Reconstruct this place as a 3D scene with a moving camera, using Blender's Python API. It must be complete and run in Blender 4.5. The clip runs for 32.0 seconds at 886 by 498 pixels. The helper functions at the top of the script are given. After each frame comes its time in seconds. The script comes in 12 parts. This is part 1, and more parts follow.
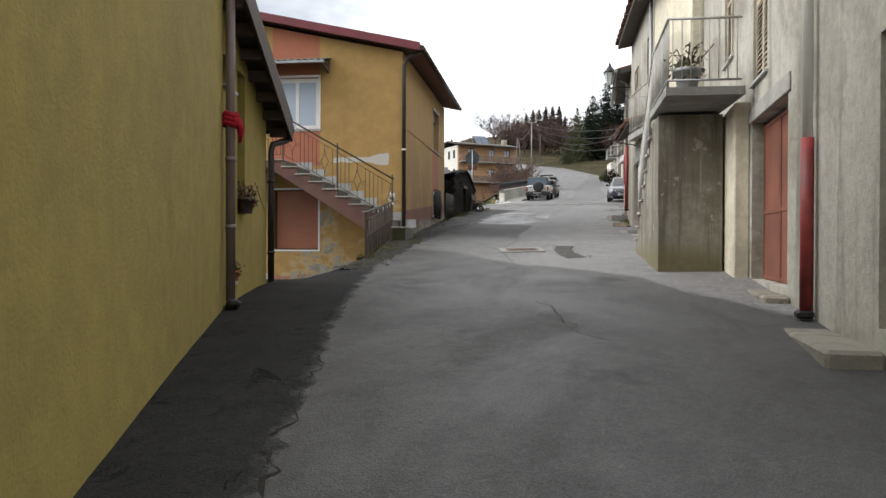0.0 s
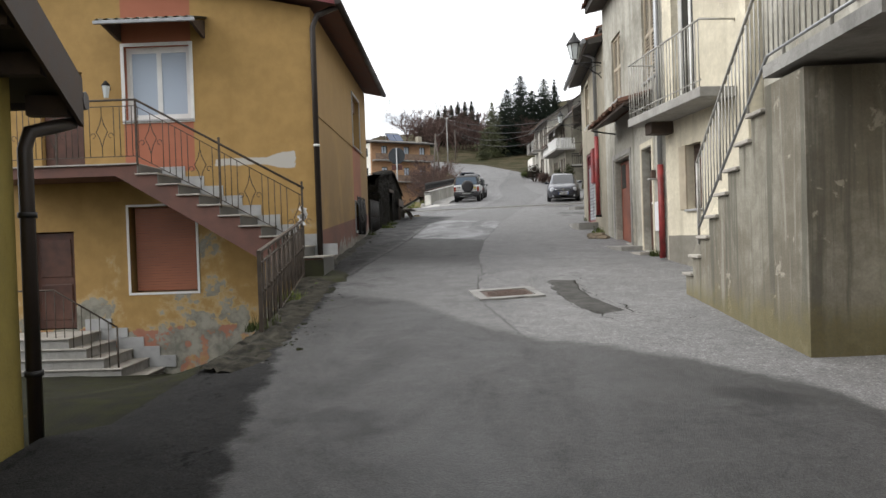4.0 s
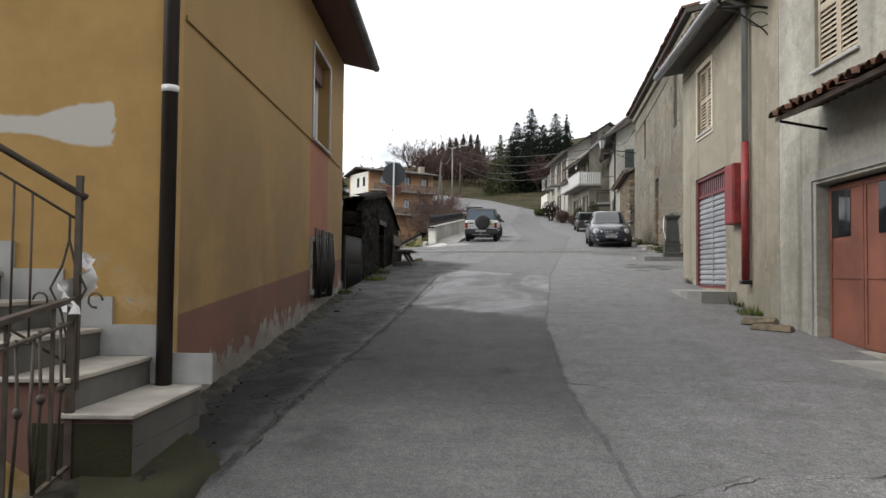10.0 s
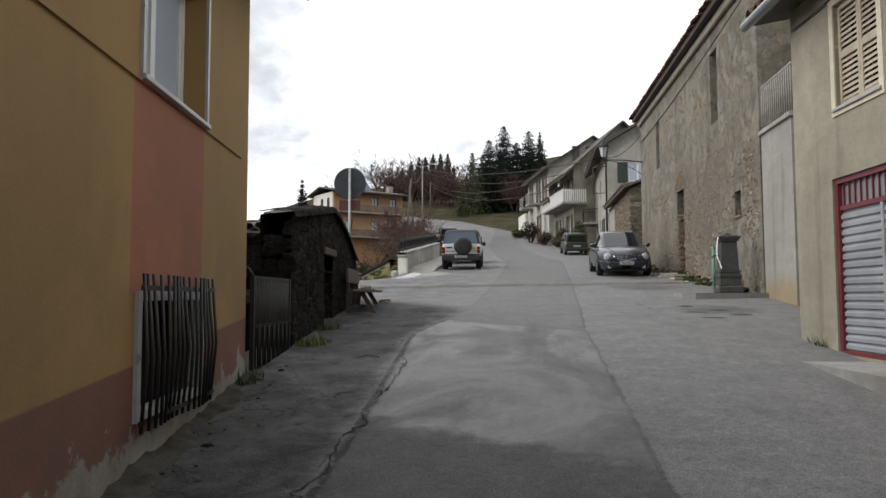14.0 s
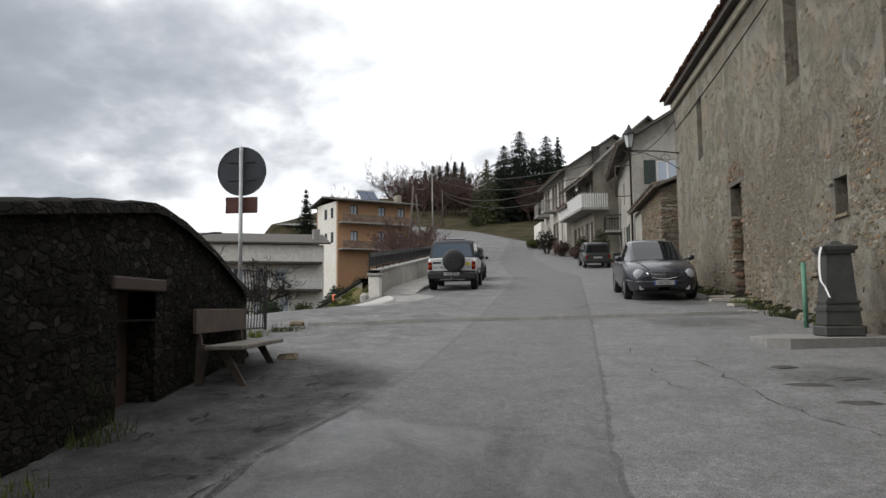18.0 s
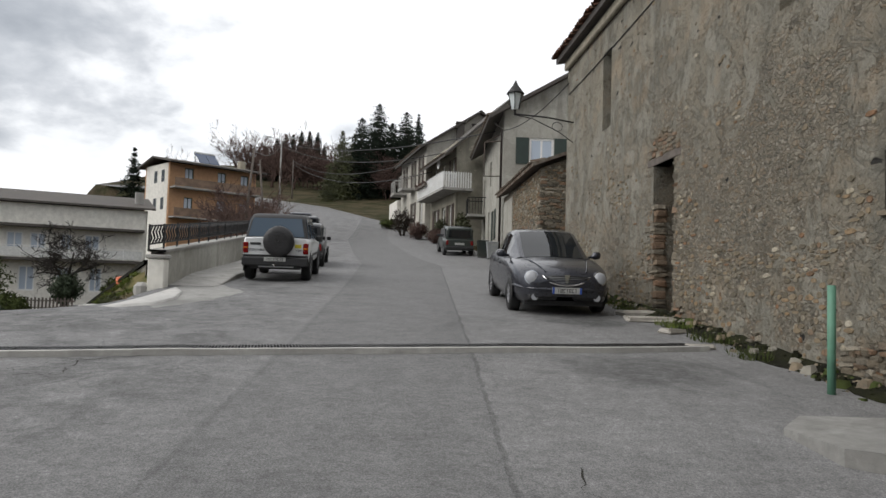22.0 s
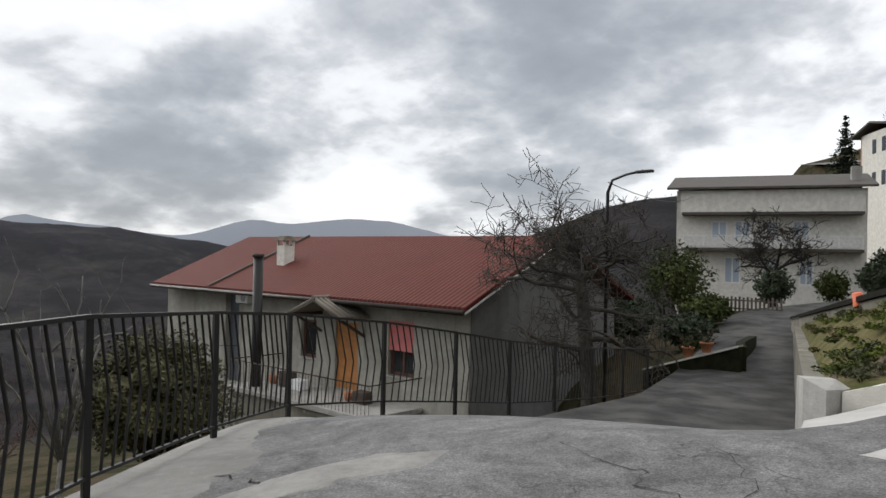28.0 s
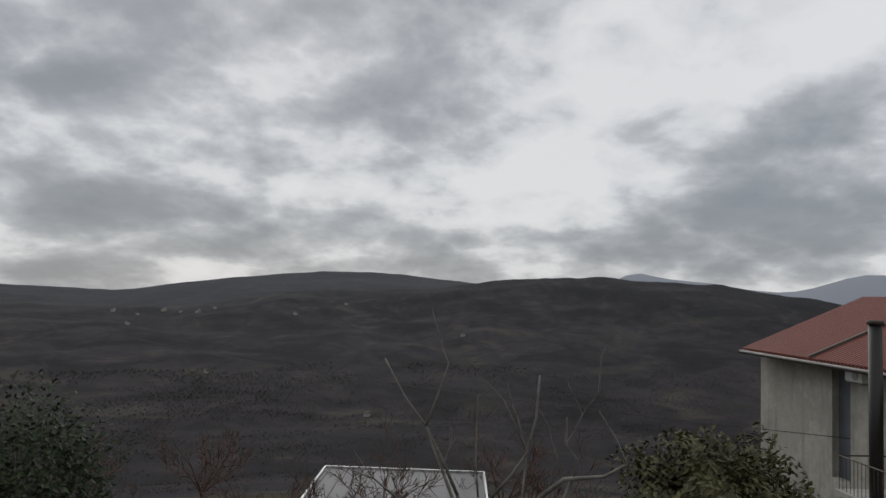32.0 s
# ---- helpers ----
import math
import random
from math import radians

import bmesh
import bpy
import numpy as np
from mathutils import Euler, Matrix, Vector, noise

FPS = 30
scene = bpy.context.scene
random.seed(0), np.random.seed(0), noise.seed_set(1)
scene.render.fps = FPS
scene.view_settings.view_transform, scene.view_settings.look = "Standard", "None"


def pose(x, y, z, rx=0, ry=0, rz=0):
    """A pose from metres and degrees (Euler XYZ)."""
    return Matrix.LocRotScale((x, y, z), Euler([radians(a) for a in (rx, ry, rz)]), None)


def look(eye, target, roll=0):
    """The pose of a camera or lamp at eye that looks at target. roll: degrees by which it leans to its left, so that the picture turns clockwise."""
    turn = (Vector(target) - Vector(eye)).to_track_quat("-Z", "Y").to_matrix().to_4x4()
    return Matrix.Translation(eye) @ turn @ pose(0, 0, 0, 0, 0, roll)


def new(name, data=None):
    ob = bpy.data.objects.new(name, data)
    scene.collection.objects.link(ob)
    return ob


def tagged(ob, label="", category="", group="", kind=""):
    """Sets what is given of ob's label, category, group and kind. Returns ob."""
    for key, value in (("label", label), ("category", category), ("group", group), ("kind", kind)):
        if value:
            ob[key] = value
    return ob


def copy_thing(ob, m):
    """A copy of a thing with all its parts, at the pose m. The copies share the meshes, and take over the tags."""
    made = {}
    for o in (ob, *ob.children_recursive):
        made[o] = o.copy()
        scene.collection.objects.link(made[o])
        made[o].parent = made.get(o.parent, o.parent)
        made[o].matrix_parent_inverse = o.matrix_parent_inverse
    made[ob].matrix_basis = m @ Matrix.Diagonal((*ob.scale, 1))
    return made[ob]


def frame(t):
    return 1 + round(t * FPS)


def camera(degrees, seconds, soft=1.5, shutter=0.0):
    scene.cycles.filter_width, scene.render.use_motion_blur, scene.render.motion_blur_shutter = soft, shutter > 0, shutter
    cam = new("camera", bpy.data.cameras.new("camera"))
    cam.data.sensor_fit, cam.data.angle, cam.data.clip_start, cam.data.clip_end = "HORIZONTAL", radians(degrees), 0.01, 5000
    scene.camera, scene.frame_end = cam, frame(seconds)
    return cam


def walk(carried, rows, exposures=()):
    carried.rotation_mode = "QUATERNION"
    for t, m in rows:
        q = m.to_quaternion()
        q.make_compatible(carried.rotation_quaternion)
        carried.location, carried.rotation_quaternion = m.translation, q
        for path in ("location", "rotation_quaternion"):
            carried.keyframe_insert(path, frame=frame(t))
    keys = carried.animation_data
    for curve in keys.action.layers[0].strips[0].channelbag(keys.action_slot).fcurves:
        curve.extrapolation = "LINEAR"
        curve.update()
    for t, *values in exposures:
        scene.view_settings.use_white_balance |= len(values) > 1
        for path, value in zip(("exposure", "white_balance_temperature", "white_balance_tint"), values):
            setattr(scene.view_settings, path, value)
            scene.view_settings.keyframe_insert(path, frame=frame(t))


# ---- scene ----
cam = camera(62.7, 32.0)
# seconds, eye x, y, z, then yaw, pitch, roll in degrees
PATH = [
    (0.0, 0.0, 0.0, 1.5, 14.9, -0.51, -0.13),
    (0.5, -0.208, 0.708, 1.585, 11.37, 0.96, -0.12),
    (1.0, -0.507, 1.465, 1.688, 11.38, 2.51, 0.11),
    (1.5, -0.716, 2.178, 1.754, 8.3, 1.45, 0.05),
    (2.0, -0.971, 2.898, 1.857, 9.22, 2.53, 1.31),
    (2.5, -1.207, 3.55, 1.932, 8.17, 1.23, 1.54),
    (3.0, -1.421, 4.315, 2.012, 8.99, -0.44, 2.31),
    (3.5, -1.679, 4.995, 2.102, 7.88, -0.59, 2.16),
    (5.5, -2.672, 7.776, 2.28, 8.93, -1.99, 0.95),
    (6.0, -2.904, 8.594, 2.304, 4.28, -2.34, 0.6),
    (6.5, -3.116, 9.336, 2.384, 6.36, -2.13, 1.17),
    (7.0, -3.282, 10.143, 2.426, 3.98, -1.99, 0.85),
    (7.5, -3.395, 10.896, 2.51, 3.87, -0.86, 0.91),
    (8.0, -3.546, 11.702, 2.558, 3.61, 0.1, 0.42),
    (8.5, -3.606, 12.454, 2.604, 3.07, 0.53, 0.13),
    (9.0, -3.679, 13.315, 2.656, 3.26, -0.55, -0.24),
    (9.5, -3.659, 14.079, 2.727, 4.48, 1.87, -0.69),
    (10.0, -3.699, 14.924, 2.788, 7.77, 2.04, -0.56),
    (10.5, -3.73, 15.665, 2.825, 8.8, 2.9, -0.38),
    (11.0, -3.869, 16.44, 2.868, 12.84, 1.61, -0.29),
    (11.5, -3.995, 17.151, 2.915, 13.18, 0.05, -0.46),
    (12.0, -4.151, 17.941, 3.013, 15.15, 1.62, -0.4),
    (12.5, -4.329, 18.647, 3.084, 14.12, 2.43, -0.07),
    (13.0, -4.505, 19.452, 3.178, 14.14, 3.59, -0.1),
    (13.5, -4.622, 20.184, 3.211, 13.18, 2.27, 0.39),
    (14.0, -4.67, 21.042, 3.328, 5.39, 3.79, 0.18),
    (14.5, -4.679, 21.789, 3.385, 3.01, 4.72, 0.14),
    (16.5, -4.225, 24.925, 3.737, 4.36, 8.14, 0.15),
    (17.0, -4.151, 25.635, 3.794, 4.72, 7.84, -0.01),
    (17.5, -4.067, 26.343, 3.827, 5.6, 5.42, 0.35),
    (18.0, -4.081, 27.127, 3.874, 7.08, 4.66, 0.7),
    (18.5, -4.017, 27.835, 3.93, 6.75, 4.31, 0.74),
    (19.0, -4.028, 28.61, 3.991, 6.88, 3.7, 1.0),
    (19.5, -4.002, 29.318, 4.033, 5.31, 2.79, 0.5),
    (20.0, -3.979, 30.107, 4.118, 3.71, 2.67, -0.03),
    (20.5, -3.996, 30.793, 4.198, 1.28, 2.81, -0.65),
    (21.0, -3.971, 31.539, 4.296, -1.7, 3.79, -0.51),
    (21.5, -4.016, 32.203, 4.372, -5.8, 4.23, -0.65),
    (22.0, -4.047, 32.958, 4.423, -4.57, 3.06, -1.65),
    (22.5, -4.193, 33.707, 4.475, 1.86, 3.44, -2.09),
    (23.0, -4.317, 34.467, 4.536, -0.4, 3.98, -2.25),
    (23.5, -4.527, 35.165, 4.626, 3.09, 4.54, -1.76),
    (24.0, -4.777, 35.867, 4.668, 1.97, 4.06, -0.81),
    (24.5, -4.999, 36.518, 4.748, 3.79, 4.56, -0.01),
    (25.2, -5.339, 37.475, 4.782, 8.0, 3.99, 0.01),
    (25.9, -5.743, 38.416, 4.801, 12.2, 3.45, -0.03),
    (26.5, -6.141, 39.167, 4.831, 15.81, 2.98, -0.19),
    (27.0, -6.508, 39.734, 4.878, 30.35, 1.76, -0.99),
    (27.5, -6.888, 40.28, 4.926, 37.89, -0.37, -1.12),
    (28.0, -7.348, 40.85, 5.011, 47.3, 0.45, -1.1),
    (28.5, -7.803, 41.293, 5.077, 58.03, 1.47, -1.9),
    (29.0, -8.348, 41.729, 5.112, 68.42, 2.17, -2.3),
    (29.5, -8.987, 42.018, 5.11, 74.26, 3.51, -1.71),
    (30.0, -9.642, 42.323, 5.158, 83.6, 5.08, -0.77),
    (30.5, -10.162, 42.533, 5.181, 88.96, 3.35, -0.51),
    (31.0, -10.521, 42.676, 5.194, 88.17, 3.56, 0.88),
    (31.5, -10.711, 42.744, 5.201, 95.01, 3.61, 0.04),
    (32.0, -10.742, 42.786, 5.196, 92.39, 3.75, -1.81),
]
walk(cam, [(t, pose(x, y, z, 90 + pitch, roll, yaw)) for t, x, y, z, yaw, pitch, roll in PATH],
     [(0.0, 0.72), (3.0, 0.60), (6.0, 0.62), (9.0, 0.50), (11.0, 0.46), (12.0, 0.55), (13.0, 0.24), (14.0, 0.21), (16.6, -0.32), (17.0, -0.28), (18.0, 0.03), (19.0, 0.08), (24.0, -0.02), (27.0, -0.04), (28.0, -0.02), (29.0, -0.33), (30.0, -0.48), (32.0, -0.52)])

# ---- light: a bright overcast sky and a soft sun from the valley side ----
SUN_DIR = Vector((-0.80, -0.22, 0.60)).normalized()
world = bpy.data.worlds.new("sky")
scene.world = world
world.use_nodes = True
wn = world.node_tree
wn.nodes.clear()


def wnode(kind, **kw):
    n = wn.nodes.new(kind)
    for k, v in kw.items():
        n.inputs[k].default_value = v
    return n


def wmath(op, a, b=0.0):
    n = wn.nodes.new("ShaderNodeMath")
    n.operation = op
    for i, q in enumerate((a, b)):
        if isinstance(q, (int, float)):
            n.inputs[i].default_value = q
        else:
            wn.links.new(q, n.inputs[i])
    return n.outputs[0]


coord = wn.nodes.new("ShaderNodeTexCoord")
sep = wn.nodes.new("ShaderNodeSeparateXYZ")
wn.links.new(coord.outputs["Generated"], sep.inputs[0])
up = wmath("ADD", wmath("MAXIMUM", sep.outputs[2], 0.0), 0.36)
flat = wn.nodes.new("ShaderNodeCombineXYZ")
wn.links.new(wmath("DIVIDE", sep.outputs[0], up), flat.inputs[0])
wn.links.new(wmath("DIVIDE", sep.outputs[1], up), flat.inputs[1])
big = wnode("ShaderNodeTexNoise", Scale=1.25, Detail=9.0, Roughness=0.47, Distortion=0.10)
fine = wnode("ShaderNodeTexNoise", Scale=3.4, Detail=9.0, Roughness=0.55, Distortion=0.16)
wn.links.new(flat.outputs[0], big.inputs["Vector"])
wn.links.new(flat.outputs[0], fine.inputs["Vector"])
mass = wmath("ADD", wmath("MULTIPLY", big.outputs["Fac"], 0.68), wmath("MULTIPLY", fine.outputs["Fac"], 0.32))
puff = wnode("ShaderNodeTexNoise", Scale=2.1, Detail=8.0, Roughness=0.52, Distortion=0.05)
wn.links.new(flat.outputs[0], puff.inputs["Vector"])
crease = wmath("SUBTRACT", 1.0, wmath("ABSOLUTE", wmath("SUBTRACT", wmath("MULTIPLY", puff.outputs["Fac"], 2.0), 1.0)))
mass = wmath("ADD", mass, wmath("MULTIPLY", wmath("SUBTRACT", wmath("MAXIMUM", crease, 0.80), 0.85), 0.24))
# thinner, brighter cloud up the street, heavier over the valley
side = wmath("ADD", wmath("MULTIPLY", sep.outputs[1], 0.02), wmath("MULTIPLY", sep.outputs[0], 0.03))
bank = wn.nodes.new("ShaderNodeVectorMath")
bank.operation = "DOT_PRODUCT"
wn.links.new(coord.outputs["Generated"], bank.inputs[0])
bank.inputs[1].default_value = (-0.62, 0.66, 0.42)
heavy = wn.nodes.new("ShaderNodeMapRange")
heavy.interpolation_type = "SMOOTHSTEP"
for key, q in (("From Min", 0.78), ("From Max", 0.99), ("To Min", 0.02), ("To Max", -0.018)):
    heavy.inputs[key].default_value = q
wn.links.new(bank.outputs["Value"], heavy.inputs["Value"])
side = wmath("ADD", wmath("ADD", side, heavy.outputs[0]), wmath("MULTIPLY", wmath("SUBTRACT", sep.outputs[2], 0.22), 0.38))
mass = wmath("ADD", wmath("ADD", wmath("MULTIPLY", wmath("SUBTRACT", mass, 0.5), 1.5), 0.5), side)
# an even bright veil to the north, up the street
veil = wn.nodes.new("ShaderNodeVectorMath")
veil.operation = "DOT_PRODUCT"
wn.links.new(coord.outputs["Generated"], veil.inputs[0])
veil.inputs[1].default_value = (0.22, 0.97, 0.10)
pale = wn.nodes.new("ShaderNodeMapRange")
pale.interpolation_type = "SMOOTHSTEP"
for key, q in (("From Min", 0.72), ("From Max", 0.96), ("To Min", 0.0), ("To Max", 0.13)):
    pale.inputs[key].default_value = q
wn.links.new(veil.outputs["Value"], pale.inputs["Value"])
mass = wmath("ADD", mass, pale.outputs[0])
# broken cloud lets light through low over the hills
low_ = wn.nodes.new("ShaderNodeMapRange")
low_.interpolation_type = "SMOOTHSTEP"
for key, q in (("From Min", 0.04), ("From Max", 0.17), ("To Min", 0.075), ("To Max", 0.0)):
    low_.inputs[key].default_value = q
wn.links.new(sep.outputs[2], low_.inputs["Value"])
mass = wmath("ADD", mass, low_.outputs[0])
ramp_sky = wn.nodes.new("ShaderNodeValToRGB")
el = ramp_sky.color_ramp.elements
el[0].position, el[0].color = 0.24, (3.3, 3.6, 4.05, 1)
el[1].position, el[1].color = 0.63, (11.2, 11.3, 11.5, 1)
for at, col in ((0.38, (4.2, 4.5, 4.95, 1)), (0.45, (5.4, 5.7, 6.15, 1)), (0.51, (7.2, 7.45, 7.85, 1)), (0.565, (9.9, 10.1, 10.4, 1))):
    e = el.new(at)
    e.color = col
wn.links.new(mass, ramp_sky.inputs[0])
# the deck is thin and bright overhead and up the street, thick over the valley
lit = wmath("ADD", wmath("ADD", wmath("MULTIPLY", sep.outputs[0], 0.38), wmath("MULTIPLY", sep.outputs[1], 0.52)), wmath("MULTIPLY", sep.outputs[2], 0.62))
thin = wn.nodes.new("ShaderNodeMapRange")
thin.interpolation_type = "SMOOTHSTEP"
for key, q in (("From Min", -0.25), ("From Max", 0.75), ("To Min", 0.92), ("To Max", 1.05)):
    thin.inputs[key].default_value = q
wn.links.new(lit, thin.inputs["Value"])
deck = wn.nodes.new("ShaderNodeMix")
deck.data_type, deck.blend_type = "RGBA", "MULTIPLY"
deck.inputs[0].default_value = 1.0
wn.links.new(ramp_sky.outputs[0], deck.inputs[6])
wn.links.new(thin.outputs[0], deck.inputs[7])
sky_tex = wn.nodes.new("ShaderNodeTexSky")
sky_tex.sky_type = "NISHITA"
sky_tex.sun_disc = False
sky_tex.sun_elevation = math.asin(SUN_DIR.z)
sky_tex.sun_rotation = math.atan2(SUN_DIR.x, SUN_DIR.y)
cover = wn.nodes.new("ShaderNodeMix")
cover.data_type = "RGBA"
cover.inputs[0].default_value = 0.93
wn.links.new(sky_tex.outputs[0], cover.inputs[6])
wn.links.new(deck.outputs[2], cover.inputs[7])
back = wnode("ShaderNodeBackground", Strength=0.1)
wn.links.new(cover.outputs[2], back.inputs[0])
wout = wn.nodes.new("ShaderNodeOutputWorld")
wn.links.new(back.outputs[0], wout.inputs[0])

sun = new("sun", bpy.data.lights.new("sun", "SUN"))
sun.data.energy, sun.data.angle, sun.data.color = 2.0, radians(55), (1.0, 0.975, 0.94)
sun.matrix_world = look((0, 0, 60), Vector((0, 0, 60)) - SUN_DIR)

# ---- materials ----
def mk(name):
    m = bpy.data.materials.new(name)
    m.use_nodes = True
    nt = m.node_tree
    return m, nt, nt.nodes["Principled BSDF"]


def put(nt, sock, val):
    if isinstance(val, bpy.types.NodeSocket):
        nt.links.new(val, sock)
    elif isinstance(val, (tuple, list)) and len(val) == 3 and sock.type == "RGBA":
        sock.default_value = (*val, 1)
    else:
        sock.default_value = val


def calc(nt, op, a, b=0.0, clamp=False):
    n = nt.nodes.new("ShaderNodeMath")
    n.operation, n.use_clamp = op, clamp
    put(nt, n.inputs[0], a)
    put(nt, n.inputs[1], b)
    return n.outputs[0]


def place(nt, scale=(1, 1, 1)):
    c = nt.nodes.new("ShaderNodeTexCoord")
    mp = nt.nodes.new("ShaderNodeMapping")
    nt.links.new(c.outputs["Object"], mp.inputs[0])
    mp.inputs["Scale"].default_value = scale
    return mp.outputs[0]


def axes(nt, vec):
    s = nt.nodes.new("ShaderNodeSeparateXYZ")
    nt.links.new(vec, s.inputs[0])
    return s.outputs


def grain(nt, vec, scale, detail=4.0, rough=0.55, warp=0.0):
    n = nt.nodes.new("ShaderNodeTexNoise")
    put(nt, n.inputs["Vector"], vec)
    n.inputs["Scale"].default_value, n.inputs["Detail"].default_value = scale, detail
    n.inputs["Roughness"].default_value, n.inputs["Distortion"].default_value = rough, warp
    return n.outputs["Fac"]


def cells(nt, vec, scale, feature="F1", rand=1.0):
    n = nt.nodes.new("ShaderNodeTexVoronoi")
    n.feature = feature
    put(nt, n.inputs["Vector"], vec)
    n.inputs["Scale"].default_value, n.inputs["Randomness"].default_value = scale, rand
    return n


def span(nt, val, lo, hi, a=0.0, b=1.0, soft=True):
    n = nt.nodes.new("ShaderNodeMapRange")
    n.interpolation_type = "SMOOTHSTEP" if soft else "LINEAR"
    put(nt, n.inputs["Value"], val)
    for key, q in (("From Min", lo), ("From Max", hi), ("To Min", a), ("To Max", b)):
        n.inputs[key].default_value = q
    return n.outputs[0]


def blend(nt, fac, a, b, mode="MIX"):
    n = nt.nodes.new("ShaderNodeMix")
    n.data_type, n.blend_type = "RGBA", mode
    put(nt, n.inputs[0], fac)
    put(nt, n.inputs[6], a)
    put(nt, n.inputs[7], b)
    return n.outputs[2]


def table(nt, fac, stops):
    n = nt.nodes.new("ShaderNodeValToRGB")
    e = n.color_ramp.elements
    e[0].position, e[0].color = stops[0][0], (*stops[0][1], 1)
    e[1].position, e[1].color = stops[-1][0], (*stops[-1][1], 1)
    for p, c in stops[1:-1]:
        k = e.new(p)
        k.color = (*c, 1)
    put(nt, n.inputs[0], fac)
    return n.outputs[0]


def curve_of(nt, val, points, lo, hi):
    """A value read off a broken line through points, over lo..hi."""
    f = span(nt, val, lo, hi, soft=False)
    vs = [v for _, v in points]
    a, b = min(vs), max(vs)
    col = table(nt, f, [((p - lo) / (hi - lo), ((v - a) / (b - a),) * 3) for p, v in points])
    bw = nt.nodes.new("ShaderNodeRGBToBW")
    nt.links.new(col, bw.inputs[0])
    return calc(nt, "ADD", calc(nt, "MULTIPLY", bw.outputs[0], b - a), a)


def relief(nt, bsdf, height, strength=0.3, distance=0.02):
    n = nt.nodes.new("ShaderNodeBump")
    n.inputs["Strength"].default_value, n.inputs["Distance"].default_value = strength, distance
    nt.links.new(height, n.inputs["Height"])
    nt.links.new(n.outputs[0], bsdf.inputs["Normal"])


def dim(c, k):
    return tuple(q * k for q in c)


def plain(name, col, rough=0.7, metal=0.0, var=0.18, scale=3.0, bump=0.15, fine_scale=60.0, shift=None):
    """A surface with a broad and a fine variation of its colour, and fine relief."""
    m, nt, b = mk(name)
    v = place(nt)
    g1, g2 = grain(nt, v, scale, 5), grain(nt, v, fine_scale, 3)
    c = blend(nt, span(nt, g1, 0.3, 0.7), dim(col, 1 - var), shift or dim(col, 1 + var))
    c = blend(nt, calc(nt, "MULTIPLY", g2, 0.5 * var), c, (0, 0, 0))
    info = nt.nodes.new("ShaderNodeObjectInfo")
    c = blend(nt, span(nt, info.outputs["Random"], 0, 1, 0, 0.12, False), c, dim(col, 0.55))
    put(nt, b.inputs["Base Color"], c)
    put(nt, b.inputs["Roughness"], span(nt, g1, 0.2, 0.8, max(0.05, rough - 0.1), min(1, rough + 0.1)))
    b.inputs["Metallic"].default_value = metal
    if rough > 0.88:
        b.inputs["Specular IOR Level"].default_value = 0.1
    if bump:
        relief(nt, b, calc(nt, "ADD", g2, calc(nt, "MULTIPLY", g1, 0.5)), bump, 0.01)
    return m


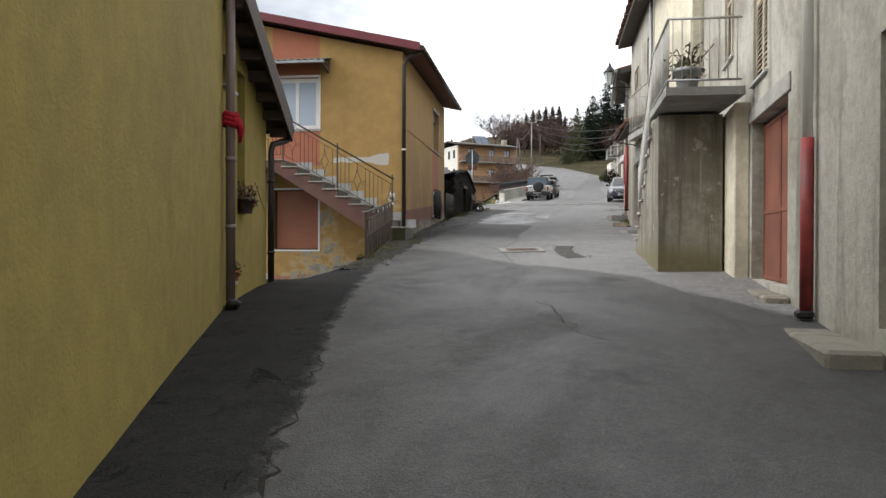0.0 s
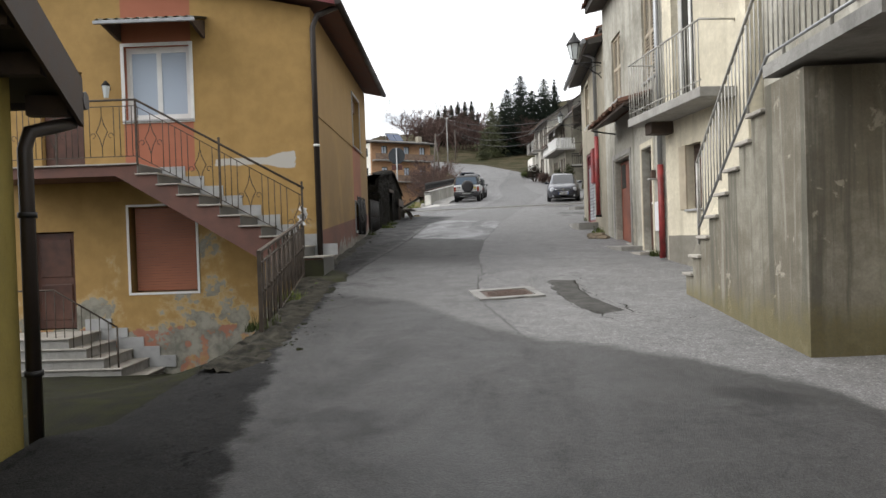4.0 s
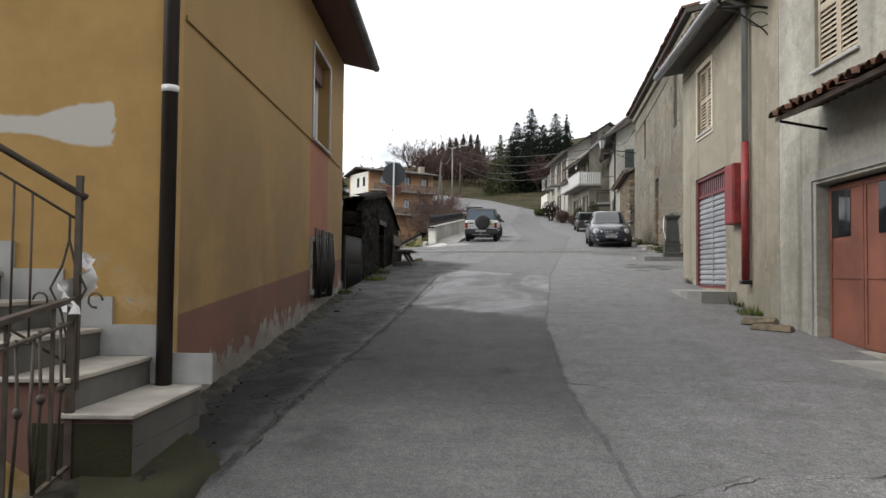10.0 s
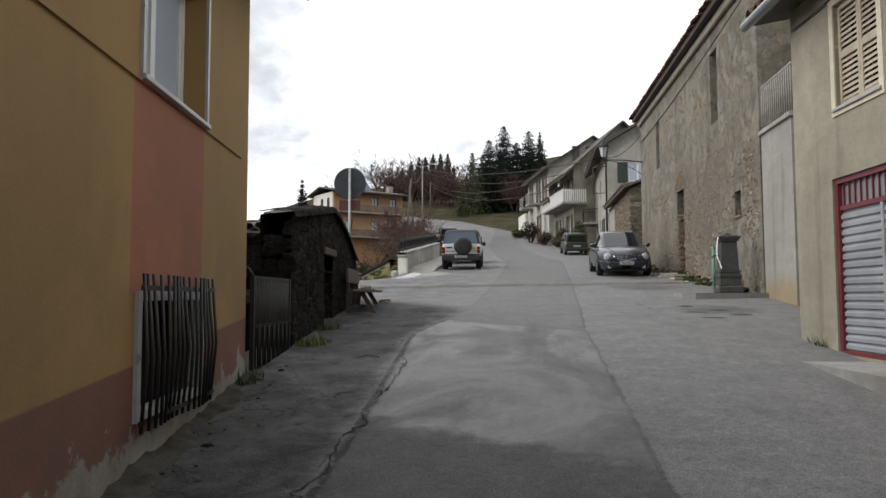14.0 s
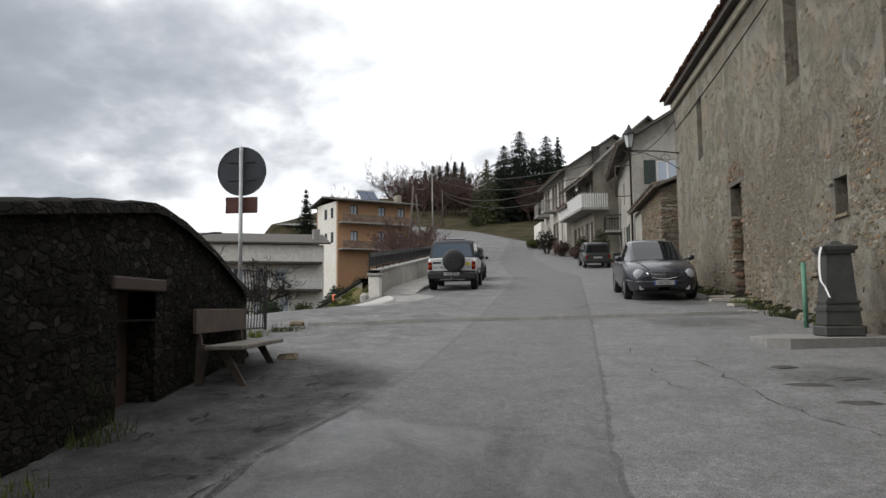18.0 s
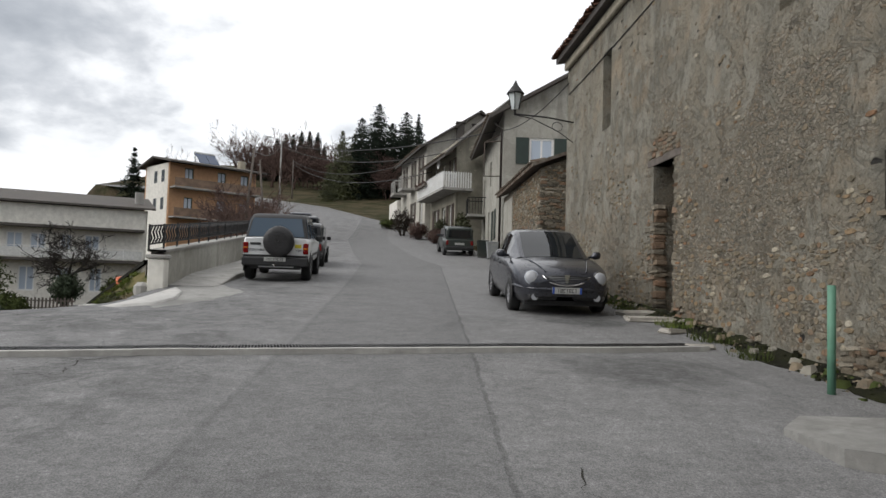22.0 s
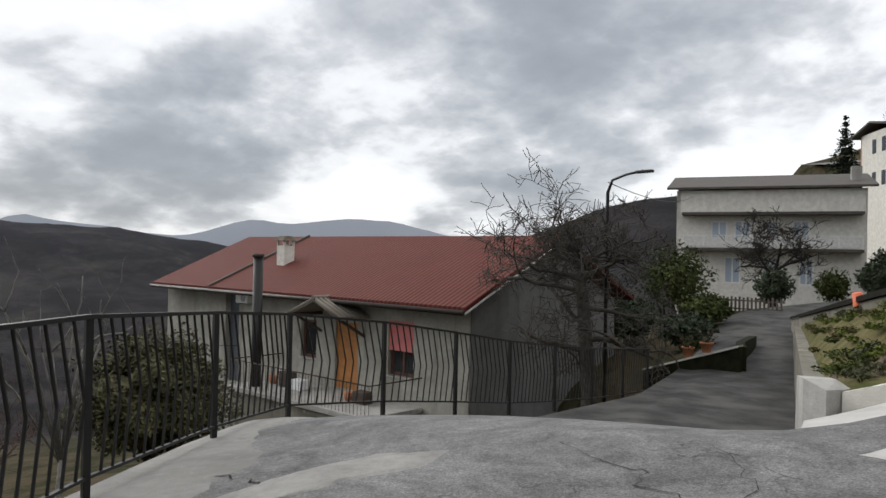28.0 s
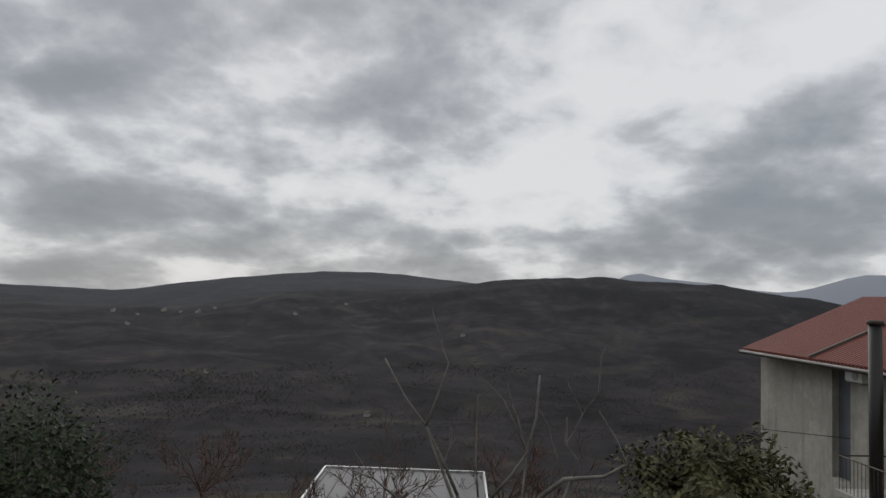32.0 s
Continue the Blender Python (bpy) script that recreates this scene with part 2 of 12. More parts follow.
def plaster(name, col, stain, bare=None, amount=0.4, streak=0.5, bare_cut=0.62, rough=0.9, low=None):
    """Old render: broad blotches, dark runs of water, spots where it has come off, a dirty foot."""
    m, nt, b = mk(name)
    v = place(nt)
    broad = grain(nt, v, 0.55, 6, 0.6, 0.4)
    mid = grain(nt, v, 3.2, 6, 0.62)
    small = grain(nt, v, 38, 4, 0.6)
    runs = grain(nt, place(nt, (2.6, 2.6, 0.22)), 1.0, 5, 0.6, 0.2)
    c = blend(nt, span(nt, mid, 0.3, 0.72), dim(col, 0.86), dim(col, 1.1))
    shift_ = nt.nodes.new("ShaderNodeMix")
    shift_.data_type, shift_.blend_type = "RGBA", "ADD"
    shift_.inputs[0].default_value = 0.7
    wob = nt.nodes.new("ShaderNodeTexNoise")
    nt.links.new(v, wob.inputs["Vector"])
    wob.inputs["Scale"].default_value, wob.inputs["Detail"].default_value = 1.6, 6.0
    nt.links.new(v, shift_.inputs[6])
    nt.links.new(wob.outputs["Color"], shift_.inputs[7])
    mend = axes(nt, cells(nt, shift_.outputs[2], 0.55).outputs["Color"])[0]
    c = blend(nt, span(nt, mend, 0.55, 0.62, 0.0, 0.55 * amount), c, tuple((p + q) / 2 for p, q in zip(dim(col, 0.85), stain)))
    c = blend(nt, span(nt, mend, 0.22, 0.16, 0.0, 0.5 * amount), c, dim(col, 1.18))
    c = blend(nt, calc(nt, "MULTIPLY", span(nt, broad, 0.45, 0.72), amount), c, stain)
    c = blend(nt, calc(nt, "MULTIPLY", span(nt, runs, 0.5, 0.75), streak), c, dim(stain, 0.75))
    speck = grain(nt, v, 11, 6, 0.72, 0.3)
    c = blend(nt, span(nt, speck, 0.46, 0.62, 0.0, 0.30 * amount), c, dim(stain, 0.9))
    c = blend(nt, span(nt, speck, 0.44, 0.34, 0.0, 0.30 * amount), c, dim(col, 1.2))
    h = calc(nt, "ADD", calc(nt, "ADD", small, speck), calc(nt, "MULTIPLY", mid, 0.8))
    if bare:
        spots = calc(nt, "ADD", calc(nt, "MULTIPLY", broad, 0.6), calc(nt, "MULTIPLY", mid, 0.4))
        mask = span(nt, spots, bare_cut, bare_cut + 0.03)
        c = blend(nt, mask, c, blend(nt, small, dim(bare, 0.8), dim(bare, 1.2)))
        h = calc(nt, "SUBTRACT", h, calc(nt, "MULTIPLY", mask, 1.5))
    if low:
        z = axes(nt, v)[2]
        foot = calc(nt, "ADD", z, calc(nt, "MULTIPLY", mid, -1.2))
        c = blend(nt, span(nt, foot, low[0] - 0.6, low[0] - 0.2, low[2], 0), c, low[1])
    put(nt, b.inputs["Base Color"], c)
    b.inputs["Roughness"].default_value = rough
    relief(nt, b, h, 0.42, 0.014)
    return m



def rubble_plaster(name="crumbling_render", more=0.0):
    """Crumbling grey-tan render over field stones; the stones show where it has fallen off."""
    m, nt, b = mk(name)
    v = place(nt)
    z = axes(nt, v)[2]
    broad, mid, small = grain(nt, v, 0.42, 7, 0.62, 0.7), grain(nt, v, 2.2, 8, 0.7, 0.5), grain(nt, v, 30, 5, 0.7)
    runs = grain(nt, place(nt, (1.7, 1.7, 0.14)), 1.0, 6, 0.62, 0.3)
    warp = nt.nodes.new("ShaderNodeMix")
    warp.data_type, warp.blend_type = "RGBA", "ADD"
    warp.inputs[0].default_value = 0.34
    wob = nt.nodes.new("ShaderNodeTexNoise")
    nt.links.new(v, wob.inputs["Vector"])
    wob.inputs["Scale"].default_value = 6.0
    wob.inputs["Detail"].default_value = 5.0
    nt.links.new(place(nt, (1.0, 1.0, 1.9)), warp.inputs[6])
    nt.links.new(wob.outputs["Color"], warp.inputs[7])
    st = cells(nt, warp.outputs[2], 9.0)
    edge = cells(nt, warp.outputs[2], 9.0, "DISTANCE_TO_EDGE")
    joint = span(nt, edge.outputs["Distance"], 0.0, 0.13)
    pick = axes(nt, st.outputs["Color"])[0]
    rust = grain(nt, v, 0.9, 7, 0.66, 0.6)
    speck = grain(nt, v, 13, 7, 0.72, 0.3)
    stone = table(nt, pick, [(0.0, (0.115, 0.103, 0.082)), (0.3, (0.18, 0.16, 0.124)), (0.6, (0.225, 0.19, 0.138)), (0.8, (0.235, 0.168, 0.105)), (0.9, (0.20, 0.175, 0.135)), (1.0, (0.35, 0.32, 0.26))])
    chip = axes(nt, cells(nt, warp.outputs[2], 21.0).outputs["Color"])[0]
    stone = blend(nt, span(nt, chip, 0.35, 0.65, 0.0, 0.75), stone, table(nt, chip, [(0.0, (0.08, 0.072, 0.056)), (0.6, (0.17, 0.148, 0.11)), (0.85, (0.26, 0.225, 0.17)), (1.0, (0.36, 0.33, 0.27))]))
    stone = blend(nt, span(nt, joint, 0.0, 1.0, 0.45, 0.0), stone, blend(nt, mid, (0.06, 0.053, 0.04), (0.17, 0.15, 0.115)))
    render_ = blend(nt, span(nt, mid, 0.32, 0.68), (0.145, 0.136, 0.108), (0.27, 0.252, 0.205))
    coat = grain(nt, v, 1.3, 9, 0.74, 0.8)
    render_ = blend(nt, span(nt, coat, 0.51, 0.535, 0.0, 0.75), render_, blend(nt, speck, (0.13, 0.115, 0.088), (0.235, 0.20, 0.145)))
    render_ = blend(nt, span(nt, coat, 0.455, 0.44, 0.0, 0.55), render_, blend(nt, speck, (0.20, 0.195, 0.165), (0.335, 0.32, 0.275)))
    render_ = blend(nt, span(nt, broad, 0.47, 0.66, 0.0, 0.7), render_, (0.255, 0.228, 0.172))
    render_ = blend(nt, span(nt, rust, 0.52, 0.66, 0.0, 0.45), render_, (0.31, 0.225, 0.14))
    render_ = blend(nt, span(nt, runs, 0.48, 0.72, 0.0, 0.65), render_, (0.105, 0.10, 0.08))
    fall = calc(nt, "ADD", calc(nt, "MULTIPLY", broad, 0.45), calc(nt, "MULTIPLY", mid, 0.40))
    fall = calc(nt, "ADD", fall, calc(nt, "MULTIPLY", speck, 0.15))
    fall = calc(nt, "ADD", fall, span(nt, z, 3.2, 8.5, 0.085 + more, -0.075 + more, False))
    open_ = span(nt, fall, 0.545, 0.60, 0.0, 0.9)
    rim = calc(nt, "MULTIPLY", span(nt, fall, 0.50, 0.53), span(nt, fall, 0.53, 0.55, 1, 0))
    c = blend(nt, open_, render_, stone)
    c = blend(nt, calc(nt, "MULTIPLY", rim, 0.25), c, (0.34, 0.315, 0.26))
    c = blend(nt, span(nt, speck, 0.56, 0.70, 0.0, 0.6), c, (0.07, 0.063, 0.048))
    c = blend(nt, span(nt, speck, 0.42, 0.30, 0.0, 0.4), c, (0.42, 0.375, 0.29))
    c = blend(nt, span(nt, small, 0.4, 0.7, 0.0, 0.3), c, (0.10, 0.092, 0.07))
    # small putlog holes and missing stones, their shaded depth painted near-black
    holes = cells(nt, warp.outputs[2], 1.1)
    hole = span(nt, holes.outputs["Distance"], 0.055, 0.085, 1, 0)
    c = blend(nt, hole, c, (0.022, 0.02, 0.016))
    put(nt, b.inputs["Base Color"], c)
    b.inputs["Roughness"].default_value = 0.95
    h = calc(nt, "ADD", calc(nt, "MULTIPLY", joint, calc(nt, "MULTIPLY", open_, 0.8)), calc(nt, "ADD", calc(nt, "MULTIPLY", small, 0.4), calc(nt, "ADD", calc(nt, "MULTIPLY", speck, 1.3), mid)))
    h = calc(nt, "ADD", calc(nt, "SUBTRACT", h, calc(nt, "ADD", calc(nt, "MULTIPLY", open_, 1.0), calc(nt, "MULTIPLY", hole, 2.5))), calc(nt, "MULTIPLY", span(nt, coat, 0.51, 0.53), -0.8))
    relief(nt, b, h, 0.9, 0.04)
    return m


def house_stone():
    """Field stones and brick bits of many tones, one tone a stone."""
    m, nt, b = mk("house_stone")
    v = place(nt)
    info = nt.nodes.new("ShaderNodeObjectInfo")
    g1, g2 = grain(nt, v, 9, 5), grain(nt, v, 50, 4)
    c = table(nt, info.outputs["Random"], [(0.0, (0.11, 0.098, 0.077)), (0.25, (0.18, 0.156, 0.118)), (0.5, (0.225, 0.185, 0.13)), (0.7, (0.27, 0.155, 0.09)), (0.85, (0.21, 0.18, 0.135)), (1.0, (0.38, 0.335, 0.26))])
    c = blend(nt, span(nt, g1, 0.35, 0.7, 0.0, 0.6), c, (0.07, 0.063, 0.048))
    c = blend(nt, span(nt, g2, 0.4, 0.7, 0.0, 0.4), c, (0.05, 0.046, 0.036))
    put(nt, b.inputs["Base Color"], c)
    b.inputs["Roughness"].default_value = 0.95
    relief(nt, b, calc(nt, "ADD", g1, g2), 0.7, 0.015)
    return m


def glass(name, tint=(0.018, 0.02, 0.022)):
    m, nt, b = mk(name)
    b.inputs["Base Color"].default_value = (*tint, 1)
    b.inputs["Roughness"].default_value = 0.04
    b.inputs["IOR"].default_value = 1.5
    b.inputs["Specular IOR Level"].default_value = 0.55
    return m


M = {}
M["yellow"] = plaster("yellow_paint", (0.265, 0.205, 0.046), (0.165, 0.130, 0.036), None, 0.35, 0.15)
M["grey_wall"] = plaster("grey_render", (0.44, 0.425, 0.37), (0.165, 0.155, 0.122), (0.31, 0.28, 0.225), 0.8, 0.75, 0.60)
M["pale_wall"] = plaster("pale_render", (0.70, 0.645, 0.51), (0.42, 0.38, 0.29), (0.46, 0.42, 0.34), 0.75, 0.4, 0.59)
M["foot_render"] = plaster("rough_cement_foot", (0.23, 0.215, 0.18), (0.13, 0.12, 0.095), (0.30, 0.27, 0.22), 0.7, 0.3, 0.56)
M["lane_asphalt"] = plain("dark_lane_asphalt", (0.060, 0.060, 0.060), 0.9, 0, 0.4, 1.2, 0.5, 80, (0.105, 0.103, 0.098))
M["verge_dirt"] = plain("mossy_broken_verge", (0.026, 0.024, 0.019), 0.95, 0, 0.6, 3.5, 0.9, 40, (0.026, 0.028, 0.012))
M["fence_verge"] = plain("crumbled_damp_edge", (0.030, 0.028, 0.022), 0.95, 0, 0.6, 6, 0.9, 45, (0.065, 0.060, 0.046))
M["tan_wall"] = plaster("tan_render", (0.32, 0.29, 0.225), (0.18, 0.162, 0.12), (0.33, 0.27, 0.20), 0.6, 0.5, 0.58)
M["rubble_wall"] = rubble_plaster()
M["bare_rubble"] = rubble_plaster("bare_rubble_wall", 0.14)
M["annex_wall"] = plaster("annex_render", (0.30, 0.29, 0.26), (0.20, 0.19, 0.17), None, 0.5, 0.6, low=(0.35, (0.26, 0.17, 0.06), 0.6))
M["pale_grey_wall"] = plaster("pale_grey_render", (0.46, 0.44, 0.39), (0.25, 0.24, 0.20), (0.36, 0.33, 0.27), 0.6, 0.6, 0.62)
M["row_tan"] = plaster("row_tan_render", (0.30, 0.28, 0.225), (0.17, 0.158, 0.125), (0.34, 0.31, 0.25), 0.7, 0.55, 0.60)
M["block_wall"] = plaster("damp_cement", (0.19, 0.178, 0.145), (0.085, 0.080, 0.060), (0.25, 0.225, 0.185), 0.9, 0.85, 0.60)


def stair_cement():
    """Damp cement with long runs of water, brown damp, pale knocks and a mossy foot."""
    m, nt, b = mk("stair_cement")
    v = place(nt)
    x, y, z = axes(nt, v)
    broad, mid, small = grain(nt, v, 0.9, 7, 0.62, 0.6), grain(nt, v, 4.0, 6, 0.65, 0.3), grain(nt, v, 45, 4, 0.6)
    runs = grain(nt, place(nt, (5.5, 5.5, 0.30)), 1.0, 6, 0.6, 0.25)
    thin = grain(nt, place(nt, (16, 16, 0.8)), 1.0, 5, 0.6, 0.3)
    c = blend(nt, span(nt, mid, 0.3, 0.7), (0.205, 0.19, 0.15), (0.30, 0.285, 0.235))
    c = blend(nt, span(nt, broad, 0.44, 0.60, 0.0, 0.75), c, (0.135, 0.117, 0.085))
    c = blend(nt, span(nt, runs, 0.50, 0.62, 0.0, 0.75), c, (0.095, 0.090, 0.070))
    c = blend(nt, span(nt, thin, 0.56, 0.68, 0.0, 0.45), c, (0.10, 0.095, 0.075))
    c = blend(nt, span(nt, runs, 0.42, 0.34, 0.0, 0.5), c, (0.38, 0.365, 0.31))
    knock = span(nt, calc(nt, "ADD", calc(nt, "MULTIPLY", mid, 0.6), calc(nt, "MULTIPLY", broad, 0.4)), 0.60, 0.63)
    c = blend(nt, calc(nt, "MULTIPLY", knock, 0.7), c, (0.40, 0.37, 0.30))
    foot = calc(nt, "ADD", z, calc(nt, "MULTIPLY", mid, -0.7))
    c = blend(nt, span(nt, foot, -0.35, 0.05, 0.85, 0.0), c, blend(nt, mid, (0.085, 0.080, 0.030), (0.20, 0.165, 0.075)))
    c = blend(nt, span(nt, small, 0.3, 0.7, 0.25, 0.0), c, (0.08, 0.075, 0.06))
    put(nt, b.inputs["Base Color"], c)
    b.inputs["Roughness"].default_value = 0.9
    relief(nt, b, calc(nt, "ADD", small, calc(nt, "SUBTRACT", mid, knock)), 0.5, 0.012)
    return m


M["stair_cement"] = stair_cement()
M["concrete"] = plaster("concrete", (0.34, 0.33, 0.31), (0.17, 0.163, 0.145), None, 0.6, 0.5)
M["dusty_concrete"] = plaster("dusty_concrete", (0.27, 0.265, 0.25), (0.15, 0.147, 0.138), None, 0.9, 0.6)
M["kerb_concrete"] = plaster("worn_kerb_concrete", (0.42, 0.41, 0.385), (0.24, 0.235, 0.22), None, 0.7, 0.4)
# darker grey than the house front: the gable's shade painted in
M["shaded_gable"] = plaster("shaded_gable", (0.155, 0.153, 0.148), (0.085, 0.084, 0.080), None, 0.6, 0.6)
M["new_concrete"] = plaster("fresh_concrete", (0.44, 0.43, 0.41), (0.30, 0.29, 0.275), None, 0.4, 0.1)
M["white_wall"] = plaster("white_render", (0.66, 0.64, 0.585), (0.52, 0.50, 0.44), None, 0.15, 0.2)
M["orange_wall"] = plaster("orange_render", (0.42, 0.245, 0.135), (0.34, 0.21, 0.125), None, 0.3, 0.2)
M["balcony_brown"] = plain("brown_balcony_boards", (0.20, 0.135, 0.095), 0.85, 0, 0.25, 2, 0.1)
M["house_grey"] = plaster("far_grey_render", (0.35, 0.34, 0.30), (0.20, 0.19, 0.16), (0.27, 0.25, 0.21), 0.7, 0.6)
M["garage_red"] = plain("rust_red_paint", (0.235, 0.085, 0.055), 0.7, 0, 0.3, 1.5, 0.08)
M["red_pipe"] = plain("red_enamel", (0.25, 0.033, 0.032), 0.55, 0, 0.35, 5, 0.08)
M["brown_pipe"] = plain("dark_brown_metal", (0.030, 0.022, 0.018), 0.45, 0.2, 0.2, 3, 0.03)
M["grey_metal"] = plain("grey_metal", (0.33, 0.34, 0.35), 0.45, 0.5, 0.15, 2, 0.03)
M["iron"] = plain("rusty_iron", (0.075, 0.058, 0.045), 0.7, 0.3, 0.35, 9, 0.2, 120)
M["rust_iron"] = plain("rust_brown_cast_iron", (0.105, 0.070, 0.055), 0.75, 0.2, 0.3, 9, 0.3, 120)
M["black_iron"] = plain("black_iron", (0.018, 0.017, 0.017), 0.5, 0.3, 0.2, 9, 0.1)
M["pale_iron"] = plain("pale_grey_iron", (0.42, 0.41, 0.38), 0.6, 0.1, 0.2, 6, 0.1)
M["dark_wood"] = plain("dark_wood", (0.055, 0.036, 0.026), 0.7, 0, 0.3, 6, 0.2)
M["door_brown"] = plain("brown_door_wood", (0.085, 0.035, 0.022), 0.45, 0, 0.25, 5, 0.1)
M["weather_wood"] = plain("weathered_wood", (0.12, 0.10, 0.085), 0.85, 0, 0.3, 6, 0.3)
M["shutter_tan"] = plain("tan_shutter_paint", (0.42, 0.36, 0.27), 0.6, 0, 0.15, 4, 0.05)
M["shutter_green"] = plain("green_shutter_paint", (0.02, 0.035, 0.028), 0.5, 0, 0.2, 4, 0.05)
M["roller"] = plain("salmon_roller_shutter", (0.33, 0.125, 0.07), 0.55, 0, 0.1, 1.2, 0.04)
M["metal_door"] = plain("grey_sheet_door", (0.33, 0.34, 0.36), 0.5, 0.3, 0.15, 1.5, 0.04)
M["white_frame"] = plain("white_window_paint", (0.72, 0.72, 0.70), 0.45, 0, 0.06, 4, 0.02)
M["marble"] = plain("grey_marble", (0.37, 0.372, 0.37), 0.35, 0, 0.15, 3, 0.03, 30)
M["step_stone"] = plain("worn_step_stone", (0.36, 0.335, 0.295), 0.7, 0, 0.2, 4, 0.15)
M["riser"] = plain("grey_riser", (0.11, 0.108, 0.10), 0.6, 0, 0.2, 4, 0.06)
M["canopy_tile"] = plain("pale_lichen_tile", (0.30, 0.28, 0.24), 0.92, 0, 0.4, 5, 0.3, 60, (0.20, 0.17, 0.14))
M["tile"] = plain("clay_tile", (0.20, 0.082, 0.055), 0.9, 0, 0.4, 3, 0.3, 60, (0.125, 0.092, 0.07))
M["old_tile"] = plain("lichen_clay_tile", (0.17, 0.115, 0.085), 0.92, 0, 0.45, 4, 0.35, 60, (0.20, 0.18, 0.15))
M["fascia"] = plain("dark_red_fascia", (0.15, 0.022, 0.028), 0.5, 0, 0.15, 2, 0.03)
M["soffit"] = plain("brown_soffit", (0.13, 0.06, 0.045), 0.7, 0, 0.2, 3, 0.1)


def rubble_bits():
    """The uncounted small stones of a rubble wall, one tone a stone."""
    m, nt, b = mk("rubble_bits")
    v = place(nt)
    geo_ = nt.nodes.new("ShaderNodeNewGeometry")
    g1, g2 = grain(nt, v, 9, 5), grain(nt, v, 50, 4)
    c = table(nt, geo_.outputs["Random Per Island"], [(0.0, (0.10, 0.088, 0.068)), (0.2, (0.17, 0.145, 0.105)), (0.45, (0.235, 0.19, 0.13)), (0.66, (0.27, 0.19, 0.115)), (0.74, (0.25, 0.14, 0.08)), (0.79, (0.20, 0.175, 0.135)), (0.93, (0.34, 0.30, 0.225)), (1.0, (0.44, 0.40, 0.32))])
    c = blend(nt, span(nt, g1, 0.4, 0.7, 0.0, 0.6), c, (0.075, 0.066, 0.048))
    c = blend(nt, span(nt, g2, 0.4, 0.7, 0.0, 0.4), c, (0.055, 0.05, 0.038))
    put(nt, b.inputs["Base Color"], c)
    b.inputs["Roughness"].default_value = 0.95
    b.inputs["Specular IOR Level"].default_value = 0.15
    relief(nt, b, calc(nt, "ADD", g1, g2), 0.7, 0.015)
    return m


M["rubble_bits"] = rubble_bits()
M["house_stone"] = house_stone()
M["stone"] = plain("field_stone", (0.21, 0.185, 0.145), 0.92, 0, 0.35, 7, 0.6, 45, (0.29, 0.23, 0.16))
M["dark_stone"] = plain("mossy_dark_stone", (0.013, 0.0125, 0.0095), 0.95, 0, 0.5, 5, 0.8, 40, (0.026, 0.0245, 0.019))
M["mortar"] = plain("dark_mortar", (0.015, 0.0145, 0.0115), 0.95, 0, 0.4, 4, 0.8, 30, (0.024, 0.023, 0.018))
M["brick"] = plain("worn_brick", (0.33, 0.15, 0.085), 0.9, 0, 0.35, 9, 0.4)


def hut_rubble():
    """Very dark crumbling masonry: small stones in earth mortar, moss, traces of old render."""
    m, nt, b = mk("hut_rubble")
    v = place(nt)
    mid, fine, big_ = grain(nt, v, 3.2, 8, 0.72, 0.7), grain(nt, v, 24, 6, 0.72), grain(nt, v, 0.8, 6, 0.62, 0.5)
    warp = nt.nodes.new("ShaderNodeMix")
    warp.data_type, warp.blend_type = "RGBA", "ADD"
    warp.inputs[0].default_value = 0.25
    wob = nt.nodes.new("ShaderNodeTexNoise")
    nt.links.new(v, wob.inputs["Vector"])
    wob.inputs["Scale"].default_value, wob.inputs["Detail"].default_value = 5.0, 5.0
    nt.links.new(place(nt, (1.0, 1.0, 1.7)), warp.inputs[6])
    nt.links.new(wob.outputs["Color"], warp.inputs[7])
    st = cells(nt, warp.outputs[2], 7.0)
    joint = span(nt, cells(nt, warp.outputs[2], 7.0, "DISTANCE_TO_EDGE").outputs["Distance"], 0.0, 0.16)
    stone = table(nt, axes(nt, st.outputs["Color"])[0], [(0.0, (0.012, 0.011, 0.009)), (0.4, (0.022, 0.020, 0.017)), (0.75, (0.032, 0.027, 0.021)), (1.0, (0.052, 0.047, 0.038))])
    c = blend(nt, joint, (0.009, 0.0085, 0.007), stone)
    c = blend(nt, span(nt, mid, 0.5, 0.68, 0.0, 0.7), c, (0.011, 0.0105, 0.009))
    c = blend(nt, span(nt, big_, 0.52, 0.66, 0.0, 0.6), c, (0.024, 0.026, 0.014))
    c = blend(nt, span(nt, fine, 0.58, 0.75, 0.0, 0.6), c, (0.055, 0.050, 0.042))
    put(nt, b.inputs["Base Color"], c)
    b.inputs["Roughness"].default_value = 0.97
    b.inputs["Specular IOR Level"].default_value = 0.13
    relief(nt, b, calc(nt, "ADD", calc(nt, "MULTIPLY", joint, 0.9), calc(nt, "ADD", calc(nt, "MULTIPLY", mid, 1.6), calc(nt, "MULTIPLY", fine, 0.6))), 1.0, 0.05)
    return m


M["hut_rubble"] = hut_rubble()
M["glass"] = glass("window_glass")
# pale blue stands for reflected sky on the panes, and for light curtains
M["pane_sky"] = glass("pale_sky_curtain_glass", (0.40, 0.46, 0.54))
# near-black colour for sheets that stand for the shade inside openings
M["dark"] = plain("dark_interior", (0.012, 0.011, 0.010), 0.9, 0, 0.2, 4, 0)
M["curtain"] = plain("curtain_cloth", (0.6, 0.6, 0.58), 0.9, 0, 0.1, 6, 0.05)
M["grass"] = plain("winter_grass", (0.10, 0.115, 0.035), 0.95, 0, 0.4, 3, 0.6, 30, (0.17, 0.14, 0.07))
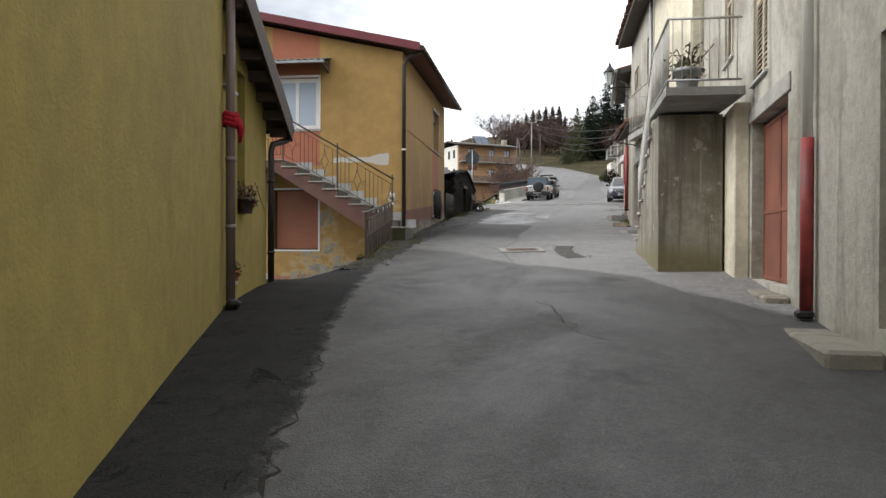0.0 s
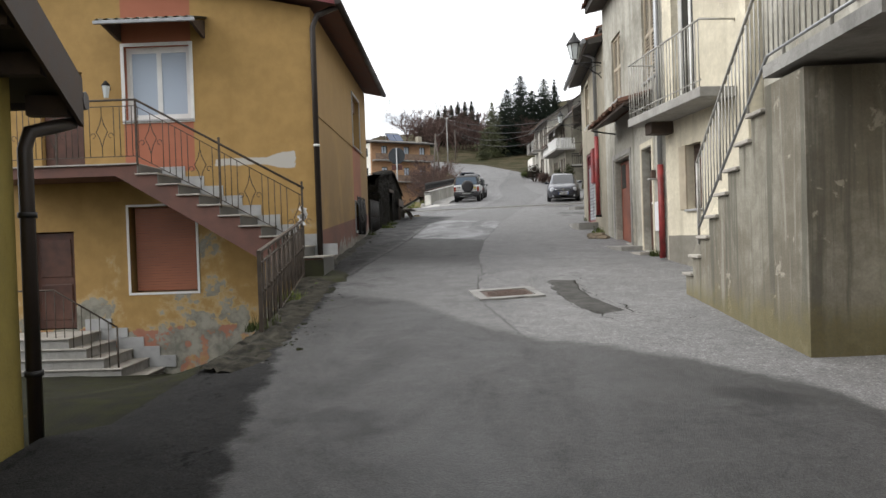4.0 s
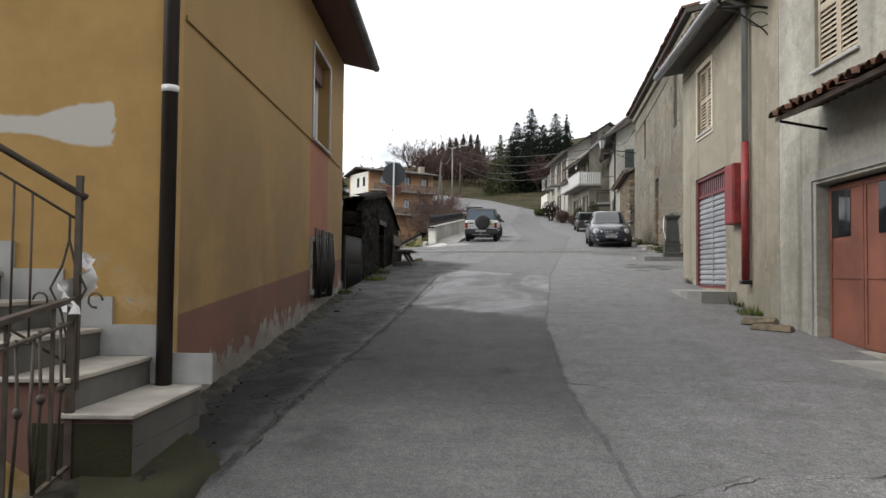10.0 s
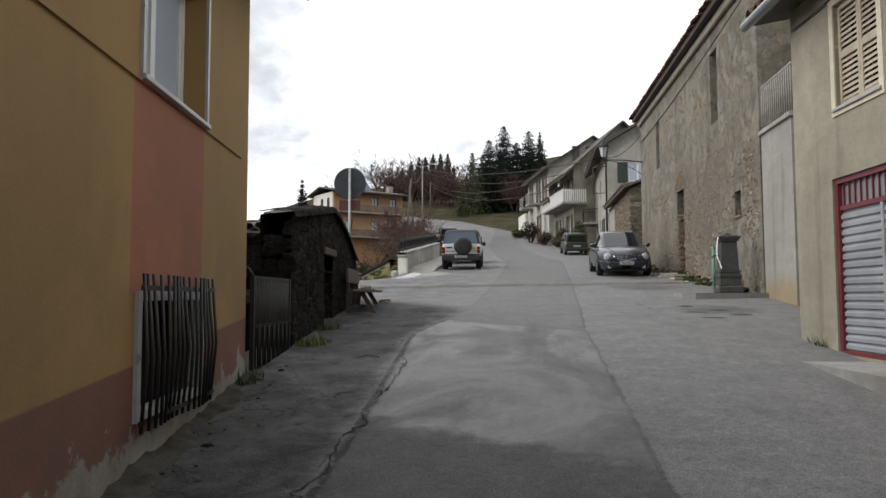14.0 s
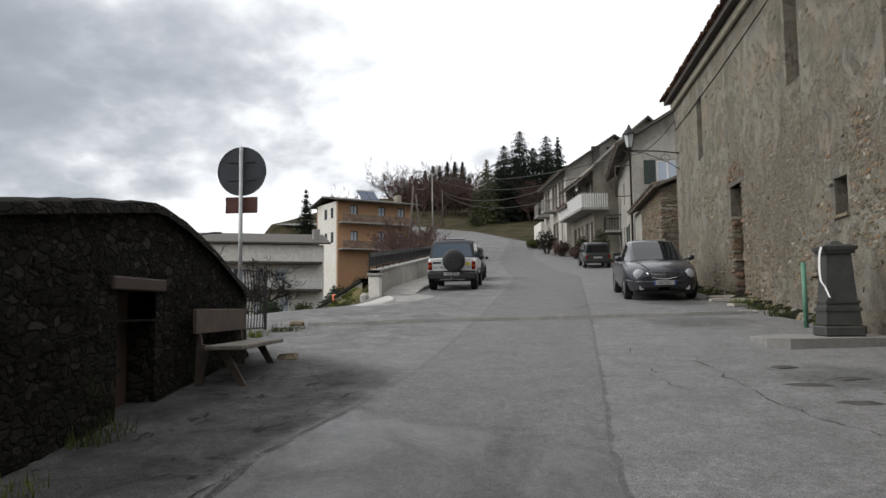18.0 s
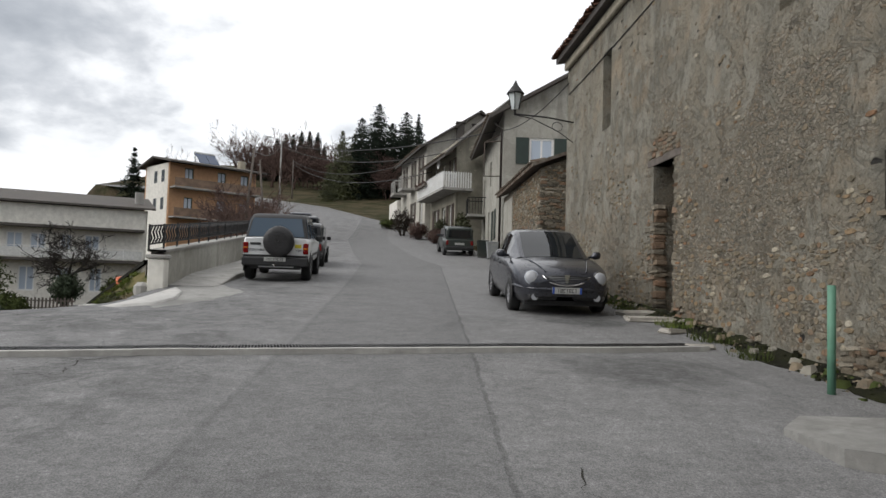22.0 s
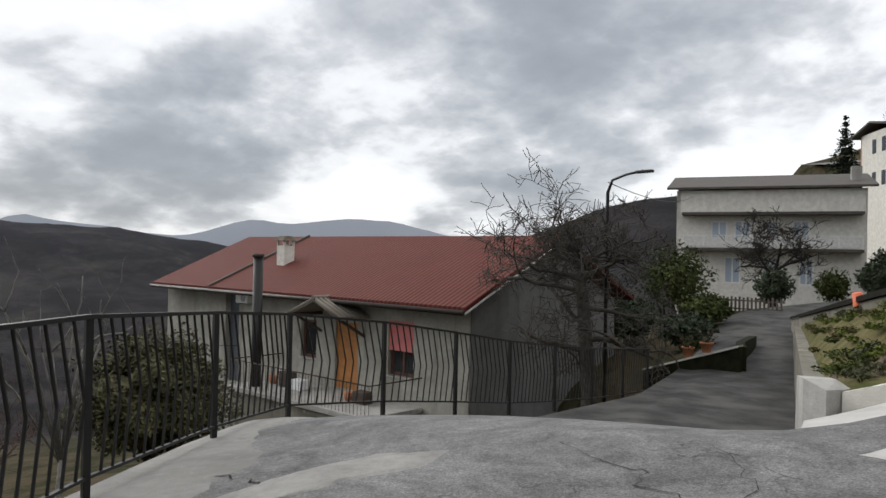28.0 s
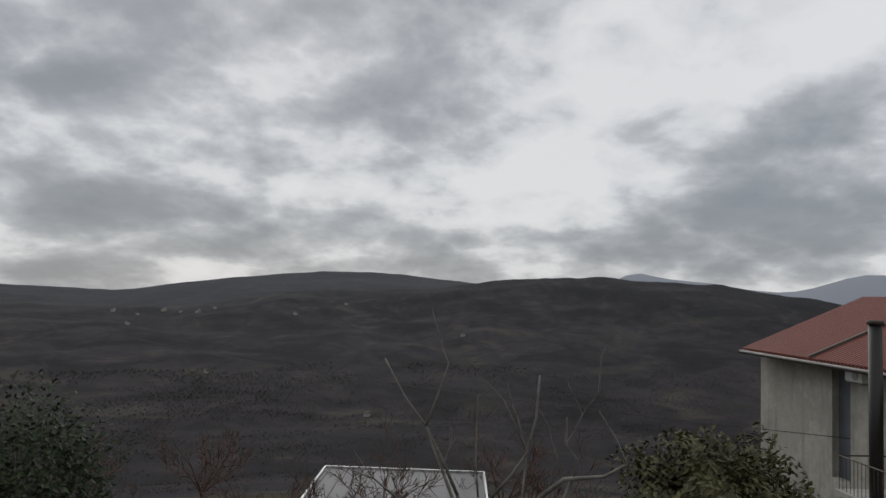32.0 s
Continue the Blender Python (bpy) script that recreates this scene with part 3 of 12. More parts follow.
M["weed_green"] = plain("green_weeds", (0.10, 0.15, 0.030), 0.9, 0, 0.5, 4, 0.3, 30, (0.17, 0.20, 0.05))
M["moss"] = plain("moss", (0.06, 0.075, 0.025), 0.95, 0, 0.4, 5, 0.6, 50)
M["laurel"] = plain("laurel_leaf", (0.062, 0.066, 0.028), 0.85, 0, 0.4, 4, 0.05, 40, (0.12, 0.11, 0.045))
M["broken_concrete"] = plain("broken_concrete", (0.135, 0.13, 0.115), 0.95, 0, 0.5, 4.5, 0.8, 40, (0.035, 0.034, 0.026))
M["mossy_slab"] = plain("mossy_slab", (0.060, 0.056, 0.040), 0.95, 0, 0.5, 3, 0.8, 50, (0.038, 0.040, 0.020))
M["fig_bark"] = plain("pale_fig_bark", (0.17, 0.163, 0.15), 0.9, 0, 0.3, 12, 0.4, 50)
M["leaf"] = plain("evergreen_leaf", (0.030, 0.046, 0.020), 0.85, 0, 0.35, 8, 0.05)
M["needle"] = plain("conifer_needles", (0.020, 0.028, 0.019), 0.95, 0, 0.45, 0.5, 0.1)
M["yellow_leaf"] = plain("olive_leaves", (0.050, 0.056, 0.016), 0.7, 0, 0.35, 0.6, 0.05)
M["bark"] = plain("bark", (0.085, 0.074, 0.064), 0.95, 0, 0.35, 8, 0.6, 40)
M["dark_bark"] = plain("dark_bark", (0.038, 0.034, 0.030), 0.95, 0, 0.35, 8, 0.6, 40)
M["pale_bark"] = plain("lichen_bark", (0.075, 0.068, 0.060), 0.95, 0, 0.35, 8, 0.6, 40)
M["dry_hedge"] = plain("dry_brown_hedge", (0.035, 0.028, 0.022), 0.95, 0, 0.4, 4, 0.2)
M["twig"] = plain("winter_twigs", (0.105, 0.070, 0.060), 0.95, 0, 0.3, 3, 0.1)
M["terracotta"] = plain("terracotta", (0.40, 0.16, 0.08), 0.85, 0, 0.15, 6, 0.1)
M["white_plastic"] = plain("white_plastic", (0.75, 0.75, 0.76), 0.5, 0, 0.06, 10, 0.1)
M["red_cloth"] = plain("red_cloth", (0.35, 0.02, 0.035), 0.95, 0, 0.25, 12, 0.3)
M["tyre"] = plain("tyre_rubber", (0.018, 0.018, 0.018), 0.85, 0, 0.2, 12, 0.2)
M["alloy"] = plain("alloy", (0.5, 0.5, 0.52), 0.35, 0.8, 0.1, 8, 0.02)
M["black_plastic"] = plain("black_plastic", (0.02, 0.02, 0.021), 0.6, 0, 0.15, 12, 0.08)
M["chrome"] = plain("chrome", (0.75, 0.75, 0.76), 0.12, 1.0, 0.05, 8, 0)
M["lens"] = glass("headlight_lens", (0.34, 0.35, 0.37))
M["red_lens"] = glass("tail_lens", (0.16, 0.010, 0.010))
M["orange_lens"] = glass("amber_lens", (0.5, 0.16, 0.02))
M["plate"] = plain("number_plate", (0.42, 0.42, 0.40), 0.5, 0, 0.05, 8, 0)
M["plate_text"] = plain("plate_letters", (0.02, 0.02, 0.025), 0.6, 0, 0.05, 8, 0)
M["blue"] = plain("blue_band", (0.03, 0.08, 0.35), 0.5, 0, 0.05, 8, 0)
M["yellow_sticker"] = plain("yellow_sticker", (0.6, 0.5, 0.03), 0.5, 0, 0.05, 8, 0)
M["sign_back"] = plain("sign_back_grey", (0.055, 0.062, 0.070), 0.5, 0.4, 0.15, 3, 0.02)
M["sign_red"] = plain("brown_red_sign", (0.10, 0.036, 0.026), 0.6, 0, 0.25, 7, 0.05)
M["galv"] = plain("galvanised_pole", (0.36, 0.37, 0.37), 0.5, 0.6, 0.15, 5, 0.03)
M["bench"] = plain("bench_plank", (0.085, 0.062, 0.05), 0.8, 0, 0.3, 6, 0.25)
M["bench_seat"] = plain("grey_bench_plank", (0.20, 0.18, 0.155), 0.85, 0, 0.25, 6, 0.25)
M["fountain"] = plain("dark_cast_iron", (0.060, 0.062, 0.058), 0.65, 0.25, 0.25, 5, 0.2)
M["green_pipe"] = plain("green_paint", (0.10, 0.23, 0.16), 0.6, 0, 0.15, 5, 0.05)
M["tape"] = plain("white_tape", (0.75, 0.74, 0.72), 0.5, 0, 0.06, 10, 0.02)
M["lamp_glass"] = glass("lamp_glass", (0.58, 0.62, 0.62))
M["solar"] = glass("solar_panel", (0.03, 0.05, 0.10))
M["dark_roof"] = plain("dark_roof_sheet", (0.075, 0.066, 0.058), 0.8, 0, 0.25, 1.2, 0.2)
M["sheet_roof"] = plain("pale_roof_sheet", (0.10, 0.10, 0.105), 0.72, 0.1, 0.12, 1.5, 0.04)
M["cone"] = plain("orange_plastic", (0.65, 0.13, 0.04), 0.5, 0, 0.08, 8, 0.02)
M["awning"] = plain("mossy_corrugated_sheet", (0.15, 0.155, 0.12), 0.85, 0, 0.3, 5, 0.2)
M["pink"] = plain("pink_blind", (0.52, 0.16, 0.15), 0.7, 0, 0.1, 4, 0.02)
M["blue_grey"] = plain("blue_grey_paint", (0.085, 0.095, 0.115), 0.7, 0, 0.2, 3, 0.05)
M["amber_door"] = plain("amber_wood_door", (0.40, 0.17, 0.045), 0.5, 0, 0.2, 5, 0.05)
M["wire"] = plain("cable", (0.03, 0.03, 0.03), 0.7, 0, 0.1, 5, 0)


def paint(name, col, rough=0.3, metal=0.0, dirt=(0.10, 0.09, 0.075)):
    m, nt, b = mk(name)
    v = place(nt)
    g1, g2 = grain(nt, v, 2.2, 5), grain(nt, v, 30, 3)
    z = axes(nt, v)[2]
    low = calc(nt, "MULTIPLY", span(nt, calc(nt, "ADD", z, calc(nt, "MULTIPLY", g1, 0.3)), 0.3, 0.75, 0.5, 0.0), g2)
    put(nt, b.inputs["Base Color"], blend(nt, low, blend(nt, g1, dim(col, 0.94), dim(col, 1.06)), dirt))
    put(nt, b.inputs["Roughness"], span(nt, g2, 0.3, 0.7, rough, rough + 0.12))
    b.inputs["Metallic"].default_value = metal
    b.inputs["Coat Weight"].default_value, b.inputs["Coat Roughness"].default_value = 0.6, 0.08
    return m


M["car_white"] = paint("white_car_paint", (0.62, 0.63, 0.63))
M["car_grey"] = paint("dark_grey_metallic", (0.028, 0.030, 0.040), 0.26, 0.4)
M["car_window"] = glass("dark_car_window", (0.012, 0.014, 0.016))
M["car_green"] = paint("dark_green_car_paint", (0.018, 0.026, 0.022), 0.4)
M["car_dark"] = paint("black_car_paint", (0.02, 0.021, 0.024), 0.35)


def ochre_paint():
    """Ochre walls with a dull red foot band, red panels round the windows, and peeled patches."""
    m, nt, b = mk("ochre_paint")
    v = place(nt)
    x, y, z = axes(nt, v)
    broad, mid, small = grain(nt, v, 0.6, 6, 0.6, 0.3), grain(nt, v, 3.0, 6, 0.62), grain(nt, v, 40, 4)
    runs = grain(nt, place(nt, (2.2, 2.2, 0.2)), 1.0, 5)
    base = (0.355, 0.222, 0.076)
    c = blend(nt, span(nt, mid, 0.3, 0.7), dim(base, 0.9), dim(base, 1.08))
    c = blend(nt, calc(nt, "MULTIPLY", span(nt, runs, 0.5, 0.8), 0.3), c, (0.26, 0.15, 0.045))
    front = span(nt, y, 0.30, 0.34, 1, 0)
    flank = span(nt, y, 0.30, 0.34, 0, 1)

    def inside(val, lo, hi):
        return calc(nt, "MULTIPLY", span(nt, val, lo - 0.01, lo + 0.01), span(nt, val, hi - 0.01, hi + 0.01, 1, 0))
    red = (0.36, 0.13, 0.075)
    red = blend(nt, mid, dim(red, 0.85), dim(red, 1.12))
    p1 = calc(nt, "MULTIPLY", front, calc(nt, "MULTIPLY", inside(x, L_OCHRE - 3.95, L_OCHRE - 2.5), span(nt, z, 3.75, 3.8)))
    p2 = calc(nt, "MULTIPLY", flank, calc(nt, "MULTIPLY", inside(y, 5.7, 7.35), inside(z, 3.35, 4.93)))
    c = blend(nt, calc(nt, "ADD", p1, p2, True), c, red)
    wob = calc(nt, "MULTIPLY", calc(nt, "SUBTRACT", mid, 0.5), 0.3)
    top = calc(nt, "ADD", calc(nt, "MULTIPLY", y, 0.075), 2.42)
    band = calc(nt, "MULTIPLY", flank, span(nt, calc(nt, "SUBTRACT", z, top), -0.01, 0.01, 1, 0))
    c = blend(nt, band, c, blend(nt, mid, (0.145, 0.058, 0.046), (0.215, 0.082, 0.060)))
    foot = calc(nt, "ADD", calc(nt, "MULTIPLY", y, 0.090), 1.80)
    gone = calc(nt, "MULTIPLY", flank, span(nt, calc(nt, "ADD", calc(nt, "SUBTRACT", z, foot), calc(nt, "MULTIPLY", wob, 4.0)), 0.0, 0.06, 1, 0))
    cement = blend(nt, small, (0.20, 0.195, 0.18), (0.34, 0.33, 0.30))
    c = blend(nt, gone, c, cement)
    # peeled and patched render above the court, worst near the corner
    near_c = span(nt, x, L_OCHRE - 4.2, L_OCHRE - 0.3, 0.0, 0.13, False)
    wear_ = calc(nt, "ADD", calc(nt, "ADD", calc(nt, "MULTIPLY", broad, 0.72), calc(nt, "MULTIPLY", mid, 0.28)), calc(nt, "ADD", near_c, span(nt, z, 0.0, 3.0, 0.06, -0.16, False)))
    lowf = calc(nt, "MULTIPLY", calc(nt, "MULTIPLY", front, span(nt, z, 2.5, 3.1, 1, 0)), span(nt, wear_, 0.545, 0.565))
    pale_ = calc(nt, "MULTIPLY", front, calc(nt, "MULTIPLY", span(nt, wear_, 0.50, 0.56), span(nt, z, 2.4, 2.9, 1, 0)))
    c = blend(nt, calc(nt, "MULTIPLY", pale_, 0.5), c, (0.50, 0.40, 0.24))
    skirt = calc(nt, "MULTIPLY", front, span(nt, calc(nt, "ADD", z, calc(nt, "MULTIPLY", wob, 1.6)), 0.48, 0.52, 1, 0))
    c = blend(nt, calc(nt, "MULTIPLY", skirt, span(nt, broad, 0.36, 0.44)), c, blend(nt, mid, (0.26, 0.10, 0.06), (0.40, 0.20, 0.14)))
    c = blend(nt, lowf, c, blend(nt, span(nt, mid, 0.35, 0.65), (0.15, 0.145, 0.12), (0.30, 0.285, 0.235)))
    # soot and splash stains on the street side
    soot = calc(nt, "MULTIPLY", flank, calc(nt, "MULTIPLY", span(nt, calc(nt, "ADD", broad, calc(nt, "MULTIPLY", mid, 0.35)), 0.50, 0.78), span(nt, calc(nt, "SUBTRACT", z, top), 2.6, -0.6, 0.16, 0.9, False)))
    # an even dark tint over the whole street side paints its shade
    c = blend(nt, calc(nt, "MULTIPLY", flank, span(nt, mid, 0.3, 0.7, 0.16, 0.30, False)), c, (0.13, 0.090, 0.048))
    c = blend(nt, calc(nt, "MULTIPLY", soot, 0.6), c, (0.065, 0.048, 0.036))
    # filled crack painted pale grey beside the stair
    du = calc(nt, "SUBTRACT", x, L_OCHRE - 1.35)
    dv = calc(nt, "SUBTRACT", calc(nt, "SUBTRACT", z, 3.93), calc(nt, "MULTIPLY", wob, 0.35))
    fat = calc(nt, "ABSOLUTE", calc(nt, "SUBTRACT", dv, 0.0))
    fill = calc(nt, "MULTIPLY", inside(calc(nt, "ADD", du, calc(nt, "MULTIPLY", wob, 0.9)), -0.75, 0.95), span(nt, calc(nt, "SUBTRACT", fat, span(nt, du, 0.25, 0.75, 0.0, 0.10)), 0.055, 0.085, 1, 0))
    fill = calc(nt, "MULTIPLY", fill, front)
    c = blend(nt, fill, c, (0.46, 0.44, 0.40))
    put(nt, b.inputs["Base Color"], c)
    b.inputs["Roughness"].default_value = 0.88
    relief(nt, b, calc(nt, "SUBTRACT", calc(nt, "ADD", small, mid), calc(nt, "ADD", gone, lowf)), 0.3, 0.01)
    return m


L_OCHRE = 10.2
M["ochre"] = ochre_paint()


def asphalt():
    """Worn village asphalt: older and newer lays, a resurfaced trench up the middle, stones, stains, joints."""
    m, nt, b = mk("asphalt")
    v = place(nt)
    x, y, z = axes(nt, v)
    broad, mid = grain(nt, v, 0.5, 6, 0.6, 0.4), grain(nt, v, 2.6, 6, 0.65)
    chips = cells(nt, v, 75)
    small = grain(nt, v, 120, 2)
    mottle = grain(nt, v, 6.5, 6, 0.7, 0.5)
    wob = calc(nt, "MULTIPLY", calc(nt, "SUBTRACT", mid, 0.5), 0.7)
    tone = calc(nt, "ADD", calc(nt, "MULTIPLY", broad, 0.05), 0.150)

    def line(val, at, half, soft):
        """A band of the given half width round val = at, with soft rims."""
        return span(nt, calc(nt, "ABSOLUTE", calc(nt, "SUBTRACT", val, at)), half, half + soft, 1, 0)
    # older darker lay at the foot of the street
    edge = curve_of(nt, x, [(-6, 17.6), (-5, 16.9), (-4, 16.2), (-3.4, 15.2), (-2.9, 14.3), (-2.1, 13.4), (-1.2, 12.9), (0, 11.6), (0.6, 9.9), (2, 7.5)], -6, 2)
    gap = calc(nt, "ADD", calc(nt, "SUBTRACT", edge, y), calc(nt, "MULTIPLY", wob, 1.3))
    old = span(nt, gap, -0.22, 0.18)
    tone = calc(nt, "SUBTRACT", tone, calc(nt, "MULTIPLY", old, 0.112))
    # coarse pale slab of exposed stones round the road cover
    slab_l = curve_of(nt, y, [(11, -1.6), (13.5, -2.2), (15.5, -2.75), (17.0, -3.02), (18.7, -3.15), (19.2, -3.05), (19.7, -2.4), (20.2, 1.0)], 11, 20.2)
    coarse = calc(nt, "MULTIPLY", span(nt, calc(nt, "SUBTRACT", calc(nt, "ADD", x, calc(nt, "MULTIPLY", wob, 0.25)), slab_l), -0.02, 0.04), calc(nt, "SUBTRACT", 1.0, old))
    coarse = calc(nt, "MULTIPLY", coarse, span(nt, y, 20.15, 20.2, 1, 0))
    tone = calc(nt, "ADD", tone, calc(nt, "MULTIPLY", coarse, 0.022))
    # trench strip with its own tones along the street
    right = curve_of(nt, y, [(12, -2.9), (19, -3.1), (22, -3.45), (26, -3.65), (29, -3.58), (33, -3.5), (36, -3.3), (42, -2.95), (50, -2.55), (60, -2.0), (80, -4.0)], 12, 80)
    left = curve_of(nt, y, [(12, -5.2), (19.2, -5.7), (21, -5.82), (27, -6.0), (32.5, -6.2), (33.7, -5.9), (36, -5.5), (42, -5.2), (52, -4.95), (60, -4.9), (80, -6.5)], 12, 80)
    xw = calc(nt, "ADD", x, calc(nt, "MULTIPLY", wob, 0.16))
    strip = calc(nt, "MULTIPLY", span(nt, calc(nt, "SUBTRACT", right, xw), -0.02, 0.02), span(nt, calc(nt, "SUBTRACT", xw, left), -0.03, 0.03))
    yy = calc(nt, "ADD", y, calc(nt, "ADD", calc(nt, "MULTIPLY", wob, 1.3), calc(nt, "MULTIPLY", calc(nt, "ADD", x, 5.0), 0.55)))
    lay = curve_of(nt, yy, [(10, 0.0), (20.8, 0.0), (22.4, -0.092), (26.8, -0.092), (27.1, -0.080), (33.5, -0.080), (33.7, -0.026), (60, -0.036), (80, -0.03)], 10, 80)
    tone = calc(nt, "ADD", tone, calc(nt, "MULTIPLY", strip, lay))
    sleek = calc(nt, "MULTIPLY", strip, calc(nt, "MULTIPLY", span(nt, yy, 26.9, 27.2), span(nt, yy, 33.7, 33.4, 0, 1)))
    # grimy verge beside the ochre house and the hut, wall shade painted in
    verge = calc(nt, "MULTIPLY", span(nt, calc(nt, "SUBTRACT", left, calc(nt, "ADD", x, calc(nt, "MULTIPLY", wob, 0.5))), -0.12, 0.25), span(nt, y, 18.6, 20))
    verge = calc(nt, "MULTIPLY", verge, span(nt, calc(nt, "ADD", y, calc(nt, "MULTIPLY", x, 0.9)), 29.9, 31.2, 1, 0))
    tone = calc(nt, "SUBTRACT", tone, calc(nt, "MULTIPLY", verge, span(nt, grain(nt, v, 1.7, 7, 0.68, 0.5), 0.36, 0.62, 0.138, 0.080, False)))
    # dirty older strip along the court fence and the yellow house
    lip = curve_of(nt, y, [(-4, 0.2), (3, -1.75), (5.25, -2.45), (6.6, -2.93), (8.55, -3.53), (11.1, -4.24), (13.0, -4.75), (15.7, -5.2), (20, -5.9)], -4, 20)
    xl = calc(nt, "ADD", x, calc(nt, "MULTIPLY", wob, 0.6))
    dirty = calc(nt, "MULTIPLY", span(nt, calc(nt, "SUBTRACT", lip, xl), -0.05, 0.08), span(nt, y, 19.5, 20, 1, 0))
    tone = calc(nt, "MULTIPLY", tone, calc(nt, "SUBTRACT", 1.0, calc(nt, "MULTIPLY", dirty, 0.50)))
    # the square: an older, greyer lay with dusty and damp patches
    sq = calc(nt, "MULTIPLY", span(nt, calc(nt, "ADD", y, wob), 34.0, 40.0), span(nt, calc(nt, "ADD", x, wob), -4.2, -6.8))
    blotch = span(nt, grain(nt, v, 1.5, 8, 0.72, 0.8), 0.34, 0.66, 0.090, -0.03, False)
    tone = calc(nt, "SUBTRACT", tone, calc(nt, "MULTIPLY", sq, blotch))
    # the lower street grows darker towards its valley side
    valley_tone = span(nt, calc(nt, "ADD", x, calc(nt, "MULTIPLY", wob, 1.5)), -6.0, -1.6, 0.40, 0.97, False)
    valley_tone = calc(nt, "ADD", valley_tone, calc(nt, "MULTIPLY", calc(nt, "SUBTRACT", 1.0, valley_tone), span(nt, y, 21, 29)))
    tone = calc(nt, "MULTIPLY", tone, valley_tone)
    # oil and damp blots
    blot = calc(nt, "MULTIPLY", span(nt, grain(nt, v, 0.9, 3, 0.6), 0.62, 0.72), 0.03)
    tone = calc(nt, "SUBTRACT", tone, blot)

    def spot(cx, cy, r):
        d = calc(nt, "ADD", calc(nt, "POWER", calc(nt, "SUBTRACT", x, cx), 2.0), calc(nt, "POWER", calc(nt, "SUBTRACT", y, cy), 2.0))
        return span(nt, calc(nt, "ADD", calc(nt, "SQRT", d), calc(nt, "MULTIPLY", wob, 1.5)), r * 0.35, r, 1, 0)
    oil = calc(nt, "MULTIPLY", calc(nt, "MAXIMUM", spot(-1.1, 40.9, 1.3), calc(nt, "MAXIMUM", spot(-0.7, 35.6, 1.0), spot(-0.6, 45.0, 1.1))), span(nt, mottle, 0.3, 0.6, 0.01, 0.10, False))
    tone = calc(nt, "MAXIMUM", calc(nt, "SUBTRACT", tone, oil), 0.022)
    # joints between the lays, crumbled open
    ragged = span(nt, mottle, 0.38, 0.56, 0.15, 1.0)
    joint = calc(nt, "MULTIPLY", calc(nt, "MULTIPLY", line(calc(nt, "SUBTRACT", xw, right), 0.0, 0.012, 0.02), span(nt, y, 17, 19)), 0.5)
    joint = calc(nt, "MAXIMUM", joint, calc(nt, "MULTIPLY", calc(nt, "MULTIPLY", line(calc(nt, "SUBTRACT", xw, left), 0.0, 0.022, 0.03), span(nt, y, 18, 20)), span(nt, y, 33.5, 34.5, 1, 0.25)))
    joint = calc(nt, "MAXIMUM", joint, calc(nt, "MULTIPLY", line(calc(nt, "SUBTRACT", xl, lip), 0.0, 0.018, 0.03), span(nt, y, 9, 9.5, 0.9, 0)))
    joint = calc(nt, "MAXIMUM", joint, calc(nt, "MULTIPLY", calc(nt, "MULTIPLY", line(calc(nt, "SUBTRACT", xw, slab_l), 0.0, 0.008, 0.016), calc(nt, "SUBTRACT", 1.0, old)), span(nt, y, 20.1, 20.2, 0.6, 0)))
    joint = calc(nt, "MULTIPLY", joint, ragged)
    # fine net of cracks in the worn parts
    wander = nt.nodes.new("ShaderNodeMix")
    wander.data_type, wander.blend_type = "RGBA", "ADD"
    wander.inputs[0].default_value = 1.1
    wn_ = nt.nodes.new("ShaderNodeTexNoise")
    nt.links.new(v, wn_.inputs["Vector"])
    wn_.inputs["Scale"].default_value, wn_.inputs["Detail"].default_value = 2.2, 5.0
    nt.links.new(v, wander.inputs[6])
    nt.links.new(wn_.outputs["Color"], wander.inputs[7])
    net = cells(nt, wander.outputs[2], 0.75, "DISTANCE_TO_EDGE")
    worn = calc(nt, "MAXIMUM", calc(nt, "MULTIPLY", calc(nt, "MULTIPLY", sq, 0.7), span(nt, mottle, 0.42, 0.56)), calc(nt, "MAXIMUM", calc(nt, "MULTIPLY", verge, 0.8), calc(nt, "MULTIPLY", dirty, 0.38)))
    veins = calc(nt, "MULTIPLY", calc(nt, "MULTIPLY", span(nt, net.outputs["Distance"], 0.002, 0.012, 1, 0), worn), span(nt, broad, 0.44, 0.54))
    pits = calc(nt, "MULTIPLY", calc(nt, "MAXIMUM", verge, calc(nt, "MULTIPLY", dirty, 0.8)), span(nt, grain(nt, place(nt, (1.0, 0.7, 1.0)), 3.4, 6, 0.7, 0.8), 0.60, 0.66))
    hurt = calc(nt, "MAXIMUM", joint, calc(nt, "MAXIMUM", veins, pits))
    # the stones of the mix
    tone = calc(nt, "MULTIPLY", tone, span(nt, mid, 0.25, 0.75, 0.82, 1.18, False))
    tone = calc(nt, "MULTIPLY", tone, span(nt, mottle, 0.28, 0.72, 0.84, 1.17, False))
    gravel = grain(nt, v, 16, 5, 0.75)
    tone = calc(nt, "MULTIPLY", tone, span(nt, gravel, 0.3, 0.7, 0.78, 1.22, False))
    grit = cells(nt, v, 58)
    pick = axes(nt, grit.outputs["Color"])[0]
    tone = calc(nt, "MULTIPLY", tone, span(nt, pick, 0.0, 1.0, 0.9, 1.1, False))
    stones = cells(nt, v, 34)
    pebble = calc(nt, "MULTIPLY", span(nt, axes(nt, stones.outputs["Color"])[0], 0.45, 1.0, -0.2, 0.6, False), span(nt, stones.outputs["Distance"], 0.25, 0.5, 1, 0))
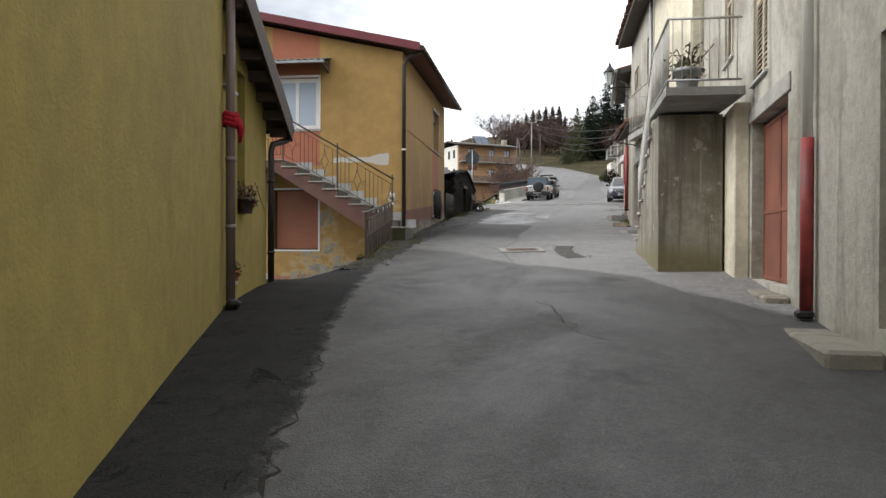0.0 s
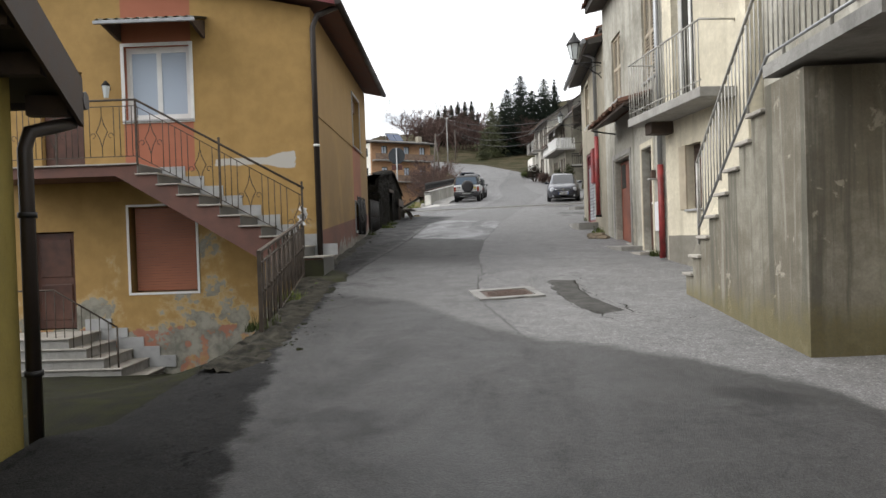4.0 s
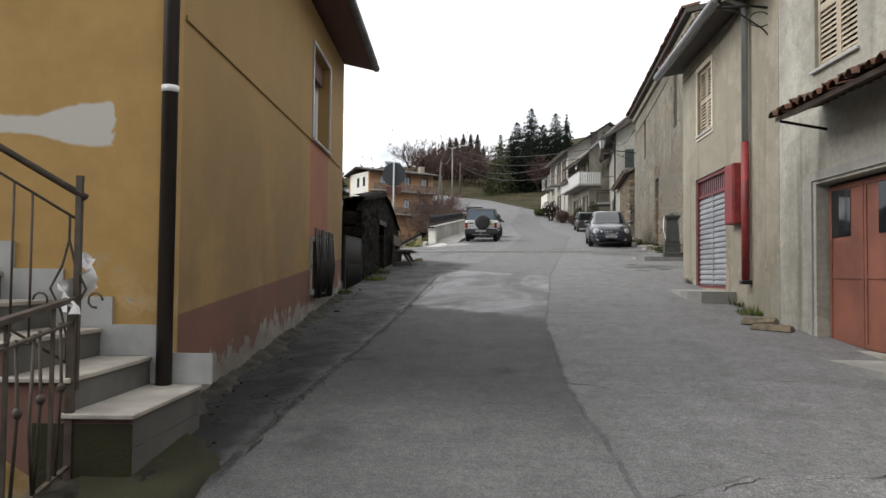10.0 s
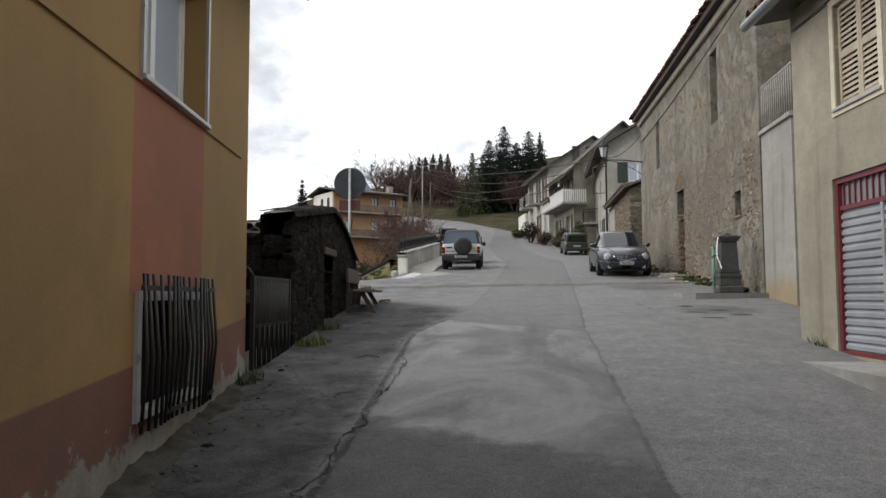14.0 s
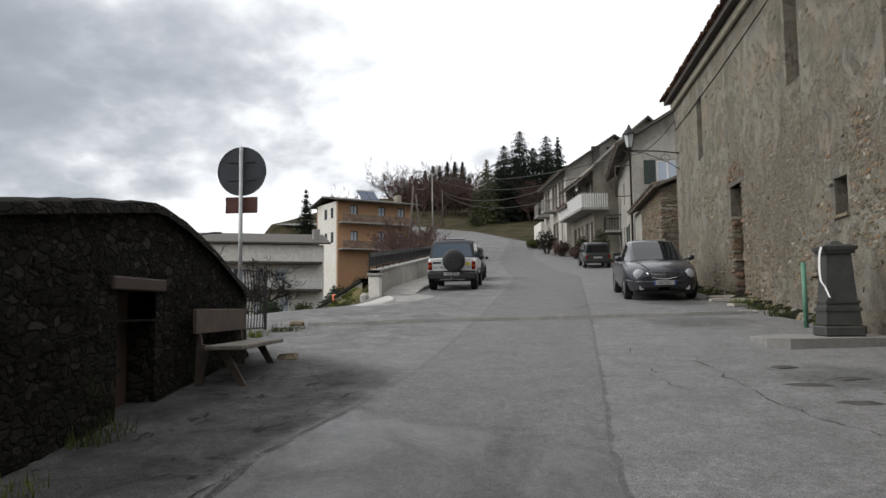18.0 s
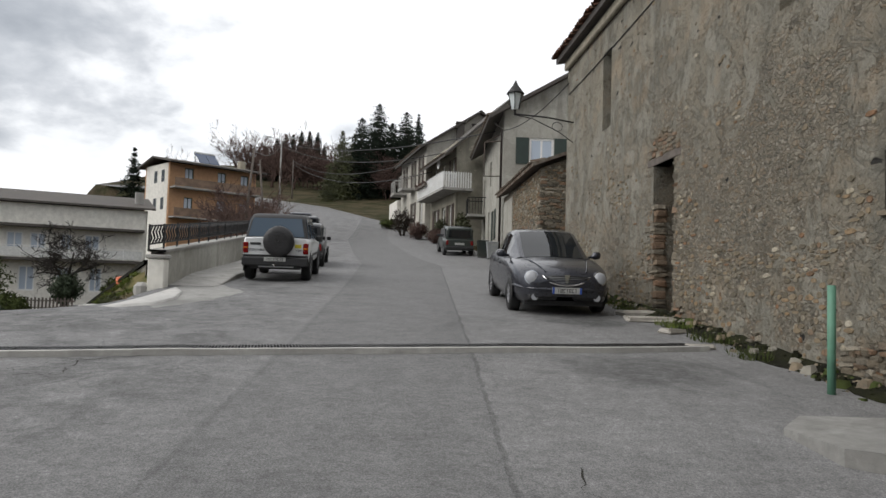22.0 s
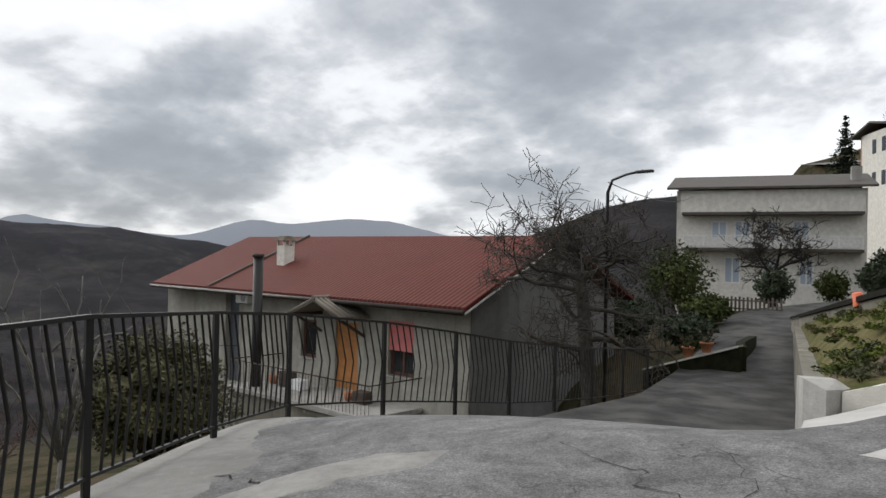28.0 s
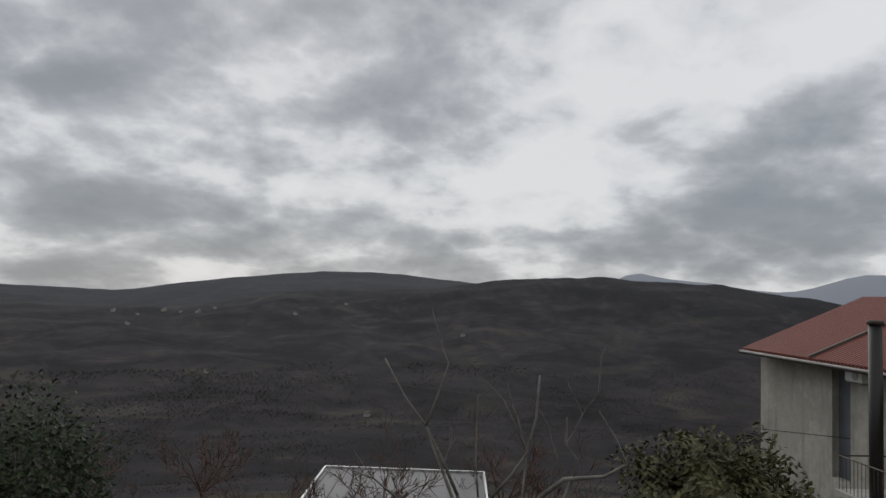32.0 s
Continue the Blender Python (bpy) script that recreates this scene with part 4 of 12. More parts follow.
    tone = calc(nt, "MULTIPLY", tone, calc(nt, "ADD", 1.0, calc(nt, "MULTIPLY", pebble, calc(nt, "ADD", calc(nt, "MULTIPLY", coarse, 0.8), 0.36))))
    # worn hollows, darker with dust and damp, along both sides
    hollow = grain(nt, place(nt, (1.0, 0.45, 1.0)), 0.8, 7, 0.66, 0.8)
    tone = calc(nt, "MULTIPLY", tone, span(nt, hollow, 0.52, 0.72, 1.0, 0.82))
    tone = calc(nt, "MULTIPLY", tone, span(nt, chips.outputs["Distance"], 0.1, 0.75, 1.32, 0.70, False))
    tone = calc(nt, "MULTIPLY", tone, calc(nt, "SUBTRACT", 1.0, calc(nt, "MULTIPLY", hurt, 0.78)))
    cc = nt.nodes.new("ShaderNodeCombineColor")
    put(nt, cc.inputs[0], tone)
    put(nt, cc.inputs[1], calc(nt, "MULTIPLY", tone, 0.99))
    put(nt, cc.inputs[2], calc(nt, "MULTIPLY", tone, 0.985))
    put(nt, b.inputs["Base Color"], cc.outputs[0])
    wet = calc(nt, "MAXIMUM", calc(nt, "MULTIPLY", old, 0.6), calc(nt, "MULTIPLY", sleek, 1.15))
    wet = calc(nt, "MULTIPLY", calc(nt, "MULTIPLY", wet, calc(nt, "SUBTRACT", 1.0, dirty)), span(nt, hollow, 0.42, 0.62, 1.0, 0.45))
    put(nt, b.inputs["Specular IOR Level"], calc(nt, "SUBTRACT", 0.42, calc(nt, "MULTIPLY", calc(nt, "MAXIMUM", dirty, calc(nt, "MULTIPLY", verge, 0.7)), 0.34)))
    put(nt, b.inputs["Roughness"], calc(nt, "SUBTRACT", span(nt, broad, 0.3, 0.7, 0.76, 0.92), calc(nt, "MULTIPLY", wet, 0.38)))
    h = calc(nt, "ADD", calc(nt, "MULTIPLY", chips.outputs["Distance"], -1.0), calc(nt, "ADD", small, calc(nt, "MULTIPLY", mid, 1.5)))
    relief(nt, b, calc(nt, "SUBTRACT", calc(nt, "ADD", h, mottle), calc(nt, "MULTIPLY", hurt, 2.5)), 0.45, 0.008)
    return m


M["asphalt"] = asphalt()


def woods():
    """Bare winter woods and fields of the far slopes."""
    m, nt, b = mk("winter_slopes")
    v = place(nt)
    x, y, z = axes(nt, v)
    g1, g2, g3 = grain(nt, v, 0.004, 8, 0.62, 0.5), grain(nt, v, 0.03, 6, 0.65), grain(nt, v, 0.35, 4, 0.7)
    c = table(nt, span(nt, calc(nt, "ADD", calc(nt, "MULTIPLY", g1, 0.55), calc(nt, "MULTIPLY", g2, 0.45)), 0.36, 0.66, soft=False),
              [(0.0, (0.013, 0.013, 0.015)), (0.4, (0.025, 0.023, 0.027)), (0.62, (0.037, 0.033, 0.037)), (0.7, (0.032, 0.033, 0.030)), (0.85, (0.045, 0.043, 0.039)), (1.0, (0.062, 0.058, 0.050))])
    hedge = cells(nt, v, 0.012, "DISTANCE_TO_EDGE")
    c = blend(nt, calc(nt, "MULTIPLY", span(nt, hedge.outputs["Distance"], 0.0, 0.09, 0.6, 0.0), g2), c, (0.012, 0.014, 0.012))
    c = blend(nt, calc(nt, "MULTIPLY", g3, 0.5), c, (0.015, 0.014, 0.013))
    # shade and brightness of the slope's folds, painted as dark and pale tones
    fold_shade = grain(nt, v, 0.010, 7, 0.62, 0.6)
    c = blend(nt, span(nt, fold_shade, 0.47, 0.62, 0.0, 0.7), c, (0.011, 0.011, 0.012))
    c = blend(nt, span(nt, fold_shade, 0.45, 0.34, 0.0, 0.55), c, (0.064, 0.058, 0.048))
    # distance haze painted into the base colour of the remotest slopes
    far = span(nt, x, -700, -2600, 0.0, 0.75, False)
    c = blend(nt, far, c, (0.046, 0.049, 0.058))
    near = span(nt, x, -75, -40)
    c = blend(nt, near, c, blend(nt, span(nt, g3, 0.4, 0.6), (0.032, 0.033, 0.016), (0.068, 0.055, 0.034)))
    put(nt, b.inputs["Base Color"], c)
    b.inputs["Roughness"].default_value = 1.0
    b.inputs["Specular IOR Level"].default_value = 0.05
    relief(nt, b, calc(nt, "ADD", g2, calc(nt, "MULTIPLY", g3, 0.5)), 0.6, 3.0)
    return m



def far_twigs():
    m, nt, b = mk("far_bare_woods")
    geo_ = nt.nodes.new("ShaderNodeNewGeometry")
    c = table(nt, geo_.outputs["Random Per Island"], [(0.0, (0.045, 0.045, 0.036)), (0.3, (0.068, 0.061, 0.058)), (0.7, (0.080, 0.070, 0.068)), (1.0, (0.105, 0.094, 0.084))])
    patchy = grain(nt, place(nt), 0.010, 7, 0.62, 0.6)
    c = blend(nt, span(nt, patchy, 0.47, 0.60, 0.0, 0.6), c, (0.022, 0.021, 0.021))
    put(nt, b.inputs["Base Color"], c)
    b.inputs["Roughness"].default_value = 1.0
    b.inputs["Specular IOR Level"].default_value = 0.05
    return m


M["far_twigs"] = far_twigs()
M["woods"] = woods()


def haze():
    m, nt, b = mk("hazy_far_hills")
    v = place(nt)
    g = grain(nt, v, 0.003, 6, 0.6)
    # blue tint and glow put the air's haze onto these distant hills
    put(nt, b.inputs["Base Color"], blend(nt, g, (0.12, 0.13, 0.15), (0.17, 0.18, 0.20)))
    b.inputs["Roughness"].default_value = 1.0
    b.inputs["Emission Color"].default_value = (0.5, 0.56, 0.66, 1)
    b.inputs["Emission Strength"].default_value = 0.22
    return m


M["haze"] = haze()


def red_roof():
    """Red ribbed roof sheets with tile rows."""
    m, nt, b = mk("red_tile_sheets")
    v = place(nt)
    x, y, z = axes(nt, v)
    rib = calc(nt, "SINE", calc(nt, "MULTIPLY", x, 31.4))
    row = calc(nt, "FRACT", calc(nt, "MULTIPLY", y, 2.86))
    g = grain(nt, v, 0.8, 5)
    c = blend(nt, g, (0.080, 0.017, 0.011), (0.118, 0.026, 0.017))
    c = blend(nt, span(nt, rib, -1, -0.2, 0.35, 0), c, (0.08, 0.02, 0.015))
    c = blend(nt, span(nt, row, 0.86, 1.0, 0, 0.5), c, (0.07, 0.02, 0.015))
    put(nt, b.inputs["Base Color"], c)
    b.inputs["Roughness"].default_value = 0.75
    b.inputs["Specular IOR Level"].default_value = 0.2
    relief(nt, b, calc(nt, "ADD", rib, row), 0.5, 0.03)
    return m


M["red_roof"] = red_roof()

# ---- mesh building ----
class MB:
    """Collects vertices and faces of one mesh."""

    def __init__(self):
        self.v, self.f, self.smooth, self.weld = [], [], [], False

    def add(self, verts, faces, smooth=False):
        n = len(self.v)
        self.v += [tuple(p) for p in verts]
        self.f += [tuple(i + n for i in q) for q in faces]
        self.smooth += [smooth] * len(faces)
        return self

    def box(self, x0, x1, y0, y1, z0, z1, c=0.0):
        if c <= 0:
            vs = [(x, y, z) for z in (z0, z1) for y in (y0, y1) for x in (x0, x1)]
            return self.add(vs, [(0, 2, 3, 1), (4, 5, 7, 6), (0, 1, 5, 4), (1, 3, 7, 5), (3, 2, 6, 7), (2, 0, 4, 6)])
        vs = []
        for sz, z in ((1, z0), (-1, z1)):
            for sy, y in ((1, y0), (-1, y1)):
                for sx, x in ((1, x0), (-1, x1)):
                    vs += [(x, y + sy * c, z + sz * c), (x + sx * c, y, z + sz * c), (x + sx * c, y + sy * c, z)]
        def q(i, k):
            return i * 3 + k
        fs = [(q(0, 2), q(2, 2), q(3, 2), q(1, 2)), (q(4, 2), q(5, 2), q(7, 2), q(6, 2)),
              (q(0, 1), q(1, 1), q(5, 1), q(4, 1)), (q(2, 1), q(6, 1), q(7, 1), q(3, 1)),
              (q(0, 0), q(4, 0), q(6, 0), q(2, 0)), (q(1, 0), q(3, 0), q(7, 0), q(5, 0))]
        for a, b in ((0, 1), (2, 3), (4, 5), (6, 7)):
            fs.append((q(a, 1), q(a, 2), q(b, 2), q(b, 1)))
        for a, b in ((0, 2), (1, 3), (4, 6), (5, 7)):
            fs.append((q(a, 0), q(b, 0), q(b, 2), q(a, 2)))
        for a, b in ((0, 4), (1, 5), (2, 6), (3, 7)):
            fs.append((q(a, 0), q(a, 1), q(b, 1), q(b, 0)))
        for a in range(8):
            fs.append((q(a, 0), q(a, 1), q(a, 2)))
        return self.add(vs, fs)

    def tube(self, pts, r, n=6, cap=True, smooth=True):
        pts = [Vector(p) for p in pts]
        rs = r if isinstance(r, (list, tuple)) else [r] * len(pts)
        rings, base = [], len(self.v)
        prev = None
        for i, p in enumerate(pts):
            d = (pts[min(i + 1, len(pts) - 1)] - pts[max(i - 1, 0)])
            d = d.normalized() if d.length > 1e-9 else Vector((0, 0, 1))
            ref = prev if prev is not None else (Vector((0, 0, 1)) if abs(d.z) < 0.9 else Vector((1, 0, 0)))
            a = ref - d * ref.dot(d)
            if a.length < 1e-6:
                a = Vector((1, 0, 0)) - d * d.x
            a.normalize()
            prev = a
            b = d.cross(a)
            rings.append([p + (a * math.cos(k * 2 * math.pi / n) + b * math.sin(k * 2 * math.pi / n)) * rs[i] for k in range(n)])
        vs = [q for ring in rings for q in ring]
        fs = []
        for i in range(len(pts) - 1):
            for k in range(n):
                fs.append((i * n + k, i * n + (k + 1) % n, (i + 1) * n + (k + 1) % n, (i + 1) * n + k))
        self.add(vs, fs, smooth)
        if cap:
            self.add([], [])
            self.f += [tuple(base + k for k in reversed(range(n))), tuple(base + (len(pts) - 1) * n + k for k in range(n))]
            self.smooth += [False, False]
        return self

    def bar(self, p0, p1, w, d):
        """A straight bar of rectangular section."""
        p0, p1 = Vector(p0), Vector(p1)
        a = (p1 - p0).normalized()
        ref = Vector((0, 0, 1)) if abs(a.z) < 0.95 else Vector((0, 1, 0))
        s = a.cross(ref).normalized()
        u = s.cross(a)
        vs = [p + s * (i * w / 2) + u * (j * d / 2) for p in (p0, p1) for i, j in ((-1, -1), (1, -1), (1, 1), (-1, 1))]
        return self.add(vs, [(0, 1, 2, 3), (7, 6, 5, 4), (0, 4, 5, 1), (1, 5, 6, 2), (2, 6, 7, 3), (3, 7, 4, 0)])

    def prism(self, poly, axis, a0, a1):
        """A polygon drawn in the plane across axis (x: y,z; y: x,z; z: x,y), from a0 to a1."""
        n = len(poly)
        def at(p, a):
            return {"x": (a, p[0], p[1]), "y": (p[0], a, p[1]), "z": (p[0], p[1], a)}[axis]
        vs = [at(p, a0) for p in poly] + [at(p, a1) for p in poly]
        fs = [tuple(range(n)), tuple(reversed(range(n, 2 * n)))] + [(i, i + n, (i + 1) % n + n, (i + 1) % n) for i in range(n)]
        return self.add(vs, fs)

    def ball(self, c, rx, ry, rz, n=10, m=6):
        vs, fs = [], []
        for j in range(m + 1):
            t = math.pi * j / m
            for i in range(n):
                a = 2 * math.pi * i / n
                vs.append((c[0] + rx * math.sin(t) * math.cos(a), c[1] + ry * math.sin(t) * math.sin(a), c[2] + rz * math.cos(t)))
        for j in range(m):
            for i in range(n):
                fs.append((j * n + i, (j + 1) * n + i, (j + 1) * n + (i + 1) % n, j * n + (i + 1) % n))
        return self.add(vs, fs, True)

    def sheet(self, rows, smooth=True):
        nu = len(rows[0])
        return self.add([p for r in rows for p in r], [(j * nu + i, j * nu + i + 1, (j + 1) * nu + i + 1, (j + 1) * nu + i) for j in range(len(rows) - 1) for i in range(nu - 1)], smooth)

    def mesh(self, name, mat, xf=None):
        me = bpy.data.meshes.new(name)
        vs = [tuple(xf @ Vector(p)) for p in self.v] if xf is not None else self.v
        me.from_pydata(vs, [], self.f)
        if any(self.smooth):
            me.polygons.foreach_set("use_smooth", self.smooth)
        bm = bmesh.new()
        bm.from_mesh(me)
        if self.weld:
            bmesh.ops.remove_doubles(bm, verts=bm.verts, dist=1e-4)
        bmesh.ops.recalc_face_normals(bm, faces=bm.faces)
        bm.to_mesh(me)
        bm.free()
        me.materials.append(M[mat])
        return me

    def ob(self, name, mat, parent=None, label="", xf=None):
        o = new(name, self.mesh(name, mat, xf))
        if parent is not None:
            o.parent = parent
        return tagged(o, label) if label else o


def thing(name, m, label, category, group="", kind=""):
    o = new(name)
    o.empty_display_size = 0.2
    o.matrix_basis = m
    return tagged(o, label, category, group, kind)


def along(a, b, z=0.0):
    """A frame at a whose x axis runs to b; its -y side is the outside."""
    return pose(a[0], a[1], z, 0, 0, math.degrees(math.atan2(b[1] - a[1], b[0] - a[0])))


def spanlen(a, b):
    return math.hypot(b[0] - a[0], b[1] - a[1])


# ---- lie of the land ----
RISE = [(-60, -4.5), (-30, -2.4), (-10, -0.8), (0, 0), (8, 0.75), (16.3, 1.285), (22, 1.75), (25.7, 2.05), (30.8, 2.6), (36.5, 3.17), (41, 3.58), (45.5, 3.98), (55, 4.8), (68, 5.9), (90, 8.6), (110, 11.8), (130, 15.2), (160, 21), (220, 34), (400, 60), (900, 90), (4000, 120)]
RY, RZ = [a for a, _ in RISE], [b for _, b in RISE]


def street(y):
    return float(sum(np.interp(y + k, RY, RZ) for k in (-2, -1, 0, 1, 2)) / 5)


def mid_x(y):
    return float(np.interp(y, [0, 55, 68, 93, 110, 122, 134, 150], [-3.5, -3.5, -4.0, -6.6, -10.5, -15.0, -24, -45]))


def paved(x, y):
    """Height of the paved street and square."""
    z = street(y)
    d = max(0.0, -8.5 - x)
    if y < 47:
        z -= 0.02 * d * d
        u = y - float(np.interp(x, [-14.5, -12.5, -11.25, -9.96, -9.0], [44.3, 44.45, 44.6, 44.8, 44.95]))
        if u > 0 and x < -8.7:
            z -= 0.17 * u ** 1.6 * min(1.0, (-8.7 - x) / 0.9)
    return z


LANE = [(-11.8, 46.4, 3.2), (-12.2, 49.5, 2.5), (-13.9, 54.0, 2.28), (-15.9, 59.0, 2.02), (-18.0, 64.5, 2.05), (-20.9, 72.0, 2.5), (-21.6, 76.0, 2.7), (-20.0, 82.0, 3.0), (-16.5, 90.0, 3.6), (-15.0, 92.0, 3.7)]


def lane_at(y):
    ys = [p[1] for p in LANE]
    return float(np.interp(y, ys, [p[0] for p in LANE])), float(np.interp(y, ys, [p[2] for p in LANE]))


EDGE_Y = [-60, 7.7, 10.2, 13.9, 19.0, 20.2, 28.6, 30, 37.3, 38.7, 42.3, 43.7, 45.0, 46.5]
EDGE_X = [-9, -4.75, -5.1, -5.3, -6.5, -6.7, -7.7, -7.9, -8.3, -9.2, -12.1, -13.34, -14.35, -14.6]


CREST_AZ = [25, 40, 50, 56, 60, 62.6, 66.3, 70.2, 75, 79.5, 85, 91.9, 99.7, 104.8, 112.5, 119.4, 140, 180]
CREST_EL = [-3.0, -2.4, -1.6, -1.0, -0.6, 0.0, 0.87, 1.5, 1.8, 1.98, 1.5, 0.8, 0.25, -0.1, -1.5, -1.7, -1.2, -1.0]
BACK_AZ = [25, 80, 86, 90, 97.6, 101.8, 104.8, 112.5, 116.8, 119.5, 140, 180]
BACK_EL = [-2.0, -0.5, 0.8, 1.2, 1.72, 1.76, 1.36, 0.4, -0.3, -0.2, 0.4, 0.0]
NEAR_AZ = [-20, 20, 26, 30.3, 34.4, 37, 42, 48, 60]
NEAR_EL = [6.0, 5.6, 5.2, 4.85, 4.15, 3.0, 1.0, -2.0, -6.0]


def far_land(x, y):
    """The valley to the west with the ridges beyond it, and the wooded hill to the north."""
    dx, dy = -10.5 - x, y - 42.7
    R = math.hypot(dx, dy)
    az = math.degrees(math.atan2(dx, dy))
    rough_ = noise.fractal(Vector((x * 0.0016, y * 0.0016, 3.1)), 1.0, 2.0, 5)
    v = float(np.interp(R, [0, 4, 10, 20, 50, 140, 380, 640, 900], [1.0, 0.6, -0.6, -2.2, -8, -34, -88, -105, -78]))
    if R > 300:
        v += 16 * rough_ * min(1.0, (R - 300) / 300)
    if R > 640:
        top = 5.2 + 1500 * math.tan(radians(float(np.interp(az, CREST_AZ, CREST_EL)))) + 9 * noise.fractal(Vector((x * 0.0045, y * 0.0045, 9.0)), 0.8, 2.0, 5)
        w = float(np.interp(R, [640, 900, 1150, 1400, 1500, 1700, 2300], [0.0, 0.16, 0.45, 0.88, 1.0, 0.96, 0.4]))
        v = -105 * (1 - w) + top * w + 26 * rough_ * w * (1 - w) * 3
    if R > 1900:
        top = 5.2 + 2900 * math.tan(radians(float(np.interp(az, BACK_AZ, BACK_EL)))) + 9 * noise.fractal(Vector((x * 0.003, y * 0.003, 5.0)), 1.0, 2.0, 4)
        w = float(np.interp(R, [1900, 2500, 2900, 3300, 5500], [0.0, 0.6, 1.0, 0.9, 0.2]))
        v = v * (1 - w) + top * w
    if R > 70 and az < 60:
        top = 5.2 + 350 * math.tan(radians(float(np.interp(az, NEAR_AZ, NEAR_EL)))) + 3 * rough_
        w = float(np.interp(R, [70, 140, 250, 350, 600, 1500], [0.0, 0.2, 0.75, 1.0, 1.3, 1.8]))
        v = max(v, v * (1 - min(1.0, w)) + top * w) if w < 1 else max(v, top * w ** 0.5)
    r = -x
    north = float(np.interp(y, [40, 90, 130, 200, 320, 600, 1200], [0, 2.3, 5, 12, 24, 36, 40])) * float(np.interp(r, [0, 20, 60, 140, 260, 420], [1, 1, 1, 0.6, 0.2, 0]))
    return v + (north if R < 160 else north * max(0.0, 1 - (R - 160) / 120))


def land(x, y):
    z = street(y)
    if x > 1.0 and y > 95:
        return z + min(0.16 * (x - mid_x(y) - 5), 12) if x > mid_x(y) + 5 else z - 0.12
    if x > 1.0:
        return z - 0.12 + min(max(0.0, x - 3), 80) * 0.10
    if y > 46.5:
        xl = -8.9 if y < 60 else mid_x(y) - 5.4
        if x > xl:
            return z - 0.12
        lx, lz = lane_at(min(y, 92))
        if y <= 92:
            if x > lx + 1.7:
                f = (xl - x) / max(0.3, xl - lx - 1.7)
                return (z - 0.35) * (1 - f) + (lz - 0.04) * f if f < 1 else lz - 0.04
            if x > lx - 1.8:
                return lz - 0.1
            w = min(1.0, (lx - 1.8 - x) / float(np.interp(y, [60, 74], [3.2, 45])))
            return (lz - 0.15) * (1 - w) + far_land(x, y) * w
        w = min(1.0, (xl - x) / 18)
        return (z - 0.3) * (1 - w) + (min(far_land(x, y), z - 0.3) if xl - x < 200 else far_land(x, y)) * w
    e = float(np.interp(y, EDGE_Y, EDGE_X))
    if x > e:
        return paved(x, y) - 0.12
    d = e - x
    if 10.0 < y < 20.3:
        court = -0.45 + max(0.0, 19.8 - y) * 0.155
        w = min(1.0, d / (0.7 if y > 13.5 else 1.6))
        zz = (z - 0.14) * (1 - w) + min(court, z - 0.14) * w
        g = min(1.0, max(0.0, -14 - x) / 30)
        return zz * (1 - g) + far_land(x, y) * g
    if y <= 10.0:
        g = min(1.0, max(0.0, d - 12) / 40)
        return (z - 0.1) * (1 - g) + (min(far_land(x, y), z - 0.1) if d < 150 else far_land(x, y)) * g
    if y < 38:
        w = min(1.0, max(0.0, d - 4) / 16)
        return (z - 0.2) * (1 - w) + (min(far_land(x, y), z) if d < 150 else far_land(x, y)) * w
    w = min(1.0, d / 7.0)
    return (paved(x, y) - 1.0 if d > 0.15 else paved(x, y) - 0.3) * (1 - w) + (min(far_land(x, y), z - 1.5) if d < 150 else far_land(x, y)) * w


def steps(*runs):
    out = []
    for a, b, n in runs:
        out += [a + (b - a) * i / n for i in range(n)]
    return out + [runs[-1][1]]


xs = steps((-4500, -1800, 45), (-1800, -300, 75), (-300, -60, 60), (-60, -16, 44), (-16, -4, 48), (-4, 4, 8), (4, 60, 14), (60, 900, 14), (900, 3500, 6))
ys = steps((-3500, -600, 58), (-600, -60, 36), (-60, 8, 17), (8, 50, 105), (50, 100, 60), (100, 220, 40), (220, 900, 45), (900, 3500, 26))
ground = MB()
ground.sheet([[(x, y, land(x, y)) for x in xs] for y in ys])
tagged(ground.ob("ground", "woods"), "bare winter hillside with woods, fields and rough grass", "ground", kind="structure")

hills = MB()
rows = []
for k, (h, r) in enumerate(((-120, 3900), (0, 4050), (1, 4200))):
    row = []
    for i in range(161):
        a = radians(-20 + 170 * i / 160)
        top = 70 + 95 * max(0, noise.fractal(Vector((math.degrees(a) * 0.055, 7.7, 0)), 1.0, 2.0, 4) + 0.25)
        top += 95 * math.exp(-((math.degrees(a) - 61.5) / 3.4) ** 2) + 60 * math.exp(-((math.degrees(a) - 53) / 6) ** 2)
        top = top * max(0.0, min(1.0, (84 - math.degrees(a)) / 7)) - 60 * max(0.0, min(1.0, (math.degrees(a) - 77) / 7))
        row.append((-r * math.sin(a), r * math.cos(a), h if k == 0 else top * (1 if k == 1 else 0.96)))
    rows.append(row)
hills.sheet(rows)
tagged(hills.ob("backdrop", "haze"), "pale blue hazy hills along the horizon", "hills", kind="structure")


# ---- street surface ----
def right_edge(y):
    return float(np.interp(y, [-40, -8, 2, 5, 12, 18, 20.4, 26, 32, 33, 54, 67, 69, 92, 100, 110, 122, 134, 150], [16, 7.5, 2.6, 2.2, 1.8, 1.4, 0.9, 0.2, 0.0, 1.4, 1.5, 1.8, 1.6, -2.2, -3.6, -7, -11.5, -20, -41]))


def left_edge(y):
    if y <= 46.5:
        return float(np.interp(y, EDGE_Y, EDGE_X)) - (0.35 if (y < 10.3 or 20 < y < 37.4) else 0.0)
    return -8.75 if y < 62 else mid_x(y) - 5.0


